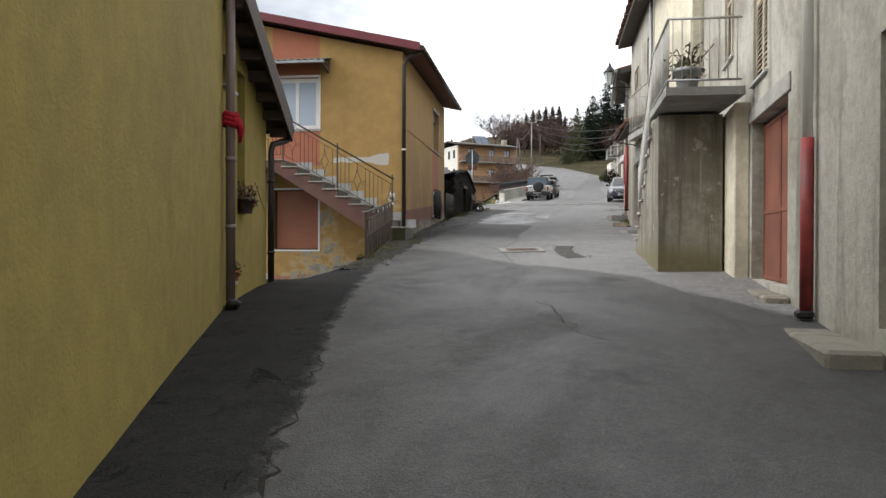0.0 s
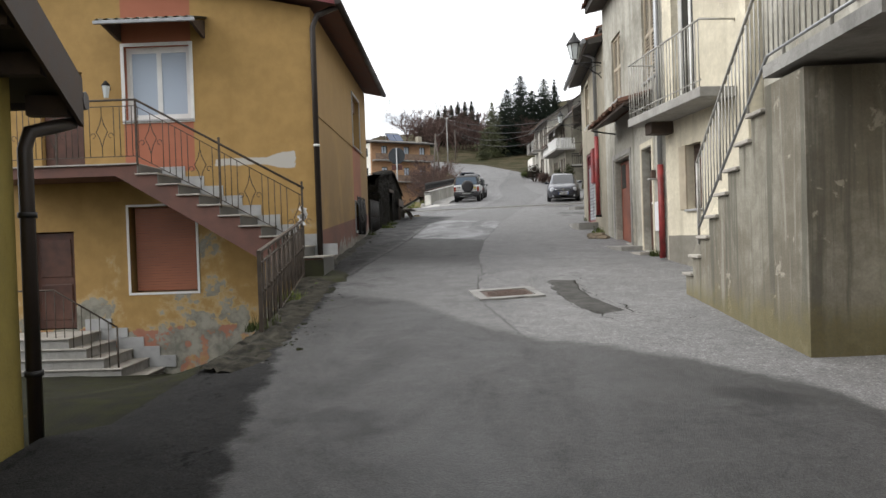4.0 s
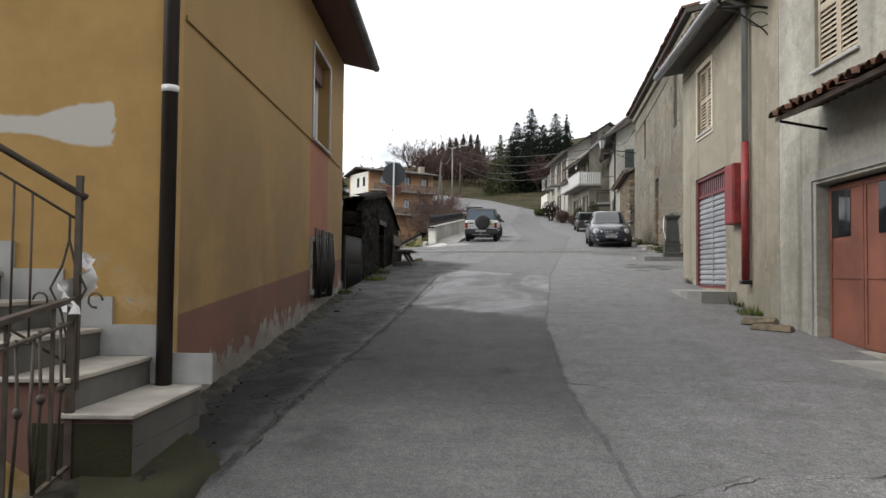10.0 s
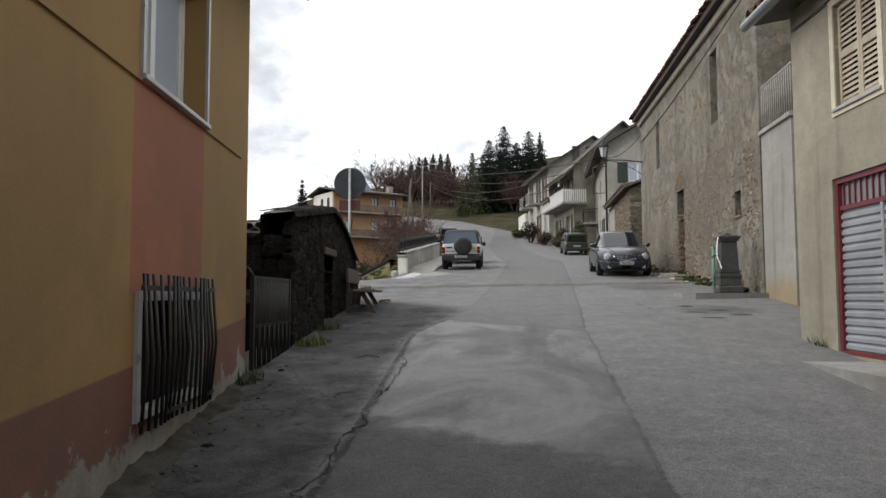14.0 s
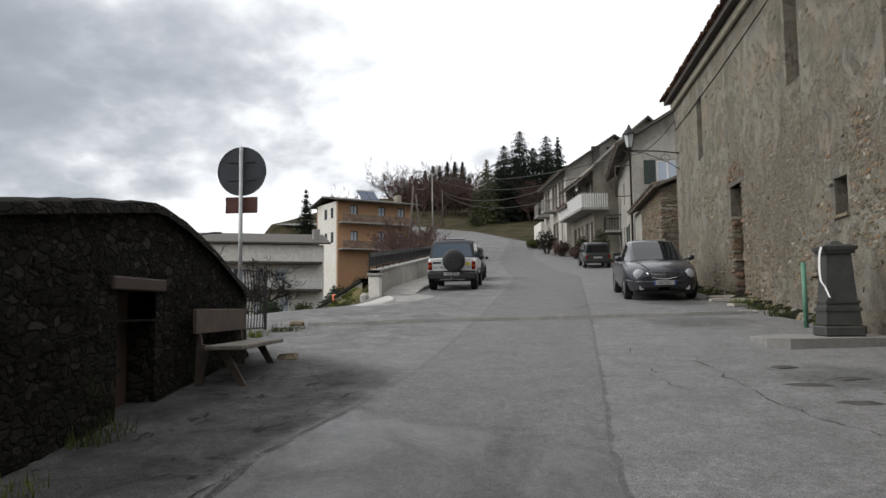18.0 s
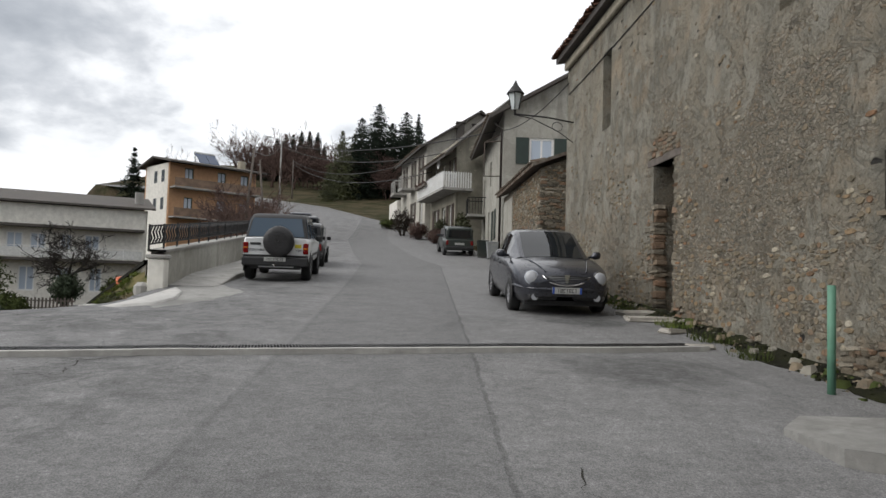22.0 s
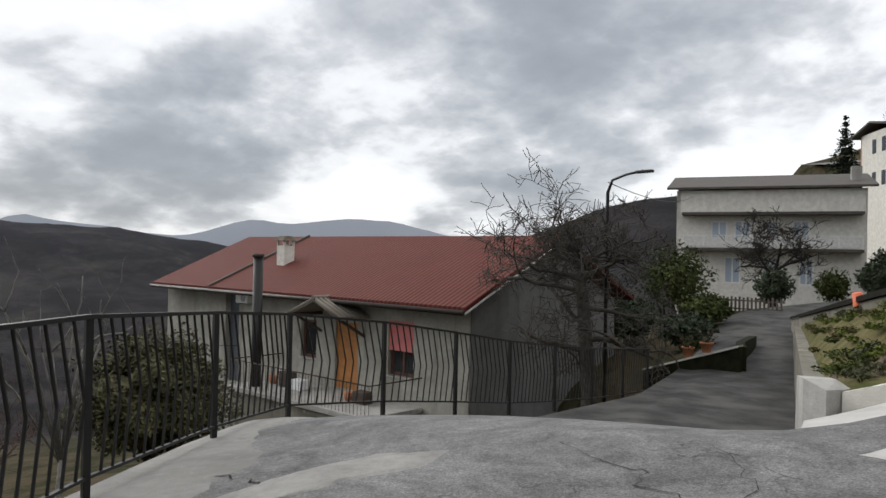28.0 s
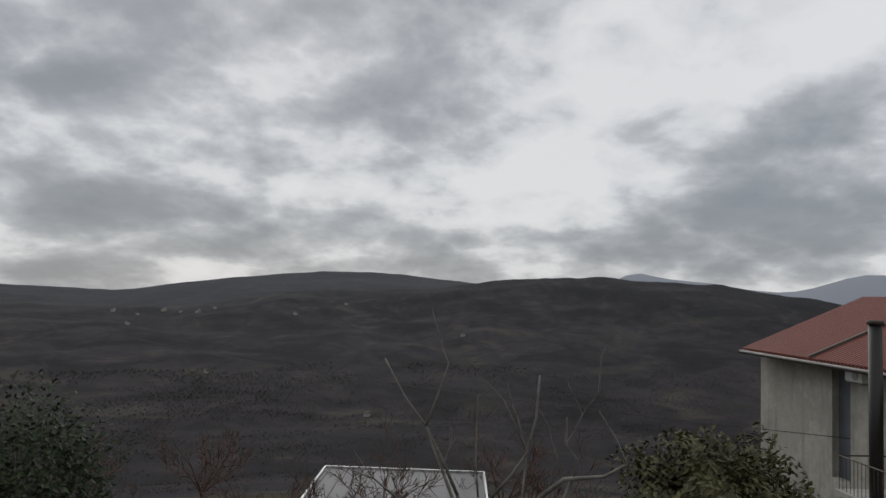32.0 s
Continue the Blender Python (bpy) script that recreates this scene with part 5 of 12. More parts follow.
def cross_fall(x, y):
    wob = 0.018 * noise.noise(Vector((x * 0.5, y * 0.35, 0))) + 0.006 * noise.noise(Vector((x * 2.1, y * 2.1, 4)))
    return wob if y > 2 else 0


road = MB()
rows = []
for y in steps((-40, -4, 9), (-4, 30, 110), (30, 46.5, 66)):
    l, r = left_edge(y), right_edge(y)
    n = 44
    rows.append([(l + (r - l) * i / n, y, paved(l + (r - l) * i / n, y) + cross_fall(l + (r - l) * i / n, y)) for i in range(n + 1)])
road.sheet(rows)
rows = []
for y in steps((46.504, 48, 6), (48, 60, 24), (60, 150, 45)):
    l, r = left_edge(y), right_edge(y)
    n = 24
    rows.append([(l + (r - l) * i / n, y, paved(l + (r - l) * i / n, y) + cross_fall(l + (r - l) * i / n, y)) for i in range(n + 1)])
road.sheet(rows)
ROAD = tagged(road.ob("road", "asphalt"), "patched worn grey asphalt of a rising village street", "road", kind="structure")

lane = MB()
rows = []
for y in steps((46.45, 86, 70)):
    cx, cz = lane_at(y)
    wl_, wr_ = np.interp(y, [46.4, 50, 54], [2.8, 2.6, 1.7]), np.interp(y, [46.4, 48, 51], [2.5, 2.0, 1.62])
    row = []
    for k in range(-4, 5):
        x = cx + k / 4 * (wl_ if k < 0 else wr_)
        w = min(1.0, max(0.0, (y - 46.45) / 2))
        row.append((x, y, (cz - (0.08 if k < -2 else 0) + 0.01) * w + (1 - w) * (paved(x, 46.5) + 0.004)))
    rows.append(row)
lane.sheet(rows)
tagged(lane.ob("road_lane", "lane_asphalt"), "narrow asphalt lane running down from the square", "road", kind="structure")


# ---- houses ----
def wall(L, z0, z1, th, holes=(), top=None):
    """A wall from x 0 to L, its face at y 0, its back at y th, with openings (x0, x1, z0, z1) cut through. top: x -> z."""
    mb = MB()
    mb.weld = True
    us = sorted({0.0, L, *[h[0] for h in holes], *[h[1] for h in holes], *([L / 2] if top else [])})
    zs = sorted({z0, z1, *[h[2] for h in holes], *[h[3] for h in holes]})
    def full(i, j):
        if not (0 <= i < len(us) - 1 and 0 <= j < len(zs) - 1):
            return False
        u, z = (us[i] + us[i + 1]) / 2, (zs[j] + zs[j + 1]) / 2
        return not any(h[0] < u < h[1] and h[2] < z < h[3] for h in holes)
    def P(i, j, y):
        z = zs[j]
        if top and j == len(zs) - 1:
            z = top(us[i])
        return (us[i], y, z)
    for i in range(len(us) - 1):
        for j in range(len(zs) - 1):
            if not full(i, j):
                continue
            a, b, c, d = [P(i, j, 0), P(i + 1, j, 0), P(i + 1, j + 1, 0), P(i, j + 1, 0)]
            e, f, g, h = [P(i, j, th), P(i + 1, j, th), P(i + 1, j + 1, th), P(i, j + 1, th)]
            q = [(0, 1, 2, 3), (7, 6, 5, 4)]
            if not full(i - 1, j):
                q.append((0, 3, 7, 4))
            if not full(i + 1, j):
                q.append((1, 5, 6, 2))
            if not full(i, j - 1):
                q.append((0, 4, 5, 1))
            if not full(i, j + 1):
                q.append((3, 2, 6, 7))
            mb.add([a, b, c, d, e, f, g, h], q)
    return mb


class House:
    """A house on a rectangle: the front runs from a to b, its outside on the right of that way."""

    def __init__(self, name, label, a, b, depth, z0, z1, mat, th=0.35, front=(), right=(), left=(), gable=0.0, base=None, gable_side=""):
        self.base = z0 if base is None else base
        self.L, self.D, self.th, self.z0, self.z1, self.mat = spanlen(a, b), depth, th, z0, z1, mat
        self.e = thing(name, along(a, b, self.base), label, "house")
        self.down = Matrix.Translation((0, 0, -self.base))
        L, D = self.L, depth
        gt = (lambda x: z1 + gable * (1 - abs(2 * x / L - 1))) if gable else None
        sl = (lambda x: z1 + gable * (1 - abs(2 * x / (D - 2 * th) - 1))) if gable_side else None
        if gable_side:
            gt = None
        self.part("wall", wall(L, z0, z1, th, front, gt), mat, xf=Matrix())
        self.part("wall", wall(L, z0, z1, th, (), gt), mat, xf=pose(0, D - th, 0))
        self.part("wall", wall(D - 2 * th, z0, z1, th, right, sl), mat, xf=self.right())
        self.part("wall", wall(D - 2 * th, z0, z1, th, left, sl), mat, xf=self.left())

    def right(self):
        return pose(self.L, self.th, 0, 0, 0, 90)

    def left(self):
        return pose(0, self.D - self.th, 0, 0, 0, -90)

    def part(self, name, mb, mat, label="", xf=None, parent=None):
        m = self.down @ (xf if xf is not None else Matrix())
        return mb.ob(name, mat, parent or self.e, label, m)


def hbox(x0, x1, y0, y1, z0, z1, c=0.0):
    return MB().box(x0, x1, y0, y1, z0, z1, c)


def ring(x0, x1, z0, z1, w, y0, y1):
    """A flat frame of width w round an opening, as one piece."""
    mb = MB()
    loops = [[(x, y, z) for x, z in ((x0 + d, z0 + d), (x1 - d, z0 + d), (x1 - d, z1 - d), (x0 + d, z1 - d))] for y in (y0, y1) for d in (0.0, w)]
    faces = []
    for i in range(4):
        j = (i + 1) % 4
        faces += [(i, j, 4 + j, 4 + i), (8 + j, 8 + i, 12 + i, 12 + j), (j, i, 8 + i, 8 + j), (4 + i, 4 + j, 12 + j, 12 + i)]
    return mb.add([p for q in loops for p in q], faces)


def window(h, x0, x1, z0, z1, xf=None, set_in=0.14, leaves=2, mat="white_frame", pane="glass", sill=True, surround=None, label="white-painted casement window"):
    w = h.part("window", ring(x0, x1, z0, z1, 0.06, set_in, set_in + 0.06), mat, label, xf)
    n = leaves
    mb = MB()
    for i in range(n):
        a, b = x0 + 0.06 + (x1 - x0 - 0.12) * i / n, x0 + 0.06 + (x1 - x0 - 0.12) * (i + 1) / n
        for bar_ in ((a, a + 0.05, z0 + 0.06, z1 - 0.06), (b - 0.05, b, z0 + 0.06, z1 - 0.06), (a + 0.05, b - 0.05, z0 + 0.06, z0 + 0.12), (a + 0.05, b - 0.05, z1 - 0.12, z1 - 0.06)):
            mb.box(bar_[0], bar_[1], set_in + 0.012, set_in + 0.055, bar_[2], bar_[3])
    h.part("sash", mb, mat, "", xf, w)
    h.part("pane", hbox(x0 + 0.07, x1 - 0.07, set_in + 0.03, set_in + 0.036, z0 + 0.07, z1 - 0.07), pane, "", xf, w)
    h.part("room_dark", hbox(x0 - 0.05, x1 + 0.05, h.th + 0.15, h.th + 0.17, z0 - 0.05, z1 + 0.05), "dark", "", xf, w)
    if sill:
        h.part("sill", hbox(x0 - 0.06, x1 + 0.06, -0.05, set_in - 0.004, z0 - 0.045, z0 - 0.003, 0.006), "marble", "", xf, w)
    if surround:
        h.part("surround", ring(x0 - surround[0], x1 + surround[0], z0 - surround[0], z1 + surround[0], surround[0] - 0.002, -0.02, 0.0), surround[1], "", xf, w)
    return w


def louvres(x0, x1, z0, z1, y, n=None):
    """A pair of louvred shutters, closed, with tilted slats."""
    mb = MB()
    m = (x0 + x1) / 2
    for a, b in ((x0, m - 0.004), (m + 0.004, x1)):
        mb.box(a, a + 0.05, y, y + 0.035, z0, z1)
        mb.box(b - 0.05, b, y, y + 0.035, z0, z1)
        for zz in (z0, z1 - 0.07, (z0 + z1) / 2 - 0.035):
            mb.box(a + 0.05, b - 0.05, y, y + 0.035, zz, zz + 0.07)
        k = n or int((z1 - z0) / 0.075)
        for i in range(k):
            zz = z0 + 0.08 + (z1 - z0 - 0.16) * i / k
            mb.add([(a + 0.05, y + 0.004, zz), (b - 0.05, y + 0.004, zz), (b - 0.05, y + 0.032, zz + 0.045), (a + 0.05, y + 0.032, zz + 0.045),
                    (a + 0.05, y + 0.004, zz + 0.012), (b - 0.05, y + 0.004, zz + 0.012), (b - 0.05, y + 0.032, zz + 0.057), (a + 0.05, y + 0.032, zz + 0.057)],
                   [(0, 1, 2, 3), (7, 6, 5, 4), (0, 4, 5, 1), (1, 5, 6, 2), (2, 6, 7, 3), (3, 7, 4, 0)])
    return mb


def slab_roof(h, x0, x1, y0, y1, za, zb, th=0.16, mat="dark_roof", along_x=False, name="roof"):
    """A single pitch: from za at y0 (or x0) to zb at y1 (or x1)."""
    mb = MB()
    if along_x:
        mb.prism([(x0, za), (x1, zb), (x1, zb + th), (x0, za + th)], "y", y0, y1)
    else:
        mb.prism([(y0, za), (y1, zb), (y1, zb + th), (y0, za + th)], "x", x0, x1)
    return h.part(name, mb, mat)


def tile_edge(n, x0, x1, y0, y1, z, zr=0.0, r=0.09, mat="old_tile"):
    """A row of half-round tile ends along an eave."""
    mb = MB()
    for i in range(n):
        x = x0 + (x1 - x0) * (i + 0.5) / n
        zz = z + zr * (i + 0.5) / n + random.uniform(-0.012, 0.012)
        rr = r * random.uniform(0.92, 1.08)
        k = 6
        o = [(x + rr * math.cos(math.pi * j / k), y0 + random.uniform(-0.03, 0.03), zz + rr * math.sin(math.pi * j / k)) for j in range(k + 1)]
        o2 = [(p[0], y1, p[2] + 0.25 * (y1 - y0)) for p in o]
        q = [(x + (rr - 0.018) * math.cos(math.pi * j / k), o[0][1], zz + (rr - 0.018) * math.sin(math.pi * j / k)) for j in range(k + 1)]
        mb.add(o + o2 + q, [(j, j + 1, k + 2 + j, k + 1 + j) for j in range(k)] + [(j, 2 * (k + 1) + j, 2 * (k + 1) + j + 1, j + 1) for j in range(k)], True)
    return mb

# ---- yellow house at the foot of the street ----
Y0, Y1, Y2 = (0.03, -3.0), (-4.75, 7.68), (-5.5, 10.2)
yel = House("yellow_house", "bright yellow rendered house close to the street", Y0, Y1, 7.0, -2.0, 6.6, "yellow", base=0.0)
slab_roof(yel, -0.3, yel.L + 0.2, -0.5, 7.3, 6.6, 8.0)
L2 = spanlen(Y1, Y2)
n2 = Vector((Y2[1] - Y1[1], -(Y2[0] - Y1[0]), 0)).normalized()
YA, YB = (Y1[0] - n2.x * 0.05, Y1[1] - n2.y * 0.05), (Y2[0] - n2.x * 0.05, Y2[1] - n2.y * 0.05)
yan = House("yellow_house_wing", "low yellow rendered wing with a dark timber eave", YA, YB, 6.0, -1.5, 3.84, "yellow", base=0.7,
            front=((0.18, 0.66, 3.42, 3.79), (0.87, 1.28, 1.87, 3.75), (0.34, 0.66, 1.0, 1.54)))
for x0, x1, z0, z1 in ((0.18, 0.66, 3.42, 3.79), (0.34, 0.66, 1.0, 1.54)):
    window(yan, x0, x1, z0, z1, leaves=1, mat="dark_wood", label="small dark window")
yd = yan.part("window", ring(0.87, 1.28, 1.87, 3.75, 0.05, 0.22, 0.28), "dark_wood", "tall dark recessed window")
yan.part("pane", hbox(0.92, 1.23, 0.24, 0.25, 1.92, 3.7), "glass", "", None, yd)
def rake(x):
    return 3.46 + 0.40 * (L2 - x)


yan.part("roof", MB().prism([(-0.1, rake(-0.1)), (L2 + 0.42, rake(L2 + 0.42)), (L2 + 0.42, rake(L2 + 0.42) + 0.17), (-0.1, rake(-0.1) + 0.17)], "y", -0.30, 5.5), "dark_roof")
yan.part("fascia", MB().prism([(-0.1, rake(-0.1) - 0.17), (L2 + 0.44, rake(L2 + 0.44) - 0.17), (L2 + 0.44, rake(L2 + 0.44) + 0.19), (-0.1, rake(-0.1) + 0.19)], "y", -0.335, -0.303), "dark_wood", "dark timber rake board")
yan.part("gable_filler", MB().prism([(0.0, 3.842), (1.6, 3.842), (0.0, rake(0.0) - 0.004)], "y", 0.0, 0.3), "yellow")
for i in range(7):
    x = 0.05 + i * (L2 + 0.2) / 6
    z = rake(x + 0.1)
    yan.part("rafter", hbox(x, x + 0.10, -0.28, 0.0, z - 0.15, z - 0.004), "dark_wood")
gm = MB()
gm.tube([(L2 + 0.50, -0.34, rake(L2 + 0.5) + 0.06), (L2 + 0.50, 3.0, rake(L2 + 0.5) + 0.04)], 0.07, 8)
yan.part("gutter", gm, "brown_pipe", "dark brown gutter")

pd = thing("downpipe", along(YA, YB, 0.72) @ pose(L2 + 0.03, -0.07, 0), "dark brown downpipe at the wing's corner", "downpipe")
MB().tube([(0.0, 0, 0.02), (0, 0, 2.18), (0.04, -0.02, 2.30), (0.20, -0.12, 2.36), (0.40, -0.18, 2.42), (0.47, -0.18, 2.56)], 0.05, 10).ob("pipe", "brown_pipe", pd)
for z in (0.6, 1.7):
    MB().tube([(0, 0, z), (0, 0, z + 0.04)], 0.062, 10).ob("clip", "black_iron", pd)

# ---- ochre house with the outside stair ----
OC, OD = (-6.6, 20.2), 7.1
oc, osn = math.cos(radians(OD)), math.sin(radians(OD))


def och(lx, ly):
    return (OC[0] + oc * lx - osn * ly, OC[1] + osn * lx + oc * ly)


X = L_OCHRE
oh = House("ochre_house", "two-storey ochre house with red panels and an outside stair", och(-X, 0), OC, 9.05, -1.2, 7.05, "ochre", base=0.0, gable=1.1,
           front=((X - 3.93, X - 2.54, 1.28, 3.06), (X - 3.9, X - 2.54, 4.86, 6.38), (X - 6.0, X - 5.1, 0.55, 2.6), (X - 5.7, X - 4.8, 3.82, 5.9)),
           right=((5.5, 7.0, 4.95, 6.45), (5.45, 7.05, 2.45, 3.38)))
for sgn in (0, 1):
    mb = MB()
    xe, xr = (-0.56, X / 2) if sgn == 0 else (X + 0.56, X / 2)
    ze, zr = 7.05, 8.30
    mb.prism([(xe, ze), (xr, zr), (xr, zr + 0.14), (xe, ze + 0.14)], "y", -0.32, 9.4)
    oh.part("roof", mb, "tile")
    mb = MB().prism([(xe, ze - 0.03), (xr, zr - 0.03), (xr, zr - 0.004), (xe, ze - 0.004)], "y", -0.30, 9.38)
    oh.part("soffit", mb, "soffit")
    mb = MB().prism([(xe, ze - 0.06), (xr, zr - 0.06), (xr, zr + 0.17), (xe, ze + 0.17)], "y", -0.36, -0.325)
    oh.part("fascia", mb, "fascia", "dark red barge board")
gm = MB().tube([(X + 0.62, -0.32, 7.07), (X + 0.62, 9.42, 7.07)], 0.075, 8)
oh.part("gutter", gm, "brown_pipe", "dark brown gutter")
window(oh, X - 3.9, X - 2.54, 4.86, 6.38, pane="pane_sky", set_in=0.1, surround=(0.07, "white_frame"), sill=True)
oh.part("roller_shutter", hbox(X - 3.86, X - 2.6, 0.16, 0.19, 1.3, 3.05), "roller", "closed salmon roller shutter")
sl = MB()
for i in range(30):
    z = 1.33 + i * 0.0567
    sl.prism([(0.135, z), (0.16, z + 0.004), (0.16, z + 0.05), (0.135, z + 0.044)], "x", X - 3.86, X - 2.6)
oh.part("shutter_slats", sl, "roller")
oh.part("surround", ring(X - 3.98, X - 2.49, 1.23, 3.11, 0.048, -0.02, 0.0), "white_frame", "pale stone window surround")
od_ = oh.part("door", hbox(X - 5.98, X - 5.12, 0.12, 0.17, 0.57, 2.58, 0.01), "door_brown", "brown wooden door")
oh.part("door_panel", hbox(X - 5.88, X - 5.22, 0.10, 0.12, 0.75, 1.5, 0.01), "door_brown", "", None, od_)
oh.part("door_panel", hbox(X - 5.88, X - 5.22, 0.10, 0.12, 1.65, 2.45, 0.01), "door_brown", "", None, od_)
oh.part("door", hbox(X - 5.68, X - 4.82, 0.12, 0.17, 3.84, 5.88, 0.01), "door_brown", "brown wooden landing door")
R = oh.right()
window(oh, 5.5, 7.0, 4.95, 6.45, R, set_in=0.2, pane="pane_sky", label="white window deep in its reveal")
oh.part("roller_box", hbox(5.52, 6.98, 0.12, 0.19, 6.12, 6.44), "soffit", "brown roller blind at the head", R)
oh.part("reveal", ring(5.44, 7.06, 4.90, 6.51, 0.05, -0.025, 0.0), "marble", "", R)
oh.part("cellar_dark", hbox(5.4, 7.1, 0.3, 0.32, 2.4, 3.42), "dark", "", R)
oh.part("cellar_frame", ring(5.45, 7.05, 2.45, 3.38, 0.07, -0.03, 0.1), "marble", "pale stone cellar window frame", R)
oh.part("string_course", hbox(0.0, 8.35, -0.018, 0.0, 4.885, 4.925), "ochre", "", R)

gr = thing("window_grille", oh.e.matrix_basis @ Matrix.Translation((0, 0, 0)) @ R @ pose(5.35, -0.10, 2.42), "black iron bars over the cellar window", "grille")
for i in range(16):
    x = i * 0.113
    MB().tube([(x, -0.02 * math.sin(i * 0.7), -0.02), (x + 0.01, -0.03, 0.5), (x, 0.02 * math.sin(i), 1.08)], 0.014, 5).ob("bar", "black_iron", gr)
for z in (0.05, 0.98):
    MB().bar((-0.03, 0, z), (1.74, 0, z), 0.012, 0.035).ob("rail", "black_iron", gr)

# outside stair: nine treads down to the street, and the landing
st = thing("outside_stair", oh.e.matrix_basis @ pose(X, 0, 0), "outside stair with pale stone treads and grey risers", "stair")

n_st, run, rise = 9, 0.389, 0.2125
prof = [(-6.4, 3.60), (-3.62, 3.60), (-0.3, 1.55), (-0.3, 0.9), (0.30, 0.9)]
up_ = []
for j in range(n_st):
    x1, z = 0.30 - run * j, 1.90 + rise * j
    up_ += [(x1, z), (x1 - run, z)]
prof += up_ + [(-3.2, 3.80), (-6.4, 3.80)]
MB().prism(prof, "y", -1.2, -0.004).ob("stringer", "soffit", st, "dull red rendered stair flank")
for j in range(n_st + 1):
    x1, z = 0.30 - run * j, 1.90 + rise * j
    if j < n_st:
        hbox(x1 - run - 0.03, x1 + 0.035, -1.24, -0.03, z + 0.002, z + 0.034, 0.006).ob("tread", "step_stone", st)
    hbox(x1 + 0.002, x1 + 0.016, -1.205, -0.03, z - rise + 0.036, z - 0.002).ob("riser", "riser", st)
    if j < n_st:
        hbox(x1 - run - 0.06, x1 + 0.10, -0.026, -0.002, z + 0.036, z + 0.27).ob("skirting_slab", "marble", st)
hbox(-6.42, -3.2, -1.24, -0.004, 3.802, 3.834, 0.006).ob("landing_slab", "step_stone", st)
hbox(0.302, 0.316, -1.205, -0.03, 1.40, 1.72).ob("riser", "riser", st)
hbox(-0.29, 0.316, -1.213, -1.201, 0.95, 1.87).ob("end_slab", "mossy_slab", st, "grey rendered end of the stair")

# stair rail of thin bars with scrolls
sr = thing("stair_railing", oh.e.matrix_basis @ pose(X, -1.17, 0), "brown wrought iron stair railing with scrolls", "railing")


def rail_z(x):
    return 3.83 if x < -3.2 else 3.83 - (x + 3.2) * rise / run


for x in (-6.3, -4.75, -3.2, -1.62, -0.06):
    MB().bar((x, 0, rail_z(x) - 0.05), (x, 0, rail_z(x) + (1.22 if x < -3 else 1.30 if x < -1 else 1.26)), 0.035, 0.035).ob("post", "iron", sr)
tops = [(-6.3, 0, 5.05), (-3.2, 0, 5.05), (-0.02, 0, 3.24)]
MB().tube(tops, 0.022, 8).ob("top_rail", "iron", sr)
MB().tube([(-6.3, 0, 4.93), (-3.2, 0, 4.93), (-0.06, 0, 3.10)], 0.009, 5).ob("under_rail", "iron", sr)
MB().tube([(-6.3, 0, 3.97), (-3.2, 0, 3.97), (-0.06, 0, 2.20)], 0.009, 5).ob("foot_rail", "iron", sr)
i = 0
x = -6.2
while x < -0.1:
    zt = 4.93 if x < -3.2 else 4.93 - (x + 3.2) * 1.83 / 3.14
    zb = 3.97 if x < -3.2 else 3.97 - (x + 3.2) * 1.77 / 3.14
    if i % 8 in (3, 4, 5):
        if i % 8 == 4:
            zc = (zt + zb) / 2
            for s in (-1, 1):
                MB().tube([(x, 0, zt), (x, 0, zc + 0.30), (x + s * 0.04, 0, zc + 0.14), (x + s * 0.11, 0, zc), (x + s * 0.04, 0, zc - 0.14), (x, 0, zc - 0.30), (x, 0, zb)], 0.008, 5).ob("scroll", "iron", sr)
                cs = [(x + s * (0.17 + 0.045 * math.cos(a)), 0, zc + q * 0.07 + 0.045 * math.sin(a)) for q in (-1,) for a in [k * 0.7 for k in range(8)]]
                MB().tube(cs, 0.007, 5).ob("curl", "iron", sr)
    else:
        MB().tube([(x, 0, zb), (x, 0, zt)], 0.008, 5).ob("bar", "iron", sr)
    x += 0.117
    i += 1

# awning over the upper window
aw = thing("window_awning", oh.e.matrix_basis @ pose(X - 3.1, 0, 6.62), "small mossy corrugated awning over the window", "awning")
mb = MB()
rows = []
for k in range(41):
    x = -0.98 + k * 0.049
    z = 0.018 * math.sin(k * math.pi / 2)
    rows.append([(x, -0.86, 0.06 + z), (x, -0.004, 0.30 + z)])
mb.sheet(rows)
rows = [[(p[0], p[1], p[2] + 0.02) for p in r] for r in rows]
mb.sheet(rows)
mb.ob("sheet", "awning", aw)
hbox(-1.0, 1.0, -0.90, -0.85, -0.02, 0.05, 0.008).ob("gutter", "grey_metal", aw)
for x in (-0.9, 0.85):
    MB().prism([(-0.84, 0.02), (-0.004, 0.25), (-0.004, -0.12), (-0.1, -0.12)], "x", x, x + 0.06).ob("bracket", "dark_wood", aw)

# downpipe at the street corner
pd = thing("downpipe", oh.e.matrix_basis @ pose(X + 0.05, -0.07, 1.62), "dark brown downpipe at the ochre house corner", "downpipe")
MB().tube([(0, 0, 0), (0, 0, 5.0), (0.10, 0.02, 5.25), (0.52, 0.05, 5.42)], 0.06, 12).ob("pipe", "brown_pipe", pd)
MB().tube([(0, 0, 2.55), (0, 0, 2.6)], 0.066, 12).ob("band", "white_frame", pd)

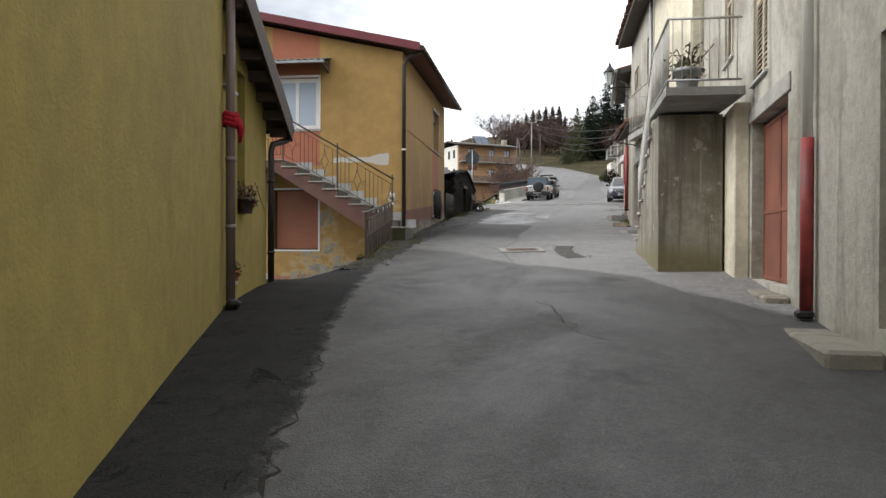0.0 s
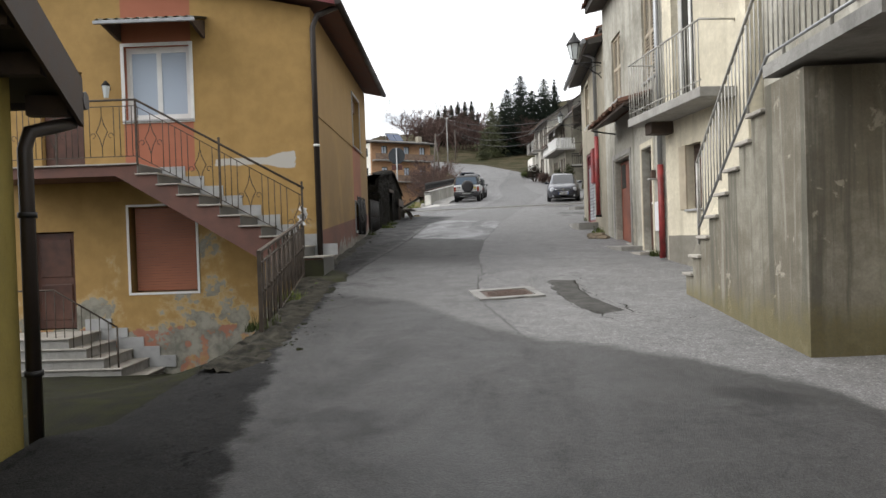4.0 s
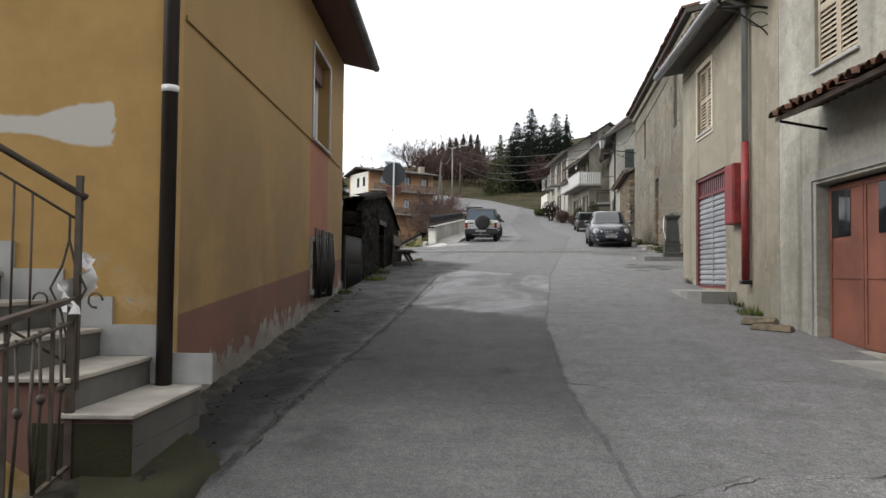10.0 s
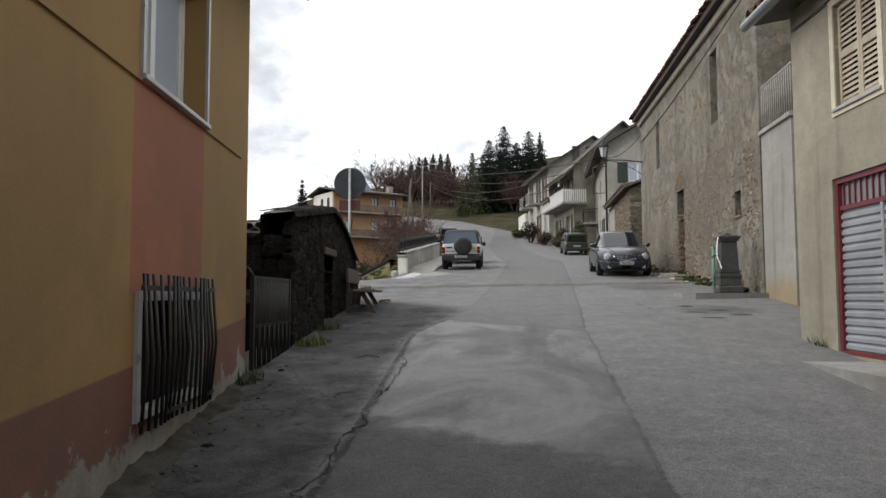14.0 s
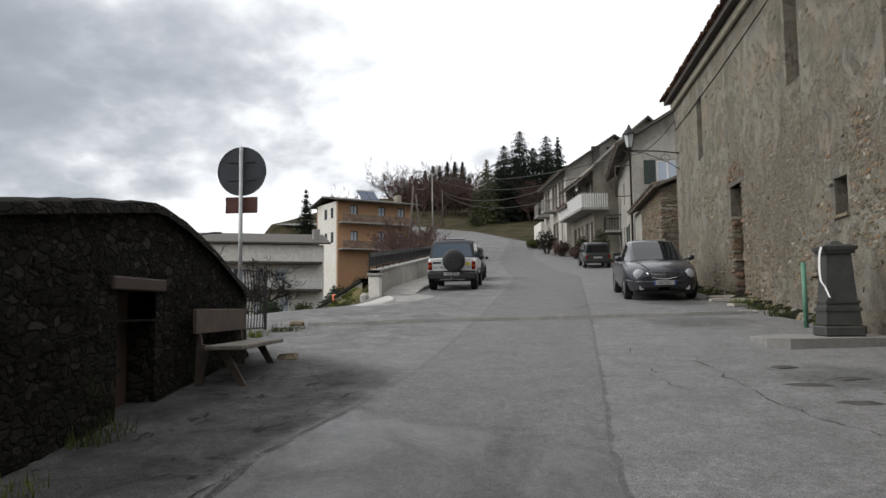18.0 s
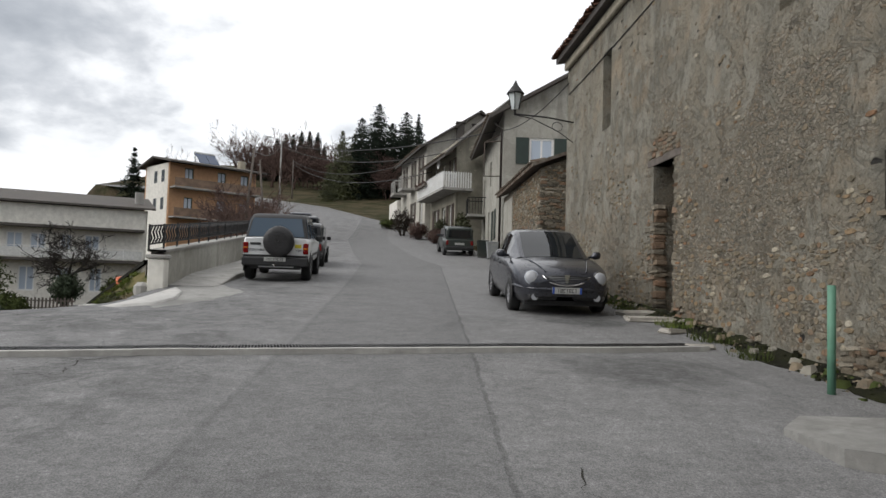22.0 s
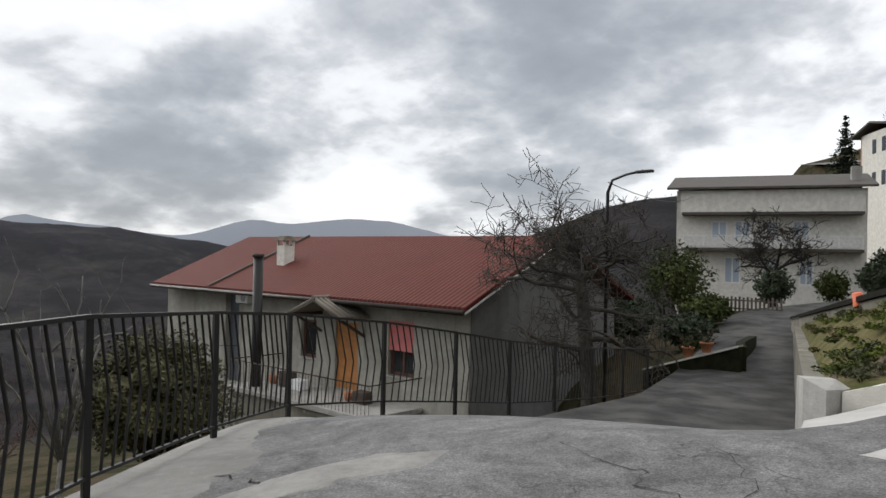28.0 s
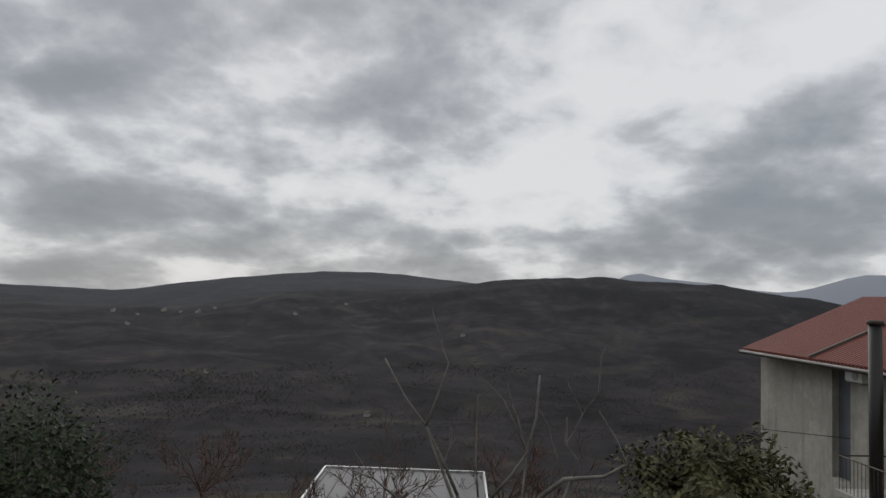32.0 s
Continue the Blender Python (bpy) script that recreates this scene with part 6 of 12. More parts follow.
# steps down in the court, beside the lower door
cs_ = thing("court_steps", oh.e.matrix_basis @ pose(X - 5.0, 0, -0.5), "grey stone steps up to the lower door", "stair")
for j in range(5):
    hbox(-1.5, 1.7 - j * 0.33, -1.25, -0.03, j * 0.2 - (0.3 if j == 0 else 0.0), j * 0.2 + 0.19).ob("step", "concrete", cs_)
    hbox(-1.52, 1.73 - j * 0.33, -1.28, -0.03, j * 0.2 + 0.192, j * 0.2 + 0.225, 0.006).ob("tread", "step_stone", cs_)
    hbox(1.73 - (j + 1) * 0.33, 1.95 - j * 0.33, -0.026, -0.002, j * 0.2 + 0.22, j * 0.2 + 0.46).ob("skirting_slab", "marble", cs_)
cr = thing("court_railing", oh.e.matrix_basis @ pose(X - 5.0, -1.2, -0.3), "thin brown iron rail beside the court steps", "railing")
MB().tube([(1.3, 0, 1.0), (0.1, 0, 1.75), (-1.4, 0, 1.75)], 0.018, 6).ob("top_rail", "iron", cr)
for k in range(9):
    x = 1.3 - k * 0.17
    MB().tube([(x, 0, 0.05 + 0.1 * k), (x, 0, min(1.75, 1.0 + 0.106 * k))], 0.009 if k else 0.018, 5).ob("bar", "iron", cr)


# ---- the row up the right-hand side ----
def on(a, b, y):
    """Distance along a..b at which the street coordinate is y."""
    return (a[1] - y) / (a[1] - b[1]) * spanlen(a, b)


def garage_door(h, x0, x1, z0, z1, mat, label, boards=2, lights=True, xf=None):
    d = h.part("garage_door", hbox(x0 + 0.05, x1 - 0.05, 0.16, 0.20, z0, z1 - 0.04, 0.004), mat, label, xf)
    n = boards
    for i in range(n):
        a, b = x0 + 0.05 + (x1 - x0 - 0.1) * i / n, x0 + 0.05 + (x1 - x0 - 0.1) * (i + 1) / n
        h.part("leaf_border", ring(a + 0.008, b - 0.008, z0 + 0.02, z1 - 0.06, 0.05, 0.147, 0.158), mat, "", xf, d)
        h.part("mid_rail", hbox(a + 0.06, b - 0.06, 0.148, 0.158, (z0 + z1) / 2 - 0.2, (z0 + z1) / 2 - 0.15), mat, "", xf, d)
        if lights:
            w0, w1 = (a + 0.06, a + (b - a) * 0.62) if i == 0 else (a + (b - a) * 0.38, b - 0.06)
            h.part("door_pane", hbox(w0, w1, 0.150, 0.157, z1 - 0.72, z1 - 0.12), "glass", "dark door pane", xf, d)
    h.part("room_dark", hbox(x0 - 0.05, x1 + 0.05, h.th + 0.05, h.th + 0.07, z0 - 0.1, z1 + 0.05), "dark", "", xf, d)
    return d


A1, B1 = (1.45, 17.4), (1.85, 4.0)
g0 = (on(A1, B1, 11.45), on(A1, B1, 9.2), 0.98, 3.25)
d0 = (on(A1, B1, 6.2), on(A1, B1, 5.2), 0.85, 3.1)
uw = [(on(A1, B1, 14.2), on(A1, B1, 13.2), 4.7, 6.9), (on(A1, B1, 11.4), on(A1, B1, 10.4), 3.8, 6.1)]
h1 = House("grey_house_with_balcony", "old grey rendered house with a balcony over a red garage", A1, B1, 7.5, -1.5, 7.9, "grey_wall", base=0.3, front=(g0, d0, *uw))
garage_door(h1, *g0, "garage_red", "rust-red double garage door", lights=False)
h1.part("door", hbox(d0[0], d0[1], 0.2, 0.25, d0[2], d0[3], 0.01), "door_brown", "old brown street door")
h1.part("lintel", hbox(g0[0] - 0.15, g0[1] + 0.15, -0.03, 0.0, g0[3], g0[3] + 0.22, 0.01), "concrete")
hp = on(A1, B1, 12.95)
h1.part("pilaster", hbox(hp, on(A1, B1, 11.62), -0.22, 0.0, 0.5, 3.6, 0.02), "pale_wall", "pale rendered pilaster")
for w in uw:
    ww = window(h1, *w, leaves=2, mat="shutter_tan", label="tall window with tan shutters")
    h1.part("shutter", louvres(w[0], w[1], w[2], w[3], 0.04), "shutter_tan", "closed tan louvred shutters", None, ww)
slab_roof(h1, -0.2, h1.L + 0.2, -0.45, 7.7, 7.85, 9.6)
h1.part("roof_tiles", tile_edge(64, -0.2, h1.L + 0.2, -0.55, 0.1, 7.98), "tile", "clay tile edge")
for y0, y1, z in ((7.5, 6.0, 0.68), (11.7, 9.0, 0.88)):
    k = thing("door_step", h1.e.matrix_basis @ pose(on(A1, B1, y0), 0, z - 0.3), "worn pale stone step at the wall", "step")
    hbox(0, on(A1, B1, y1) - on(A1, B1, y0), -0.42 if z < 0.85 else -0.3, -0.005, -0.3, 0.02, 0.03).ob("slab", "foot_render", k)
    if z < 0.85:
        hbox(0.4, 1.2, -0.66, -0.425, -0.3, -0.09, 0.04).ob("lower_slab", "foot_render", k)

# outside stair and balcony of that house
SB0, SB1 = (-0.04, 16.55), (0.34, 12.4)
bs = thing("stone_stair", along(SB0, SB1, 1.2), "massive damp cement stair block rising to a balcony", "stair")
ls = spanlen(SB0, SB1)
ns, run_, rise_, top_x = 8, 0.37, 0.252, ls - 0.88
tops_ = []
for j in range(ns):
    x0 = top_x - j * run_
    tops_ += [(x0, 2.38 - j * rise_), (x0, 2.38 - (j + 1) * rise_)]
prof = [(0.36, -0.6), (ls, -0.6), (ls, 2.38)] + tops_ + [(0.36, 2.38 - ns * rise_)]
MB().prism(prof, "y", 0, 1.0).ob("stair_block", "stair_cement", bs)
for j in range(ns):
    x0, z0 = top_x - j * run_, 2.38 - (j + 1) * rise_
    hbox(max(0.33, x0 - run_ - 0.04), x0 + 0.02, -0.05, 1.0, z0 + 0.003, z0 + 0.045, 0.008).ob("tread", "step_stone", bs)
mb = MB().prism([(ls - 0.75, -0.06), (ls + 1.35, -0.06), (ls + 1.3, 1.05), (ls - 0.75, 1.0)], "z", 2.44, 2.56)
mb.ob("balcony_slab", "dusty_concrete", bs, "weathered concrete balcony slab")
br = thing("balcony_railing", along(SB0, SB1, 1.2), "pale grey iron railing along stair and balcony", "railing")


def sz(x):
    return 2.56 if x > ls - 0.75 else 2.44 - (top_x - x) * rise_ / run_


pts = [(1.05, -0.01, sz(1.05) + 0.95), (ls - 0.75, -0.01, 3.55), (ls + 1.33, -0.03, 3.55), (ls + 1.28, 1.0, 3.55)]
MB().tube(pts, 0.02, 6).ob("top_rail", "pale_iron", br)
MB().tube([(1.05, -0.01, sz(1.05) + 0.10), (ls - 0.75, -0.01, 2.66), (ls + 1.33, -0.03, 2.66), (ls + 1.28, 1.0, 2.66)], 0.017, 6).ob("foot_rail", "grey_metal", br)
MB().tube([(1.05, -0.01, sz(0.95) - 0.05), (1.05, -0.01, sz(1.05) + 0.96)], 0.018, 6).ob("post", "pale_iron", br)
k = 1
x = 1.05 + 0.105
while x < ls + 1.33:
    top = 3.55 if x > ls - 0.75 else sz(x) + 0.95
    MB().tube([(x, -0.012, sz(x) + (0.02 if k % 8 == 0 else 0.1)), (x, -0.012, top)], 0.016 if k % 8 == 0 else 0.009, 5).ob("bar", "pale_iron", br)
    x += 0.115
    k += 1
for j in range(8):
    f = (j + 0.5) / 8
    MB().tube([(ls + 1.33 - 0.05 * f, -0.03 + 1.03 * f, 2.66), (ls + 1.33 - 0.05 * f, -0.03 + 1.03 * f, 3.55)], 0.009, 5).ob("bar", "pale_iron", br)

# red downpipe on that house
pr = thing("downpipe", h1.e.matrix_basis @ pose(on(A1, B1, 7.95), -0.09, 0.5), "downpipe with a red guard sleeve below", "downpipe")
MB().tube([(0, 0, 1.75), (0, 0, 7.0)], 0.05, 10).ob("pipe", "white_frame", pr)
MB().tube([(0, 0, 0.03), (0, 0, 1.75)], 0.065, 12).ob("guard", "red_pipe", pr, "red iron guard sleeve")
hbox(-0.08, 0.08, -0.1, 0.06, -0.05, 0.03, 0.02).ob("shoe", "black_iron", pr)

# cream house
A2, B2 = (0.45, 20.4), (1.2, 17.38)
w2 = (on(A2, B2, 19.5), on(A2, B2, 18.95), 2.58, 3.75)
b2 = (on(A2, B2, 20.0), on(A2, B2, 19.1), 4.5, 6.7)
h2 = House("cream_house", "cream rendered narrow house with peeling stone foot", A2, B2, 7.5, -1.0, 8.1, "pale_wall", base=1.3, front=(w2, b2))
h2.part("window", hbox(w2[0] - 0.28, w2[0] - 0.004, -0.03, 0.0, w2[2], w2[3]), "shutter_tan", "open pale board shutter")
ww = window(h2, *w2, leaves=1, mat="dark_wood", pane="door_brown", label="narrow dark window")
window(h2, *b2, leaves=2, label="white balcony door", sill=False)
slab_roof(h2, -0.2, h2.L, -0.4, 7.7, 8.05, 9.6)
h2.part("stone_foot", hbox(0.08, h2.L, -0.025, 0.0, 0.8, 2.1), "foot_render", "bare stone foot of the wall")
h2.part("roof_tiles", tile_edge(15, -0.2, h2.L, -0.5, 0.1, 8.18), "tile")
balc = h2.part("balcony", hbox(-0.35, h2.L - 0.3, -0.62, 0.0, 4.28, 4.44, 0.01), "concrete", "concrete balcony with grey bars")
h2.part("balcony_bracket", hbox(0.1, 0.4, -0.45, 0.0, 4.05, 4.277, 0.01), "dark_wood", "", None, balc)
bm_ = MB()
bm_.tube([(-0.33, 0, 5.5), (-0.33, -0.58, 5.5), (h2.L - 0.33, -0.58, 5.5), (h2.L - 0.33, 0, 5.5)], 0.018, 6)
bm_.tube([(-0.33, -0.58, 4.55), (h2.L - 0.33, -0.58, 4.55)], 0.012, 5)
h2.part("balcony_rail", bm_, "pale_iron", "", None, balc)
for k in range(26):
    x = -0.33 + k * (h2.L) / 25.5
    h2.part("balcony_bar", MB().tube([(x, -0.58, 4.44), (x, -0.58, 5.5)], 0.01, 5), "pale_iron", "", None, balc)
for k in range(5):
    h2.part("balcony_bar", MB().tube([(-0.33, -0.1 - k * 0.1, 4.44), (-0.33, -0.1 - k * 0.1, 5.5)], 0.01, 5), "pale_iron", "", None, balc)

# grey house with garage and panelled door
A3, B3 = (-0.2, 26.3), (0.45, 20.42)
g3 = (on(A3, B3, 25.2), on(A3, B3, 23.46), 1.93, 4.05)
d3 = (on(A3, B3, 22.3), on(A3, B3, 21.45), 1.78, 4.0)
w3 = (on(A3, B3, 25.2), on(A3, B3, 24.15), 5.58, 7.2)
w3b = (on(A3, B3, 22.0), on(A3, B3, 21.0), 5.4, 7.4)
h3 = House("grey_house_with_garage", "tall grey-brown rendered house with garage and panelled door", A3, B3, 7.5, -0.5, 8.35, "grey_wall", base=1.8, front=(g3, d3, w3, w3b))
garage_door(h3, *g3, "garage_red", "rust-red garage door with dark panes")
h3.part("surround", ring(g3[0] - 0.2, g3[1] + 0.12, g3[2] - 0.2, g3[3] + 0.16, 0.118, -0.025, 0.0), "concrete", "pale cement garage surround")
dd = h3.part("door", hbox(d3[0] + 0.04, d3[1] - 0.04, 0.16, 0.2, d3[2], d3[3] - 0.03), "door_brown", "dark brown panelled double door")
for i in range(2):
    a = d3[0] + 0.07 + i * (d3[1] - d3[0] - 0.1) / 2
    b = a + (d3[1] - d3[0] - 0.2) / 2
    for z0, z1 in ((d3[2] + 0.1, d3[2] + 0.78), (d3[2] + 0.9, d3[2] + 1.42)):
        h3.part("door_panel", hbox(a, b, 0.135, 0.16, z0, z1, 0.012), "door_brown", "", None, dd)
    h3.part("door_pane", hbox(a, b, 0.15, 0.158, d3[2] + 1.55, d3[3] - 0.12), "glass", "dark glass door light", None, dd)
h3.part("knob", MB().ball(((d3[0] + d3[1]) / 2 - 0.1, 0.12, d3[2] + 1.02), 0.035, 0.03, 0.035), "chrome", "brass knob", None, dd)
h3.part("door_jamb", ring(d3[0] - 0.12, d3[1] + 0.12, d3[2] - 0.3, d3[3] + 0.14, 0.116, -0.02, 0.0), "pale_wall", "pale rendered jamb")
for w in (w3, w3b):
    ww = window(h3, *w, leaves=2, mat="shutter_tan", label="upper window with tan louvres")
    h3.part("shutter", louvres(w[0], w[1], w[2], w[3], 0.05), "shutter_tan", "tan louvred shutters", None, ww)
slab_roof(h3, -0.1, h3.L + 0.1, -0.45, 7.7, 8.3, 9.9)
h3.part("roof_tiles", tile_edge(28, -0.1, h3.L + 0.1, -0.55, 0.1, 8.43), "tile")
aw = thing("tiled_canopy", h3.e.matrix_basis @ pose(on(A3, B3, 25.0), 0, 4.85 - 1.8), "small clay-tiled canopy over the doors", "canopy")
lc = on(A3, B3, 21.2) - on(A3, B3, 25.0)
MB().prism([(-0.62, -0.02), (0, 0.24), (0, 0.30), (-0.62, 0.04)], "x", 0, lc).ob("board", "dark_wood", aw)
for i in range(20):
    tile_edge(1, lc * i / 20, lc * (i + 1) / 20, -0.70, -0.0, 0.04, r=0.085).ob("tile", "tile", aw)
for x in (0.1, lc - 0.2):
    MB().tube([(x, -0.6, -0.02), (x, 0, -0.12)], 0.02, 5).ob("bracket", "black_iron", aw)
mp = thing("meter_cabinet", h3.e.matrix_basis @ pose(on(A3, B3, 21.15), -0.06, 2.2 - 1.8), "pale grey meter cabinet low on the wall", "cabinet")
hbox(0, 0.42, -0.0, 0.058, 0, 0.60, 0.01).ob("door_plate", "white_plastic", mp)
lt = thing("wall_lantern", h3.e.matrix_basis @ pose(on(A3, B3, 21.12), 0, 3.25 - 1.8), "small brown wall lantern by the door", "lantern")
hbox(0.0, 0.22, -0.2, -0.0, 0, 0.03).ob("shelf", "concrete", lt)
hbox(0.06, 0.16, -0.15, -0.05, 0.032, 0.20, 0.015).ob("body", "rust_iron", lt)

# downpipe between cream and grey houses, red below
pr = thing("downpipe", h3.e.matrix_basis @ pose(h3.L - 0.12, -0.08, 1.66 - 1.8), "downpipe with a red guard sleeve below", "downpipe")
MB().tube([(0, 0, 1.85), (0, 0, 6.5)], 0.05, 10).ob("pipe", "grey_metal", pr)
MB().tube([(0, 0, 0.0), (0, 0, 1.85)], 0.062, 12).ob("guard", "red_pipe", pr, "red iron guard sleeve")

# lower grey house with sheet-metal garage door
A4, B4 = (-0.53, 32.0), (-0.2, 26.32)
g4 = (on(A4, B4, 30.95), on(A4, B4, 28.9), 2.58, 4.85)
w4 = (on(A4, B4, 30.75), on(A4, B4, 29.75), 5.75, 7.1)
h4 = House("tan_house_with_garage", "tan rendered house with a ribbed sheet-metal garage door", A4, B4, 7.5, 0.5, 7.5, "tan_wall", base=2.4, front=(g4, w4))
gd = h4.part("garage_door", hbox(g4[0] + 0.06, g4[1] - 0.06, 0.09, 0.12, g4[2], g4[3] - 0.05), "metal_door", "grey ribbed sheet-metal garage door")
h4.part("door_border", ring(g4[0], g4[1], g4[2] - 0.02, g4[3], 0.07, 0.03, 0.09), "fascia", "dark red steel door border", None, gd)
for i in range(17):
    z = g4[2] + 0.06 + i * 0.104
    h4.part("rib", MB().prism([(0.088, z), (0.06, z + 0.015), (0.06, z + 0.06), (0.088, z + 0.09)], "x", g4[0] + 0.08, g4[1] - 0.08), "metal_door", "", None, gd)
h4.part("mid_post", hbox((g4[0] + g4[1]) / 2 - 0.03, (g4[0] + g4[1]) / 2 + 0.03, 0.05, 0.088, g4[2], g4[3] - 0.4), "metal_door", "", None, gd)
h4.part("grille_head", hbox(g4[0] + 0.075, g4[1] - 0.075, 0.05, 0.088, g4[3] - 0.42, g4[3] - 0.36), "fascia", "", None, gd)
for i in range(14):
    x = g4[0] + 0.14 + i * 0.135
    h4.part("grille_bar", hbox(x, x + 0.02, 0.06, 0.08, g4[3] - 0.36, g4[3] - 0.07), "fascia", "", None, gd)
h4.part("room_dark", hbox(g4[0], g4[1], h4.th + 0.05, h4.th + 0.07, g4[2] - 0.1, g4[3]), "dark", "", None, gd)
ww = window(h4, *w4, leaves=2, mat="shutter_tan", label="upper window with tan louvres", surround=(0.1, "pale_wall"))
h4.part("shutter", louvres(w4[0], w4[1], w4[2], w4[3], 0.05), "shutter_tan", "tan louvred shutters", None, ww)
slab_roof(h4, -0.35, h4.L, -0.4, 7.7, 7.45, 9.0)
h4.part("roof_tiles", tile_edge(27, -0.35, h4.L, -0.5, 0.1, 7.58), "tile")
gt_ = MB().tube([(-0.4, -0.52, 7.45), (h4.L, -0.52, 7.55)], 0.07, 8)
h4.part("gutter", gt_, "grey_metal", "zinc gutter")
pr = thing("downpipe", h4.e.matrix_basis @ pose(on(A4, B4, 27.55), -0.09, 2.75 - 2.4), "zinc downpipe with a red guard below", "downpipe")
MB().tube([(0, 0, 2.3), (0, 0, 4.6), (0, -0.3, 4.75)], 0.055, 10).ob("pipe", "grey_metal", pr)
MB().tube([(0, 0, 0.0), (0, 0, 2.3)], 0.065, 12).ob("guard", "red_pipe", pr, "red iron guard sleeve")
hbox(-0.08, 0.08, -0.08, 0.08, -0.07, 0.0, 0.015).ob("shoe", "black_iron", pr)
rb = thing("red_cabinet", h4.e.matrix_basis @ pose(on(A4, B4, 28.42), 0, 3.72 - 2.4), "red metal hose cabinet on the wall", "cabinet")
hbox(0, 0.48, -0.16, -0.004, 0, 1.05, 0.015).ob("body", "red_pipe", rb)
hbox(0.03, 0.45, -0.172, -0.162, 0.03, 1.02, 0.005).ob("lid", "red_pipe", rb)
# slabs at the doors
for nm, a, b, y0, y1, d, zb, zt, mt, lb in (("garage_apron", A4, B4, 31.2, 28.3, 0.75, 2.2, 2.54, "concrete", "cracked concrete apron at the metal garage door"), ("garage_apron", A3, B3, 25.6, 22.4, 0.62, 1.6, 1.88, "concrete", "worn concrete apron at the red garage"), ("door_step", A3, B3, 22.35, 21.4, 0.40, 1.5, 1.76, "step_stone", "pale stone threshold at the panelled door")):
    k = thing(nm, along(a, b, zb) @ pose(on(a, b, y0), 0, 0), lb, "step")
    MB().prism([(0.05, -d * 0.85), (0.4, -d), (on(a, b, y1) - on(a, b, y0) - 0.3, -d), (on(a, b, y1) - on(a, b, y0), -d * 0.8), (on(a, b, y1) - on(a, b, y0), -0.005), (0, -0.005)], "z", -0.3, zt - zb).ob("slab", mt, k)

# ---- long stone house with the bricked-edge doorway ----
A5, B5 = (1.0, 53.2), (0.96, 37.95)
dw = (on(A5, B5, 46.35), on(A5, B5, 45.35), 4.0, 6.85)
sw = (on(A5, B5, 39.9), on(A5, B5, 39.4), 5.33, 5.95)
upw = [(on(A5, B5, 49.75), on(A5, B5, 49.1), 8.25, 10.1), (on(A5, B5, 41.9), on(A5, B5, 41.2), 8.15, 10.15)]
h5 = House("old_stone_house", "long abandoned stone house with crumbling plaster", A5, B5, 8.0, 1.0, 11.0, "rubble_wall", th=0.55, base=3.0, front=(dw, sw, *upw))
sd = h5.part("door", hbox(dw[0], dw[1], 0.42, 0.47, dw[2], dw[3]), "weather_wood", "old grey board door, closed")
for i in range(6):
    x = dw[0] + 0.04 + i * 0.16
    h5.part("board", hbox(x, x + 0.145, 0.395, 0.418, dw[2], dw[3] - 0.1, 0.004), "weather_wood", "", None, sd)
for z in (4.6, 6.0):
    h5.part("ledge", hbox(dw[0], dw[1], 0.37, 0.393, z, z + 0.12, 0.004), "weather_wood", "", None, sd)
for w in (sw, *upw):
    h5.part("window", hbox(w[0], w[1], 0.4, 0.43, w[2], w[3]), "weather_wood" if w is not sw else "dark", "blocked old window opening")
h5.part("lintel", hbox(dw[0] - 0.3, dw[1] + 0.3, -0.01, 0.3, dw[3], dw[3] + 0.14, 0.01), "weather_wood", "rotten timber lintel")
h5.part("window_shelf", hbox(sw[0] - 0.05, sw[1] + 0.05, -0.05, 0.1, sw[2] - 0.05, sw[2]), "stone")
slab_roof(h5, -0.25, h5.L, -0.3, 8.2, 10.98, 12.6)
h5.part("roof_tiles", tile_edge(70, -0.25, h5.L, -0.42, 0.15, 11.12, r=0.10), "tile", "clay tile edge with lichen")
hs = h5.part("cornice", hbox(0, h5.L, -0.12, -0.003, 10.72, 10.97, 0.03), "tan_wall", "rendered cornice under the tiles")

# grey annex with a terrace beside the stone house
A7, B7 = (0.99, 37.93), (0.97, 36.1)
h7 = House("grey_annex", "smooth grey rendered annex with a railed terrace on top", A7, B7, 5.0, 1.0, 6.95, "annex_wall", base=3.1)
h7.part("terrace_slab", hbox(-0.02, h7.L + 0.06, -0.06, 5.0, 6.952, 7.05, 0.01), "concrete", "pale terrace slab edge")
tr = thing("terrace_railing", h7.e.matrix_basis @ pose(0, 0.02, 7.05 - 3.1), "pale iron terrace railing", "railing")
MB().tube([(0, 0, 1.0), (h7.L, 0, 1.0), (h7.L, 3.5, 1.0)], 0.02, 6).ob("top_rail", "pale_iron", tr)
for k in range(15):
    x = 0.04 + k * (h7.L - 0.06) / 14
    MB().tube([(x, 0, 0.004), (x, 0, 1.0)], 0.01, 5).ob("bar", "pale_iron", tr)
h8 = House("grey_backhouse", "tall grey rendered house set back from the street", (2.6, 37.94), (2.5, 32.0), 6.0, 1.0, 10.4, "grey_wall", base=3.0)
slab_roof(h8, -0.1, h8.L + 0.2, -0.4, 6.2, 10.38, 11.8)

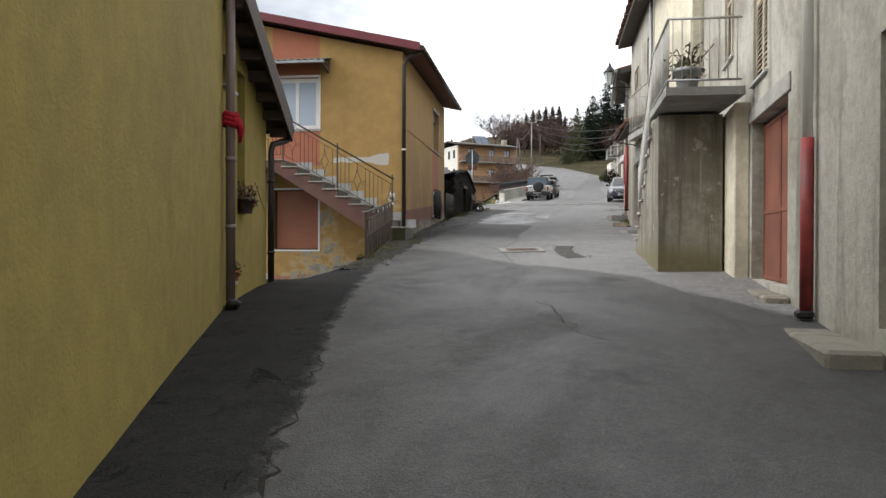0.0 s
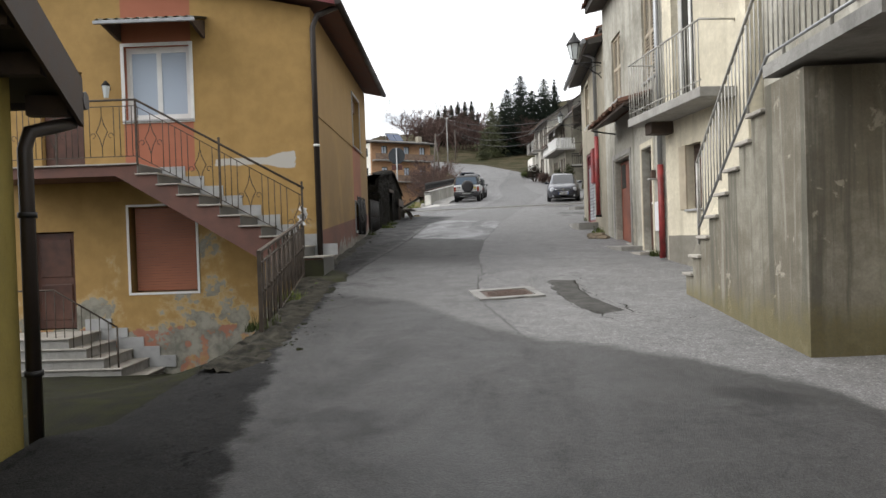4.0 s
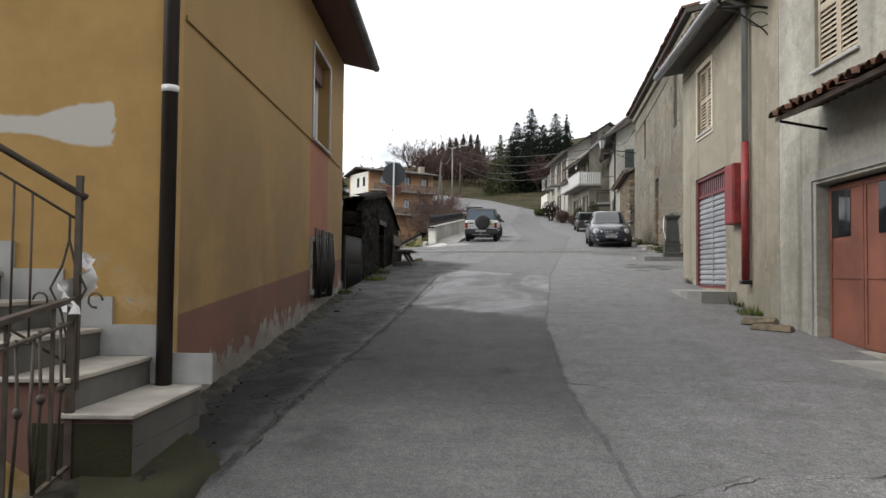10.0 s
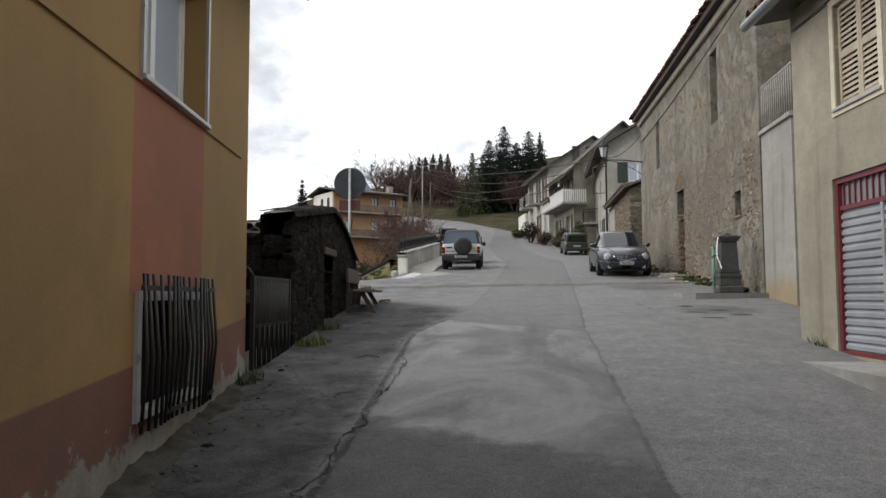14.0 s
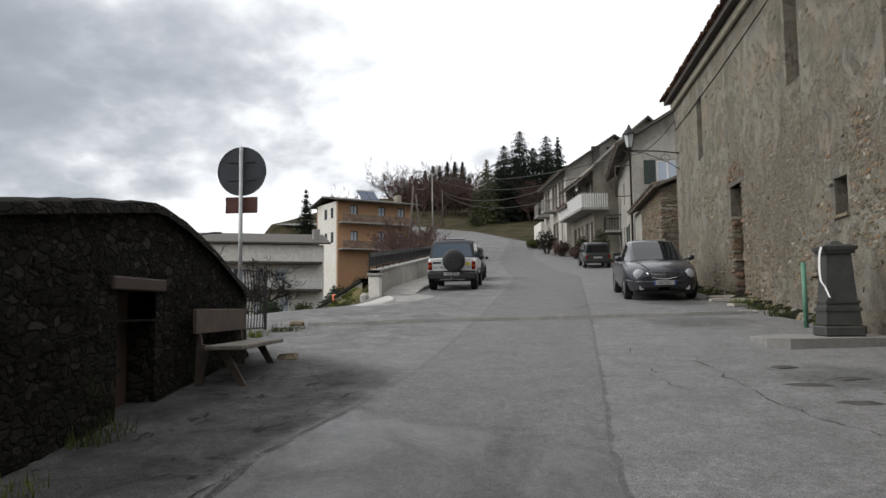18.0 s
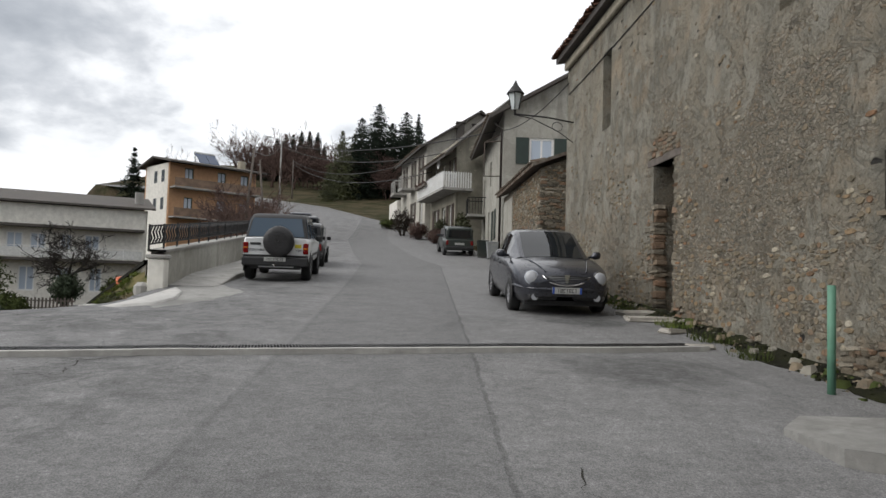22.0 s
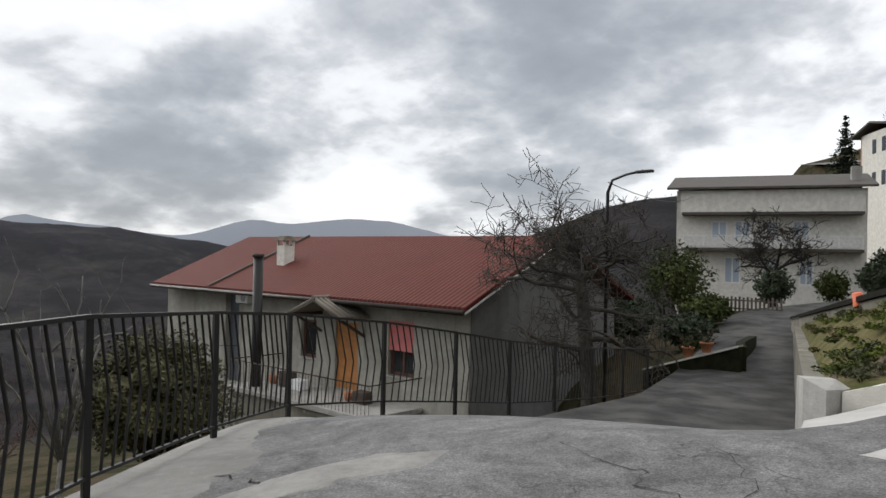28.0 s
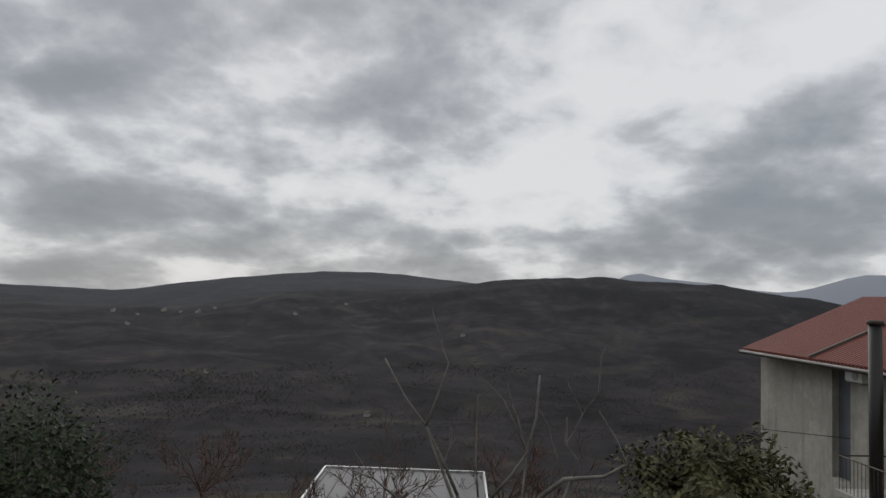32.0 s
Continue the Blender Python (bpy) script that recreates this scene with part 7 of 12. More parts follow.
# ---- low rubble store and the houses beyond ----
A6, B6 = (1.45, 66.9), (1.3, 58.0)
h6 = House("rubble_store", "low rubble-stone store with a clay-tiled lean-to roof", A6, B6, 7.0, 3.5, 8.75, "bare_rubble", base=5.0)
mb = MB().prism([(-0.35, 8.75), (7.2, 11.6), (7.2, 11.72), (-0.35, 8.87)], "x", -0.2, h6.L + 0.25)
h6.part("roof", mb, "old_tile")
h6.part("wall", MB().prism([(0.0, 8.74), (7.0, 8.74), (7.0, 11.4)], "x", h6.L - 0.4, h6.L - 0.01), "bare_rubble")
h6.part("roof_tiles", tile_edge(42, -0.2, h6.L + 0.25, -0.42, 0.1, 8.87), "old_tile")
h6.part("garage_door", hbox(0.1, 2.6, -0.02, 0.0, 5.4, 8.5), "house_grey", "grey sheet door")

F0, F1 = (1.5, 67.7), (-3.4, 97.0)


def row_pt(s, off=0.0):
    d = Vector((F1[0] - F0[0], F1[1] - F0[1], 0))
    u = d.normalized()
    return (F0[0] + u.x * s + off * u.y, F0[1] + u.y * s - off * u.x)


far_row = []


def row_house(label, a, b, z1, mat, gable, front, side, bal_runs, rail_mat, zb, over, wrap=0.0):
    """A house of the row: openings (x, width, z, height, shutter) above its ground, balconies (x0, x1) at zb."""
    g = street((a[1] + b[1]) / 2)
    ll = spanlen(a, b)
    fr = [(x - w / 2, x + w / 2, g + z, g + z + hh_) for x, w, z, hh_, _ in front]
    h = House("grey_row_house", label, a, b, 8.0, g - 3, z1, mat, base=g - 0.5, front=fr, right=side, gable=gable, gable_side="y")
    far_row.append((h, g))
    for w, spec in zip(fr, front):
        q = window(h, *w, leaves=2, label="window of the row house", sill=False, mat="shutter_green" if spec[4] == "g" else "white_frame")
        if spec[4] in "gd":
            for sx in (w[0] - 0.50, w[1] + 0.01):
                h.part("shutter", hbox(sx, sx + 0.49, -0.045, -0.004, w[2], w[3], 0.006), "shutter_green" if spec[4] == "g" else "dark_wood", "", None, q)
    slope_ = gable / (4.0 - h.th)
    for y0 in (-over, 8.0 + over):
        za = z1 - slope_ * (over + h.th)
        h.part("roof", MB().prism([(y0, za), (4.0, z1 + gable + 0.02), (4.0, z1 + gable + 0.20), (y0, za + 0.18)], "x", -0.1, ll + 0.45), "dark_roof")
    h.part("roof_tiles", tile_edge(int(ll / 0.22), -0.1, ll + 0.45, -over - 0.08, -over + 0.5, z1 - slope_ * (over + h.th) + 0.17, r=0.10), "old_tile")
    for x0, x1 in bal_runs:
        bal = h.part("balcony", hbox(x0, x1, -1.1, 0.0, g + zb - 0.16, g + zb, 0.01), "concrete", "concrete balcony with railing")
        mb = MB().tube([(x0, 0, g + zb + 1.0), (x0, -1.06, g + zb + 1.0), (x1, -1.06, g + zb + 1.0), (x1, 0, g + zb + 1.0)], 0.03, 5)
        h.part("balcony_rail", mb, rail_mat, "", None, bal)
        k = 0
        while x0 + k * 0.16 < x1:
            w = 0.10 if rail_mat == "white_frame" else 0.022
            h.part("balcony_bar", hbox(x0 + k * 0.16, x0 + k * 0.16 + w, -1.07, -1.05, g + zb, g + zb + 1.0), rail_mat, "", None, bal)
            k += 1
        for k in range(6):
            h.part("balcony_bar", hbox(x1 - 0.022, x1, -1.0 + k * 0.18, -0.978 + k * 0.18, g + zb, g + zb + 1.0), rail_mat, "", None, bal)
    if wrap:
        bal = h.part("balcony", hbox(ll + 0.004, ll + 0.9, -1.1, wrap, g + zb - 0.16, g + zb, 0.01), "concrete", "balcony end round the corner")
        for k in range(int((wrap + 1.1) / 0.16)):
            h.part("balcony_bar", hbox(ll + 0.86, ll + 0.88, -1.08 + k * 0.16, -0.98 + k * 0.16, g + zb, g + zb + 1.0), rail_mat, "", None, bal)
        for k in range(6):
            h.part("balcony_bar", hbox(ll + k * 0.16, ll + k * 0.16 + 0.10, -1.07, -1.05, g + zb, g + zb + 1.0), rail_mat, "", None, bal)
    return h, g


hh, g = row_house("tan-grey rendered house with green shutters and a black-railed balcony", (2.0, 79.0), (1.5, 67.7), 13.3, "house_grey", 2.1,
                  ((7.4, 1.0, 0.5, 1.6, "g"), (2.0, 0.9, 0.1, 2.1, "n"), (4.6, 0.9, 0.2, 2.1, "n"), (1.5, 0.9, 2.5, 2.1, "n"), (5.2, 0.8, 3.7, 1.4, "n")),
                  ((0.9, 2.1, 10.55, 11.85),), ((0.5, 2.5),), "black_iron", 2.4, 0.8)
q = window(hh, 0.9, 2.1, 10.55, 11.85, hh.right(), set_in=0.05, pane="pane_sky", label="window between open green shutters")
for sx in (0.24, 2.12):
    hh.part("shutter", hbox(sx, sx + 0.62, -0.05, -0.004, 10.55, 11.85, 0.006), "shutter_green", "open green shutter", hh.right(), q)
row_house("tan rendered house with a long white balcony", row_pt(18.6, 0.7), row_pt(11.5, 0.7), 13.9, "row_tan", 3.3,
          ((6.2, 0.9, 3.15, 2.0, "d"), (3.6, 0.9, 3.15, 2.0, "n"), (1.2, 0.9, 3.15, 2.0, "n"), (5.8, 1.0, 0.1, 2.1, "d"), (3.9, 1.0, 0.1, 2.1, "n"), (1.8, 1.0, 0.1, 2.1, "d")),
          (), ((0.2, 7.19),), "white_frame", 3.05, 0.9, 0.9)
row_house("pale grey rendered house with two small balconies", row_pt(28.4, 0.3), row_pt(18.7, 0.3), 15.2, "pale_grey_wall", 2.4,
          ((8.0, 0.9, 3.5, 2.1, "d"), (5.2, 0.9, 3.5, 2.1, "d"), (1.8, 0.9, 3.5, 2.1, "d"), (8.2, 1.0, 0.3, 2.0, "n"), (5.4, 1.0, 0.1, 2.2, "d"), (2.2, 1.0, 0.3, 2.0, "n")),
          (), ((4.3, 6.1), (0.9, 2.7)), "pale_iron", 3.4, 0.6)
for x_, y_ in ((1.2, 86.5), (2.4, 87.0)):
    ck = thing("chimney", pose(x_, y_, 15.6), "small dark chimney pot on the row roof", "chimney")
    hbox(-0.28, 0.28, -0.28, 0.28, -1.2, 1.1, 0.02).ob("shaft", "dark_roof", ck)
    hbox(-0.36, 0.36, -0.36, 0.36, 1.102, 1.2, 0.02).ob("cap", "dark_roof", ck)
# wires, bracket and downpipe at the corner of the first row house
hh, g = far_row[0]
cp_ = thing("downpipe", hh.e.matrix_basis @ pose(hh.L - 0.15, -0.1, 0.3), "dark downpipe at the row house corner", "downpipe")
MB().tube([(0, 0, 0), (0, 0, 5.9), (0, -0.35, 6.2)], 0.06, 8).ob("pipe", "brown_pipe", cp_)
wb_ = thing("wire_bracket", hh.e.matrix_basis @ pose(hh.L, -0.05, g + 4.6 - (g - 0.5)), "rusty iron wire bracket on the house corner", "bracket")
MB().tube([(-0.3, 0, 0.9), (0.2, -0.9, 0.35), (0.9, -0.2, 0.3)], 0.03, 5).ob("arm", "iron", wb_)
MB().tube([(0.2, -0.9, 0.35), (0.2, -0.9, -1.3)], 0.03, 5).ob("stay", "iron", wb_)
MB().tube([(-0.3, 0, -1.2), (0.2, -0.9, -1.3)], 0.025, 5).ob("arm", "iron", wb_)
for x_, y_, mt_, lb_ in ((0.95, 67.0, "galv", "grey wheeled waste bin beside the house corner"), (0.65, 68.2, "car_green", "dark green waste bin beside the parked car")):
    wbn = thing("waste_bin", pose(x_, y_, street(y_)) @ Matrix.Scale(0.78, 4), lb_, "bin")
    MB().add([(-0.26, -0.26, 0.05), (0.26, -0.26, 0.05), (0.26, 0.26, 0.05), (-0.26, 0.26, 0.05), (-0.33, -0.33, 1.0), (0.33, -0.33, 1.0), (0.33, 0.33, 1.0), (-0.33, 0.33, 1.0)], [(0, 3, 2, 1), (4, 5, 6, 7), (0, 1, 5, 4), (1, 2, 6, 5), (2, 3, 7, 6), (3, 0, 4, 7)]).ob("body", mt_, wbn)
    hbox(-0.36, 0.36, -0.36, 0.36, 1.002, 1.08, 0.02).ob("lid", mt_, wbn)
    for sx in (-0.22, 0.22):
        MB().tube([(sx - 0.03, 0.28, 0.08), (sx + 0.03, 0.28, 0.08)], 0.08, 10).ob("wheel", "tyre", wbn)
lw = House("low_garage", "low white garage at the end of the row", row_pt(32.5), row_pt(28.6), 5.0, 6, 11.9, "white_wall", base=8.8)

# ---- white house across the lane ----
WA, WB = (-37.6, 94.25), (-25.4, 99.68)
zg = 1.5
wl = spanlen(WA, WB)
fr = [(x - w / 2, x + w / 2, z, z + 2.1) for x, w, z in ((3.2, 1.2, 6.0), (4.9, 1.2, 6.0), (7.0, 0.9, 6.0), (9.0, 1.2, 6.0), (4.2, 1.2, 3.2), (6.9, 1.0, 3.2), (9.4, 1.0, 3.2))]
wh = House("white_house", "wide white rendered house with balconies across the front", WA, WB, 9.0, -1.0, 10.5, "white_wall", base=1.5, front=fr)
for w in fr:
    window(wh, *w, leaves=2, pane="pane_sky", sill=False, label="balcony window")
for z in (5.95, 8.72):
    wh.part("balcony", hbox(0.5, wl - 0.3, -1.2, 0.0, z - 0.22, z), "dark_roof", "dark-edged balcony slab")
    if z < 7:
        for k in range(9):
            wh.part("balcony_post", hbox(0.6 + k * (wl - 1.0) / 8, 0.64 + k * (wl - 1.0) / 8, -1.16, -1.12, z + 0.002, z + 0.95), "white_frame")
        wh.part("balcony_rail", hbox(0.55, wl - 0.35, -1.165, -1.115, z + 0.952, z + 1.0), "white_frame", "thin white balcony rail")
        wh.part("balcony_sheet", hbox(0.66, wl - 0.45, -1.13, -1.12, z + 0.1, z + 0.85), "curtain", "pale sheeting on the balcony rail")
wh.part("attic_front", hbox(0.4, wl - 0.25, -1.1, -0.9, 8.725, 10.4), "white_wall", "white attic front")
wh.part("roof", MB().prism([(-1.6, 10.45), (4.5, 11.9), (4.5, 12.05), (-1.6, 10.62)], "x", -0.6, wl + 0.5), "dark_roof")
wh.part("roof", MB().prism([(4.5, 11.9), (10.0, 10.6), (10.0, 10.75), (4.5, 12.05)], "x", -0.6, wl + 0.5), "dark_roof")
wh.part("chimney", hbox(wl - 1.0, wl - 0.3, 0.6, 1.3, 10.6, 12.2), "concrete")

# ---- orange house up the hill ----
OA, OB = (-27.3, 112.0), (-19.4, 118.5)
ol = spanlen(OA, OB)
fr = [(x - 0.5, x + 0.5, z, z + 2.1) for z in (12.2 - 0.9, 14.5) for x in (2.2, 6.0, 8.8)]
lf = [(2.2, 3.0, z, z + 1.3) for z in (12.0, 15.0)] + [(4.1, 4.9, z, z + 1.3) for z in (12.0, 15.0)]
orh = House("orange_house", "three-storey house with orange front and white side", OA, OB, 6.4, 5.0, 17.0, "orange_wall", base=7.5, front=fr, left=lf)
orh.part("wall_facing", hbox(0, 5.75, -0.03, -0.004, 5.0, 17.0), "white_wall", "white rendered side wall", orh.left())
for w in fr:
    window(orh, *w, leaves=2, mat="shutter_green", pane="pane_sky", sill=False, label="window with green frame")
for w in lf:
    orh.part("window", hbox(w[0], w[1], -0.045, -0.034, w[2], w[3]), "glass", "small side window", orh.left())
for z in (11.2, 14.4):
    bal = orh.part("balcony", hbox(0.1, ol, -1.3, 0.0, z - 0.16, z), "concrete", "long balcony")
    orh.part("balcony_front", hbox(0.1, ol, -1.3, -1.24, z + 0.06, z + 0.9), "balcony_brown", "brown boarded balcony front", None, bal)
orh.part("roof", MB().prism([(-1.5, 16.85), (3.2, 17.75), (7.4, 16.85), (7.4, 17.03), (3.2, 17.93), (-1.5, 17.03)], "x", -0.6, ol + 0.6), "dark_roof")
orh.part("chimney", hbox(ol - 1.0, ol - 0.3, 2.0, 2.7, 17.4, 18.6), "tan_wall")
sp = thing("solar_panel", orh.e.matrix_basis @ pose(4.6, 2.6, 17.75 - 7.5), "solar water heater panels on the roof", "solar panel")
MB().prism([(0.0, 0.0), (1.5, 1.3), (1.5, 1.42), (0.0, 0.1)], "x", 0.0, 1.15).ob("panel", "solar", sp)
MB().prism([(0.0, 0.0), (1.5, 1.3), (1.5, 1.42), (0.0, 0.1)], "x", 1.22, 2.4).ob("panel", "solar", sp)
MB().tube([(0.0, 1.6, 1.35), (2.4, 1.6, 1.35)], 0.22, 10).ob("tank", "galv", sp)
for x in (0.1, 2.3):
    MB().bar((x, 1.55, -0.6), (x, 1.55, 1.2), 0.06, 0.06).ob("leg", "galv", sp)

# ---- red-roofed house below the square ----
RA, RB = (-42.0, 54.9), (-23.2, 56.65)
rl_ = spanlen(RA, RB)
fr = [(10.46, 11.4, 1.0, 2.45), (12.5, 13.75, 0.1, 2.5), (15.3, 16.5, 0.9, 2.75), (5.1, 6.15, -0.6, 3.2)]
rh = House("red_roof_house", "long grey rendered house under a red tile-sheet roof", RA, RB, 9.0, -5.0, 3.45, "house_grey", base=-2.0, front=fr, gable=2.0, gable_side="y")
for y0, y1, za, zb in ((-0.75, 4.5, 3.32, 5.62), (9.75, 4.5, 3.32, 5.62)):
    rh.part("roof", MB().prism([(y0, za), (y1, zb), (y1, zb + 0.14), (y0, za + 0.14)], "x", -0.12, rl_ + 0.45), "red_roof")
rh.part("barge_board", MB().prism([(-0.78, 3.24), (4.5, 5.55), (4.5, 5.62), (-0.78, 3.31)], "x", rl_ + 0.40, rl_ + 0.47), "white_frame")
rh.part("gable_facing", MB().prism([(-0.3, -4.9), (8.6, -4.9), (8.6, 3.40), (8.3, 3.43), (4.15, 5.40), (0.0, 3.43), (-0.3, 3.40)], "y", -0.03, -0.004), "shaded_gable", "dark grey rendered gable, shade put into its colour", rh.right())
rh.part("gutter", MB().tube([(-0.12, -0.82, 3.30), (rl_ + 0.45, -0.82, 3.30)], 0.08, 8), "brown_pipe")
w = window(rh, *fr[0], leaves=1, mat="door_brown", sill=True, label="window with brown frame")
rh.part("door", hbox(fr[1][0], fr[1][1], 0.1, 0.16, fr[1][2], fr[1][3]), "amber_door", "amber wooden door")
w = window(rh, *fr[2], leaves=2, mat="door_brown", sill=True, label="window with a pink half-drawn blind")
rh.part("blind", hbox(fr[2][0], fr[2][1], 0.04, 0.10, 1.75, 2.75), "pink", "pink roller blind", None, w)
rh.part("recess", hbox(fr[3][0], fr[3][1], 0.25, 0.3, fr[3][2], fr[3][3]), "blue_grey", "blue-grey door panel in a recess")
rh.part("roof_seam", MB().bar((5.0, -0.75, 3.50), (5.0, 4.5, 5.80), 0.10, 0.10), "dark_roof", "raised seam across the roof")
for x in (rl_ * 0.33,):
    ch = thing("chimney", rh.e.matrix_basis @ pose(7.0, 1.7, 4.25 + 2.0) @ Matrix.Scale(0.76, 4), "white rendered chimney with a tiled cap", "chimney")
    hbox(-0.36, 0.36, -0.36, 0.36, -0.3, 1.35, 0.02).ob("shaft", "white_wall", ch)
    for sx in (-1, 1):
        for sy in (-1, 1):
            hbox(sx * 0.3 - 0.06, sx * 0.3 + 0.06, sy * 0.3 - 0.06, sy * 0.3 + 0.06, 1.352, 1.62).ob("pier", "white_wall", ch)
    MB().add([(-0.5, -0.5, 1.625), (0.5, -0.5, 1.625), (0.5, 0.5, 1.625), (-0.5, 0.5, 1.625), (-0.25, -0.25, 1.9), (0.25, -0.25, 1.9), (0.25, 0.25, 1.9), (-0.25, 0.25, 1.9)], [(0, 3, 2, 1), (4, 5, 6, 7), (0, 1, 5, 4), (1, 2, 6, 5), (2, 3, 7, 6), (3, 0, 4, 7)]).ob("cap", "old_tile", ch)
cn = thing("door_canopy", rh.e.matrix_basis @ pose(11.6, 0, 2.78 + 2.0), "small tiled canopy over the amber door", "canopy")
for sx in (-1, 1):
    MB().prism([(1.3 + sx * 1.45, -0.05), (1.3, 0.52), (1.3, 0.60), (1.3 + sx * 1.45, 0.03)], "y", -1.35, 0.0).ob("roof_slope", "canopy_tile", cn)
    for k in range(7):
        yy = -1.3 + k * 0.2
        MB().tube([(1.3 + sx * 1.48, yy, 0.02), (1.3 + sx * 0.02, yy, 0.61)], 0.075, 6).ob("roof_tile", "canopy_tile", cn)
    MB().bar((1.3 + sx * 1.2, -1.25, 0.0), (1.3 + sx * 1.2, 0.0, -0.7), 0.09, 0.09).ob("bracket", "dark_wood", cn)
    MB().bar((1.3 + sx * 1.2, -1.3, -0.02), (1.3 + sx * 1.2, 0.0, -0.02), 0.10, 0.10).ob("beam", "dark_wood", cn)
MB().tube([(1.3, -1.4, 0.64), (1.3, 0.0, 0.64)], 0.09, 8).ob("ridge_tile", "canopy_tile", cn)


# ---- street furniture and loose things ----
def hug(x, y, dz=0.0):
    """A point on the paved ground."""
    return (x, y, paved(x, y) + cross_fall(x, y) + dz)


def corner_z(x, y, dz=0.0):
    """Ground at the corner where the square falls away to the lane."""
    f = min(1.0, max(0.0, (-8.4 - x) / 1.7))
    low_ = float(np.interp(y, [44.5, 46.0, 48.3], [3.86, 3.66, 3.40]))
    return (x, y, street(y) * (1 - f) + low_ * f + dz)


def patch(poly, dz, rings=6, hug=hug, skirt=-0.01):
    """A thin sheet laid on the street inside an outline, a little uneven at its rim."""
    pts = []
    n = len(poly)
    for i in range(n):
        a, b = Vector(poly[i]), Vector(poly[(i + 1) % n])
        k = max(1, int((b - a).length / 0.08))
        pts += [a + (b - a) * j / k for j in range(k)]
    c = sum(pts, Vector((0, 0))) / len(pts)
    mb = MB()
    m = len(pts)
    vs = [hug(c.x, c.y, dz)]
    for r in range(1, rings + 1):
        for p in pts:
            q = c + (p - c) * r / rings
            if r == rings:
                q = q + Vector((noise.fractal(Vector((q.x * 2.2, q.y * 2.2, 1)), 0.8, 2.0, 4), noise.fractal(Vector((q.x * 2.2, q.y * 2.2, 9)), 0.8, 2.0, 4))) * 0.11
            vs.append(hug(q.x, q.y, dz if r < rings else skirt))
    fs = [(0, 1 + i, 1 + (i + 1) % m) for i in range(m)]
    for r in range(rings - 1):
        for i in range(m):
            a, b = 1 + r * m, 1 + (r + 1) * m
            fs.append((a + i, b + i, b + (i + 1) % m, a + (i + 1) % m))
    return mb.add(vs, fs, True)


def ribbon(pts, w, dz=0.006):
    """A crack: a thin dark strip that wanders along a line."""
    mb = MB()
    line = []
    for i in range(len(pts) - 1):
        a, b = Vector(pts[i]), Vector(pts[i + 1])
        k = max(2, int((b - a).length / 0.06))
        line += [a + (b - a) * j / k for j in range(k)]
    line.append(Vector(pts[-1]))
    line = [p + Vector((noise.fractal(Vector((p.x * 2.5, p.y * 2.5, 2)), 0.7, 2.0, 4), noise.fractal(Vector((p.x * 2.5, p.y * 2.5, 5)), 0.7, 2.0, 4))) * 0.13 for p in line]
    rows = []
    for i, p in enumerate(line):
        d = (line[min(i + 1, len(line) - 1)] - line[max(i - 1, 0)]).normalized()
        s = Vector((-d.y, d.x)) * w * 0.40 * (0.06 + 1.25 * abs(noise.noise(Vector((p.x * 2.6, p.y * 2.6, 7))))) * (0.3 if i in (0, len(line) - 1) else 1)
        rows.append([hug(p.x - s.x, p.y - s.y, dz), hug(p.x + s.x, p.y + s.y, dz)])
    return mb.sheet(rows)


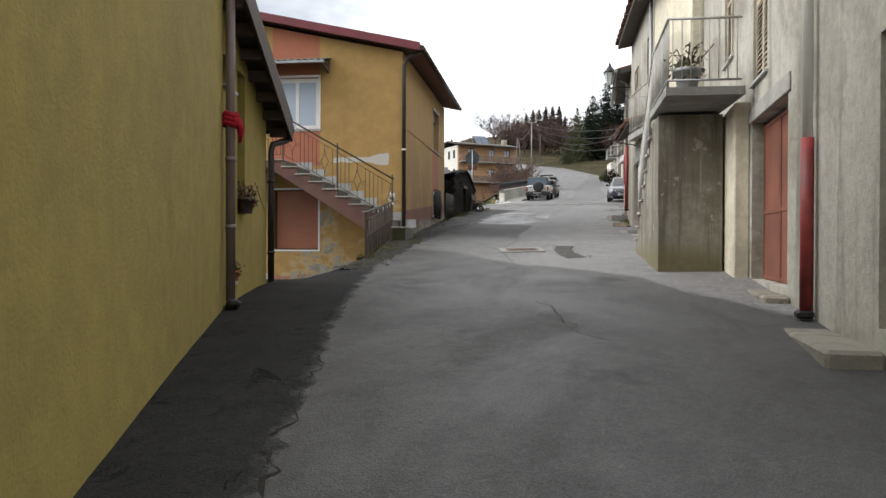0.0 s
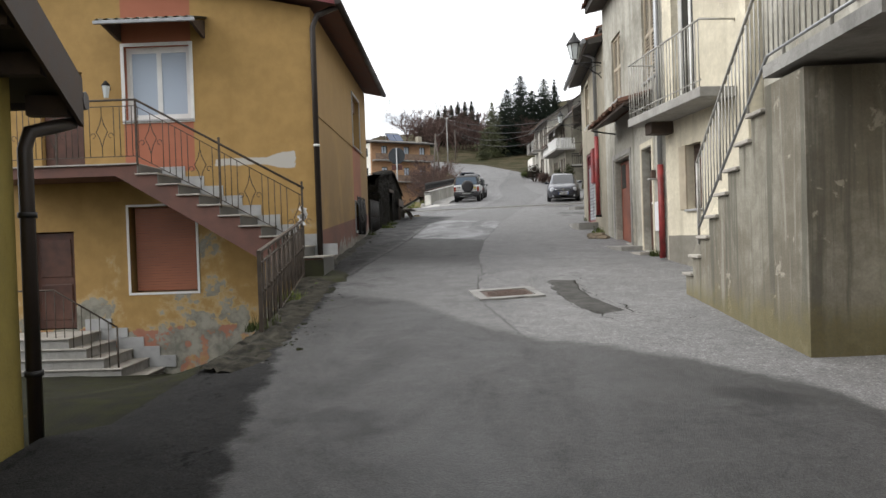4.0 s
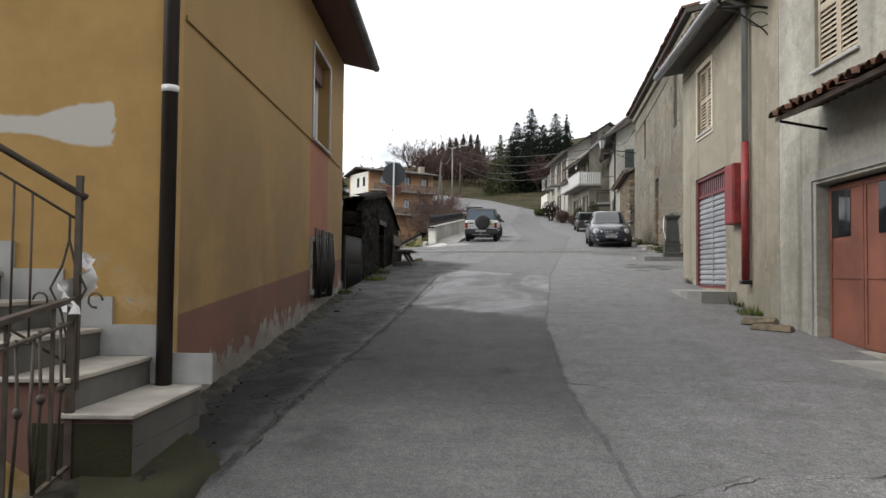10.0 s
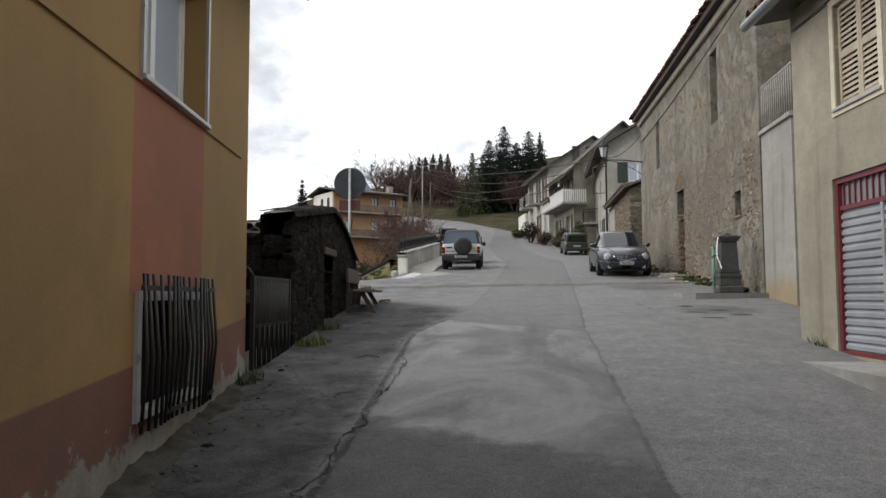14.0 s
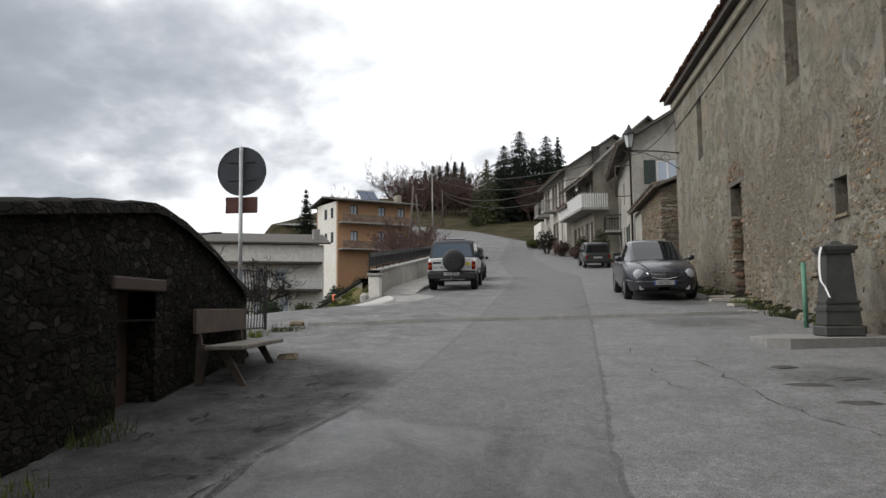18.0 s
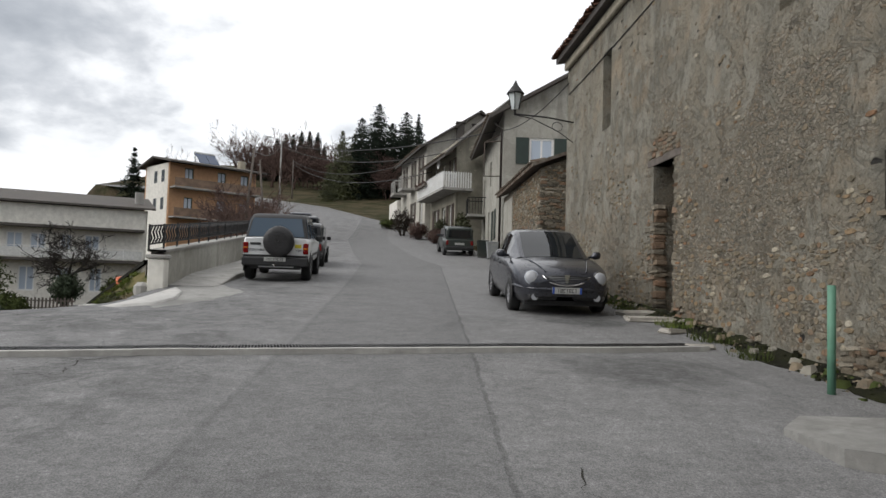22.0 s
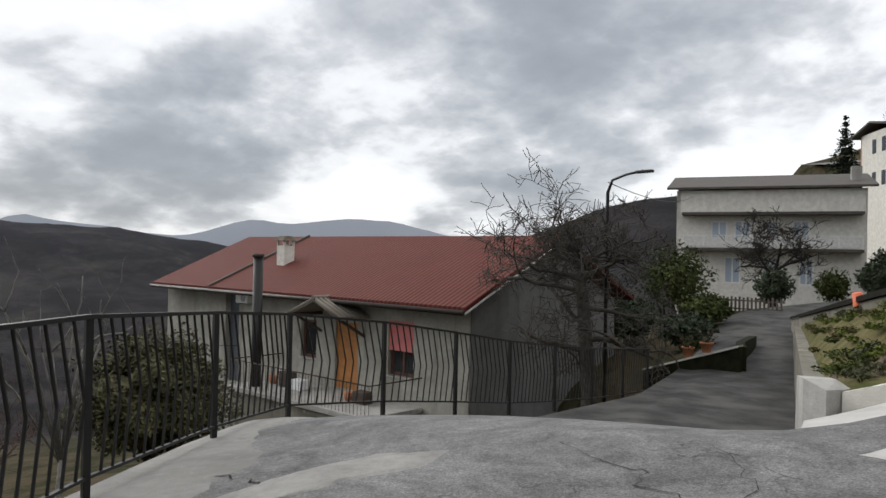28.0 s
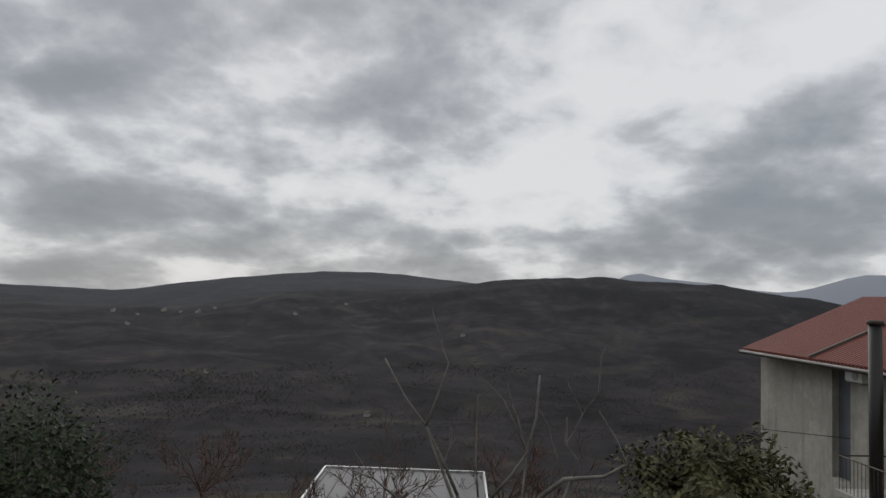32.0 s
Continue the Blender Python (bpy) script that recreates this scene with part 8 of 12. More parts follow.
M["crack"] = plain("crack_dirt", (0.036, 0.034, 0.030), 1.0, 0, 0.2, 20, 0.1)
M["old_patch"] = plain("coarse_patch", (0.085, 0.083, 0.078), 0.95, 0, 0.25, 6, 0.5, 90)
for pts, w in (
        ([(-2.7, 37.6), (-2.62, 36.58), (-2.79, 35.67), (-2.65, 34.96)], 0.03), ([(-2.62, 36.58), (-2.03, 36.54), (-1.2, 36.6), (-0.4, 36.9)], 0.025),
        ([(-1.97, 37.03), (-2.03, 36.54), (-2.02, 35.56), (-1.85, 34.69), (-1.73, 33.85), (-1.2, 32.9)], 0.03), ([(-6.32, 32.4), (-5.97, 29.8), (-6.0, 28.1), (-6.03, 26.3), (-5.95, 24.0), (-5.82, 20.9), (-5.71, 19.2)], 0.05),
        ([(-3.53, 8.55), (-2.93, 6.62), (-2.45, 5.25), (-1.78, 3.1)], 0.055), ([(-1.2, 9.12), (-1.08, 8.68), (-0.79, 7.67), (-0.34, 6.68)], 0.035), ([(-7.07, 40.2), (-7.22, 40.9), (-6.52, 41.1)], 0.03), ([(-3.5, 22.2), (-2.97, 21.84)], 0.035), ([(-3.06, 19.2), (-3.15, 18.6), (-3.08, 17.6), (-3.0, 17.0)], 0.022), ([(-3.06, 19.23), (-2.62, 19.56), (-1.49, 19.8), (-0.68, 19.86)], 0.02), ([(-2.0, 18.35), (-1.9, 17.3), (-1.8, 16.5), (-1.68, 15.75), (-1.2, 14.4)], 0.05), ([(-1.4, 18.3), (-1.42, 17.1), (-1.2, 16.0), (-0.8, 14.6)], 0.04),
        ([(-3.4, 22.1), (-2.6, 22.0), (-1.5, 22.3), (-0.6, 22.2)], 0.02), ([(-1.9, 18.4), (-1.4, 18.5), (-0.9, 18.3)], 0.03), ([(-1.2, 14.9), (-0.6, 14.4), (-0.2, 14.5)], 0.025),
        ([(-9.2, 40.2), (-8.4, 39.9), (-7.8, 39.7)], 0.02), ([(-9.4, 45.0), (-8.6, 43.9), (-7.2, 43.7), (-5.6, 43.3), (-4.7, 43.3)], 0.03), ([(-10.2, 44.6), (-9.2, 44.1), (-8.5, 43.4)], 0.03),
        ([(-12.0, 43.0), (-11.2, 43.0), (-10.6, 42.2), (-9.8, 41.9)], 0.035), ([(-8.3, 40.6), (-7.6, 40.4), (-7.2, 40.5)], 0.02), ([(-0.6, 9.2), (0.1, 8.6), (0.7, 8.9)], 0.03), 
        ([(-7.2, 25.8), (-6.5, 25.5), (-6.1, 25.6)], 0.03), ([(-7.4, 31.9), (-6.7, 31.4), (-6.2, 31.5)], 0.03)):
    ribbon(pts, w).ob("crack", "crack", ROAD)
patch([(-1.97, 18.31), (-1.46, 18.22), (-1.44, 17.15), (-1.27, 16.05), (-0.9, 14.8), (-1.3, 14.5), (-1.68, 15.75), (-1.82, 16.53), (-1.92, 17.28)], 0.008, 4).ob("asphalt_patch", "old_patch", ROAD)
for px_, py_, w_, d_ in ((-1.16, 36.2, 0.22, 0.16), (-1.25, 35.2, 0.34, 0.12), (-0.75, 35.5, 0.3, 0.16), (-1.1, 34.4, 0.3, 0.12), (-0.5, 34.8, 0.26, 0.18)):
    patch([(px_ - w_, py_), (px_ - 0.3 * w_, py_ - d_), (px_ + w_, py_ - 0.4 * d_), (px_ + 0.7 * w_, py_ + d_), (px_ - 0.5 * w_, py_ + 0.9 * d_)], 0.006, 3).ob("pothole_patch", "old_patch", ROAD)
random.seed(71)
rv = thing("rubble_verge", pose(0, 0, 0), "dirt clods, moss and broken stones beside the fence", "verge", kind="stuff")
clods = {k: MB() for k in ("verge_dirt", "moss", "old_patch")}
for _ in range(900):
    if random.random() < 0.8:
        y = random.uniform(12.2, 20.0)
        xw = float(np.interp(y, [13.6, 19.0, 20.0], [-5.22, -6.45, -6.6]))
        x = xw + abs(random.gauss(0, 0.26))
    else:
        y = random.uniform(20.4, 30.5)
        x = -6.72 - 0.125 * (y - 20.2) + abs(random.gauss(0, 0.30))
    r = random.uniform(0.010, 0.030) if random.random() < 0.95 else random.uniform(0.05, 0.09)
    px, py, pz = hug(x, y, -0.012)
    n = 7
    k = random.choice(("verge_dirt",) * 6 + ("old_patch",) * 3 + ("moss",))
    rim = [(px + r * random.uniform(0.6, 1.3) * math.cos(6.283 * i / n), py + r * random.uniform(0.6, 1.3) * math.sin(6.283 * i / n), pz) for i in range(n)]
    mid_ = [(px + (q[0] - px) * 0.6, py + (q[1] - py) * 0.6, pz + 0.012 + r * random.uniform(0.15, 0.4)) for q in rim]
    clods[k].add(rim + mid_, [tuple(range(n, 2 * n))] + [(i, (i + 1) % n, (i + 1) % n + n, i + n) for i in range(n)])
for k, mb in clods.items():
    mb.ob("clod", k, rv)
patch([(-6.5, 18.95), (-6.72, 20.35), (-6.1, 19.95), (-5.82, 19.62), (-5.64, 19.03), (-5.55, 18.5), (-5.87, 18.3), (-6.25, 18.6)], 0.045, 6).ob("broken_slab", "mossy_slab", ROAD, "mossy broken concrete slab at the stair foot")
patch([(-5.78, 17.26), (-5.75, 17.52), (-5.61, 18.07), (-5.46, 17.65), (-5.39, 17.16), (-5.61, 17.0)], 0.006, 3).ob("damp_patch", "verge_dirt", ROAD, "damp dirt on the asphalt")
patch([(-7.78, 44.87), (-7.51, 45.58), (-7.15, 46.58), (-6.78, 48.38), (-7.58, 49.81), (-8.3, 51.2), (-8.6, 50.03), (-8.6, 48.9), (-8.3, 46.8), (-8.15, 45.4)], 0.008, 5).ob("concrete_apron", "dusty_concrete", ROAD, "worn concrete apron at the pavement")
patch([(-9.2, 45.7), (-8.81, 45.1), (-8.3, 45.15), (-7.9, 45.6), (-7.76, 46.5), (-7.97, 47.73), (-8.39, 48.73), (-8.62, 48.5), (-9.0, 48.22), (-9.75, 48.15), (-10.1, 48.1), (-9.75, 47.0)], 0.04, 14, corner_z, -0.12).ob("concrete_lip", "new_concrete", ROAD, "fresh pale concrete lip round the pillar")
patch([(-11.35, 42.3), (-11.4, 43.3), (-11.2, 43.9), (-10.75, 44.2), (-10.6, 43.8), (-10.85, 43.4), (-10.9, 42.6)], 0.01, 4).ob("concrete_patch", "dusty_concrete", ROAD, "pale concrete patch on the square")
apron = MB()
rows = []
line_ = [(-9.05, 38.62), (-9.85, 39.56), (-11.05, 40.9), (-12.2, 42.2), (-13.42, 43.6), (-14.4, 44.95), (-14.62, 46.3)]
for k in range(90):
    f = k / 89 * (len(line_) - 1)
    i = min(int(f), len(line_) - 2)
    a, b = Vector(line_[i]), Vector(line_[i + 1])
    p = a.lerp(b, f - i)
    nrm = Vector(((b - a).y, -(b - a).x)).normalized()
    wv = 0.62 + 0.30 * noise.fractal(Vector((k * 0.11, 4.0, 0)), 0.9, 2.0, 4) + 0.5 * max(0.0, math.sin(f * 0.9 - 0.6))
    rows.append([hug(p.x - nrm.x * 0.06, p.y - nrm.y * 0.06, -0.25)] + [hug(p.x + nrm.x * (wv * q / 6 - 0.06), p.y + nrm.y * (wv * q / 6 - 0.06), 0.035 * (1 - (q / 6) ** 3) - (0.015 if q == 6 else 0.0)) for q in range(7)])
apron.sheet(rows)
apron.ob("concrete_kerb", "dusty_concrete", ROAD, "pale worn concrete apron under the railing")

fv = MB()
rows = []
for y in steps((12.0, 20.3, 120)):
    x0 = float(np.interp(y, [12.0, 13.85, 19.0, 20.3], [-5.2, -5.36, -6.58, -6.75]))
    x1 = float(np.interp(y, [12.0, 12.8, 14.7, 17.5, 19.2, 20.3], [-4.72, -4.76, -5.06, -5.58, -5.72, -6.4])) + 0.16 * noise.fractal(Vector((y * 1.3, 7.0, 0)), 0.9, 2.0, 4)
    rows.append([hug(x0 + (x1 - x0) * k / 12, y, (0.02 + 0.045 * (noise.fractal(Vector((y * 2.4, k * 0.35, 5)), 0.8, 2.0, 5) + 0.3)) * (1 - (k / 12) ** 4) - (0.012 if k == 12 else 0.0)) for k in range(13)])
fv.sheet(rows)
fv.ob("broken_edge", "fence_verge", ROAD, "broken mossy concrete edge under the fence")

court = MB()
rows = []
for y in steps((10.2, 20.1, 40)):
    e = float(np.interp(y, EDGE_Y, EDGE_X))
    rows.append([(x, y, land(x, y) + 0.02 + 0.03 * noise.fractal(Vector((x * 1.5, y * 1.5, 0)), 1.0, 2.0, 4)) for x in [-13 + (e - 0.04 + 13) * (i / 36) for i in range(37)]])
court.sheet(rows)
tagged(court.ob("ground_court", "verge_dirt"), "damp mossy sunken court below the street", "ground", kind="structure")
vg = thing("broken_verge", pose(0, 0, 0), "broken mossy concrete verge along the house foot", "verge")
mb = MB()
rows = []
for y in steps((20.45, 29.3, 110)):
    xw = -6.74 - 0.125 * (y - 20.2)
    q1, q2 = noise.fractal(Vector((y * 1.3, 2.0, 0)), 0.8, 2.0, 4), noise.fractal(Vector((y * 1.9, 7.0, 0)), 0.8, 2.0, 4)
    wv, hv = 0.36 + 0.22 * q1, max(0.04, 0.10 + 0.09 * q2)
    row = []
    for k in range(11):
        f = k / 10
        x = xw - 0.03 + wv * f
        lump = 0.028 * noise.fractal(Vector((x * 6, y * 6, 1)), 0.7, 2.0, 4)
        row.append(hug(x, y, hv * (1 - f) ** 1.3 + (lump + 0.012 if k < 10 else -0.03)))
    rows.append(row)
mb.sheet(rows)
mb.ob("verge", "broken_concrete", vg)
random.seed(63)

# square iron road cover set in a worn concrete frame
gx = along((-2.89, 16.02), (-1.95, 16.28), hug(-2.89, 16.02)[2] + 0.006) @ pose(0, 0, 0, 4.3, -1.5, 0)
gt = thing("road_cover", gx, "rusty square iron road cover in a chipped concrete frame", "cover")
fm = MB()
rnd = random.Random(8)
outer, inner = [], []
for c0, c1, d0, d1 in (((0, 0), (0.97, 0), (0.13, 0.14), (0.86, 0.14)), ((0.97, 0), (0.97, 0.95), (0.86, 0.14), (0.86, 0.80)), ((0.97, 0.95), (0, 0.95), (0.86, 0.80), (0.13, 0.80)), ((0, 0.95), (0, 0), (0.13, 0.80), (0.13, 0.14))):
    for k in range(9):
        f = k / 9
        outer.append((c0[0] + (c1[0] - c0[0]) * f + rnd.uniform(-0.022, 0.022), c0[1] + (c1[1] - c0[1]) * f + rnd.uniform(-0.022, 0.022)))
        inner.append((d0[0] + (d1[0] - d0[0]) * f, d0[1] + (d1[1] - d0[1]) * f))
n_ = len(outer)
fm.add([(p[0], p[1], -0.05) for p in outer] + [(p[0], p[1], 0.014) for p in outer] + [(p[0], p[1], 0.014) for p in inner] + [(p[0], p[1], -0.05) for p in inner],
       [(r * n_ + i, r * n_ + (i + 1) % n_, (r + 1) * n_ + (i + 1) % n_, (r + 1) * n_ + i) for r in range(3) for i in range(n_)])
fm.ob("concrete_frame", "dusty_concrete", gt)
hbox(0.135, 0.855, 0.145, 0.795, -0.05, 0.0, 0.004).ob("cover_plate", "rust_iron", gt, "rust-brown cast-iron cover plate")
for k in range(11):
    yy = 0.20 + k * 0.054
    half = math.sqrt(max(0.0, 0.29 ** 2 - (yy - 0.47) ** 2))
    if half > 0.05:
        hbox(0.495 - half, 0.495 + half, yy - 0.012, yy + 0.012, 0.0005, 0.009, 0.003).ob("rib", "rust_iron", gt)
MB().tube([(0.495 + 0.305 * math.cos(a), 0.47 + 0.305 * math.sin(a), 0.003) for a in [k * math.pi / 18 for k in range(37)]], 0.008, 5, False).ob("rim", "rust_iron", gt)

# long drain across the street
DA, DB = (-8.5, 41.33), (0.15, 42.75)
dl = spanlen(DA, DB)
dr = thing("street_drain", along(DA, DB, 0), "long cast-iron channel drain across the street", "drain")
nseg = 17
for k in range(nseg):
    x0, x1 = dl * k / nseg, dl * (k + 1) / nseg
    w0, w1 = dr.matrix_basis @ Vector((x0, 0, 0)), dr.matrix_basis @ Vector((x1, 0, 0))
    z0, z1 = hug(w0.x, w0.y)[2], hug(w1.x, w1.y)[2]
    for y0, y1 in ((-0.50, -0.375), (0.27, 0.40)):
        mb = MB()
        mb.add([(x, y, z + dz) for x, z in ((x0, z0), (x1 + 0.001, z1)) for y in (y0, y1) for dz in (-0.05, 0.022)], [(0, 1, 3, 2), (4, 6, 7, 5), (0, 4, 5, 1), (2, 3, 7, 6), (1, 5, 7, 3), (0, 2, 6, 4)])
        mb.ob("concrete_edge", "kerb_concrete", dr)
    mb = MB()
    nb = 14
    for i in range(nb):
        f = (i + 0.5) / nb
        x = x0 + (x1 - x0) * f
        z = z0 + (z1 - z0) * f
        mb.box(x - 0.007, x + 0.007, -0.37, 0.265, z - 0.02, z + 0.017)
    for y in (-0.36, -0.258, -0.16, -0.055, 0.05, 0.155, 0.258):
        mb.add([(x, yy, z + dz) for x, z in ((x0, z0), (x1, z1)) for yy in (y - 0.007, y + 0.007) for dz in (-0.02, 0.016)], [(0, 1, 3, 2), (4, 6, 7, 5), (0, 4, 5, 1), (2, 3, 7, 6), (1, 5, 7, 3), (0, 2, 6, 4)])
    mb.ob("grate_panel", "black_iron", dr)
    # black sheet close under the bars, in place of the channel's unlit depth
    mb = MB()
    mb.add([(x0, -0.375, z0 + 0.006), (x1, -0.375, z1 + 0.006), (x1, 0.27, z1 + 0.006), (x0, 0.27, z0 + 0.006)], [(0, 1, 2, 3)])
    mb.ob("channel", "dark", dr)

# iron fence above the court
FA, FB = (-5.30, 13.85), (-6.52, 19.0)
fl = spanlen(FA, FB)
fe = thing("iron_fence", along(FA, FB, 0), "rusty wrought iron fence with knotted bars above the court", "fence")


def fz(x):
    return 0.98 + x * (1.50 - 0.98) / fl


for x in (0.0, fl / 3, 2 * fl / 3, fl):
    MB().bar((x, 0, fz(x) - 0.1), (x, 0, fz(x) + 1.12), 0.045, 0.045).ob("post", "iron", fe)
MB().bar((-0.02, 0, fz(0) + 1.12), (fl, 0, fz(fl) + 1.12), 0.05, 0.03).ob("top_rail", "iron", fe)
MB().bar((0, 0, fz(0) + 0.98), (fl, 0, fz(fl) + 0.98), 0.03, 0.015).ob("under_rail", "iron", fe)
MB().bar((0, 0, fz(0) + 0.12), (fl, 0, fz(fl) + 0.12), 0.03, 0.015).ob("foot_rail", "iron", fe)
for k in range(1, 40):
    x = fl * k / 40
    if k % 4 == 2:
        MB().bar((x, 0, fz(x) + 0.12), (x, 0, fz(x) + 1.1), 0.02, 0.02).ob("bar", "iron", fe)
    else:
        s = 0.06 if k % 2 else -0.06
        zc = fz(x) + (0.62 if k % 4 != 0 else 0.5)
        MB().tube([(x - s, 0, fz(x) + 0.12), (x, 0, zc), (x - s * 0.6, 0, fz(x) + 1.0)], 0.010, 5).ob("twisted_bar", "iron", fe)
        if k % 2:
            MB().ball((x, 0, zc), 0.026, 0.026, 0.032, 8, 6).ob("knot", "iron", fe)
for k in range(3):
    c = fl * (k + 0.5) / 3
    MB().tube([(c + 0.12 * math.cos(a), 0, fz(c) + 1.05 + 0.05 * math.sin(a)) for a in [j * math.pi / 4 for j in range(9)]], 0.008, 5).ob("curl", "iron", fe)
bag = thing("plastic_bag", fe.matrix_basis @ pose(fl - 0.02, 0, fz(fl) + 1.13), "torn white plastic bag caught on the fence end", "bag")
mb = MB()
random.seed(5)
rows = []
for i in range(7):
    row = []
    for j in range(7):
        u, v = i / 6 - 0.5, j / 6
        row.append((0.26 * u + 0.20 * v, 0.07 * math.sin(5 * u + 7 * v) + 0.035 * random.uniform(-1, 1), -0.08 + 0.38 * v * (1 - 0.5 * abs(u)) + 0.05 * u + random.uniform(-0.02, 0.02)))
    rows.append(row)
mb.sheet(rows)
b0 = mb.ob("film", "white_plastic", bag)

# grey downpipe of the yellow house with a knotted cloth
yp = thing("downpipe", along(Y0, Y1, 0.7) @ pose(yel.L - 0.02, -0.09, 0), "mauve-brown downpipe on the yellow house", "downpipe")
M["mauve_pipe"] = plain("faded_brown_pipe", (0.16, 0.115, 0.105), 0.5, 0, 0.15, 3, 0.03)
MB().tube([(0, 0, 0.10), (0, 0, 5.6)], 0.055, 12).ob("pipe", "mauve_pipe", yp)
for z in (0.95, 1.75):
    MB().tube([(0, 0, z), (0, 0, z + 0.06)], 0.062, 12).ob("collar", "mauve_pipe", yp)
MB().tube([(0, 0, 0.0), (0, 0, 0.10), (0.02, -0.08, 0.03)], 0.075, 10).ob("shoe", "black_iron", yp)
cl = thing("red_cloth", along(Y0, Y1, 0.7) @ pose(yel.L - 0.02, -0.09, 2.2), "red cloth knotted round the downpipe", "cloth")
mb = MB()
for j in range(3):
    mb.tube([(0.075 * math.cos(a), 0.075 * math.sin(a), 0.05 * j + 0.02 * math.sin(3 * a)) for a in [k * math.pi / 5 for k in range(11)]], 0.035, 6)
mb.tube([(0.0, -0.09, 0.05), (0.03, -0.12, -0.08), (0.05, -0.10, -0.22)], [0.05, 0.045, 0.015], 6)
mb.tube([(-0.03, -0.09, 0.05), (-0.05, -0.11, -0.05), (-0.04, -0.10, -0.14)], [0.045, 0.04, 0.012], 6)
mb.ob("knot", "red_cloth", cl)


def leaves(mb, c, r, n, size, flat=1.0, seed=1, shell=0.55):
    """Small bent leaves scattered in a rounded, uneven mass."""
    rnd = random.Random(seed)
    for _ in range(n):
        d = Vector((rnd.gauss(0, 1), rnd.gauss(0, 1), rnd.gauss(0, 1) * flat)).normalized()
        k = (shell + (1 - shell) * rnd.random()) * (0.78 + 0.4 * noise.noise(d * 2.3 + Vector((seed, 0, 0))))
        p = Vector(c) + Vector((d.x * r[0], d.y * r[1], d.z * r[2])) * k
        a = Vector((rnd.uniform(-1, 1), rnd.uniform(-1, 1), rnd.uniform(-0.6, 0.9))).normalized()
        b = a.cross(d + Vector((0.01, 0.3, 0.2))).normalized()
        s = size * rnd.uniform(0.6, 1.3)
        mb.add([p - a * s, p + b * s * 0.4 + d * s * 0.15, p + a * s, p - b * s * 0.4 + d * s * 0.15], [(0, 1, 2, 3)])
    return mb


def pot_plant(m, label, leaf="moss", scale=1.0, seed=3, droop=True, tub="terracotta"):
    t = thing("potted_plant", m, label, "plant")
    prof = [(0.09, 0.0), (0.13, 0.18), (0.145, 0.18), (0.145, 0.22), (0.12, 0.22), (0.11, 0.17)]
    mb = MB()
    rows = [[(r * scale * math.cos(a), r * scale * math.sin(a), z * scale) for a in [k * math.pi / 6 for k in range(13)]] for r, z in prof]
    mb.sheet(rows)
    mb.box(-0.05 * scale, 0.05 * scale, -0.05 * scale, 0.05 * scale, 0.0, 0.02)
    mb.ob("pot", tub, t)
    mb = MB()
    rnd = random.Random(seed)
    for k in range(9):
        a = rnd.uniform(0, 6.28)
        o = rnd.uniform(0.12, 0.3) * scale
        mb.tube([(0, 0, 0.18 * scale), (o * 0.5 * math.cos(a), o * 0.5 * math.sin(a), (0.18 + rnd.uniform(0.1, 0.3)) * scale), (o * math.cos(a), o * math.sin(a), (0.2 + rnd.uniform(-0.25 if droop else 0.1, 0.3)) * scale)], 0.006 * scale, 4)
    mb.ob("stems", "twig", t)
    leaves(MB(), (0, 0, 0.25 * scale), (0.3 * scale, 0.28 * scale, 0.28 * scale), 160, 0.035 * scale, 1, seed, 0.3).ob("foliage", leaf, t)
    return t


pot_plant(along(YA, YB, 1.88) @ pose(1.07, -0.06, 0), "dry reddish plant on the yellow wing's window sill", "sign_red", 0.95, 4, True, "dark_wood")
pot_plant(along(YA, YB, 1.01) @ pose(0.5, -0.05, 0), "dry plant in the low window", "moss", 0.6, 7)
pot_plant(bs.matrix_basis @ pose(ls + 0.95, 0.3, 2.57), "green plant in a grey tub on the balcony", "laurel", 1.5, 9, False, "grey_metal")

# ---- dark stone hut, its gate, bench and sign ----
HA, HB = (-7.80, 31.15), (-8.12, 37.05)
hl_ = spanlen(HA, HB)


def hut_top(x):
    return float(np.interp(x, [0, 0.7, 1.8, 3.05, 3.75, 4.6, 5.4, hl_], [4.52, 4.63, 4.78, 4.95, 4.82, 4.58, 4.26, 4.08]))


hut = thing("stone_hut", along(HA, HB, 2.5), "dark mossy rubble-stone hut with a low door", "hut")
hd = (2.35, 3.12, 0.3, 1.58)
mb = wall(hl_, -0.7, 1.3, 0.45, ((hd[0], hd[1], -0.2, hd[3] - 0.3),))
xsr = [0, 0.6, 1.2, 1.8, hd[0], hd[1], 3.6, 4.2, 4.7, 5.3, hl_]
for a, b in zip(xsr[:-1], xsr[1:]):
    lo = hd[3] if a == hd[0] else 1.3
    mb.add([(a, 0, lo), (b, 0, lo), (b, 0, hut_top(b) - 2.5), (a, 0, hut_top(a) - 2.5), (a, 0.45, lo), (b, 0.45, lo), (b, 0.45, hut_top(b) - 2.5), (a, 0.45, hut_top(a) - 2.5)], [(0, 1, 2, 3), (7, 6, 5, 4), (3, 2, 6, 7), (0, 4, 5, 1)])
mb.ob("wall", "hut_rubble", hut)
wall(4.6, -0.7, 1.75, 0.45).ob("wall", "hut_rubble", hut, "", pose(0, 5.05, 0, 0, 0, -90))
MB().prism([(0.45, -0.7), (5.05, -0.7), (5.05, 1.2), (0.45, 1.3)], "x", hl_ - 0.45, hl_).ob("wall", "hut_rubble", hut)
hbox(hd[0], hd[1], 0.3, 0.36, -0.2, hd[3]).ob("door", "dark_wood", hut, "dark plank door")
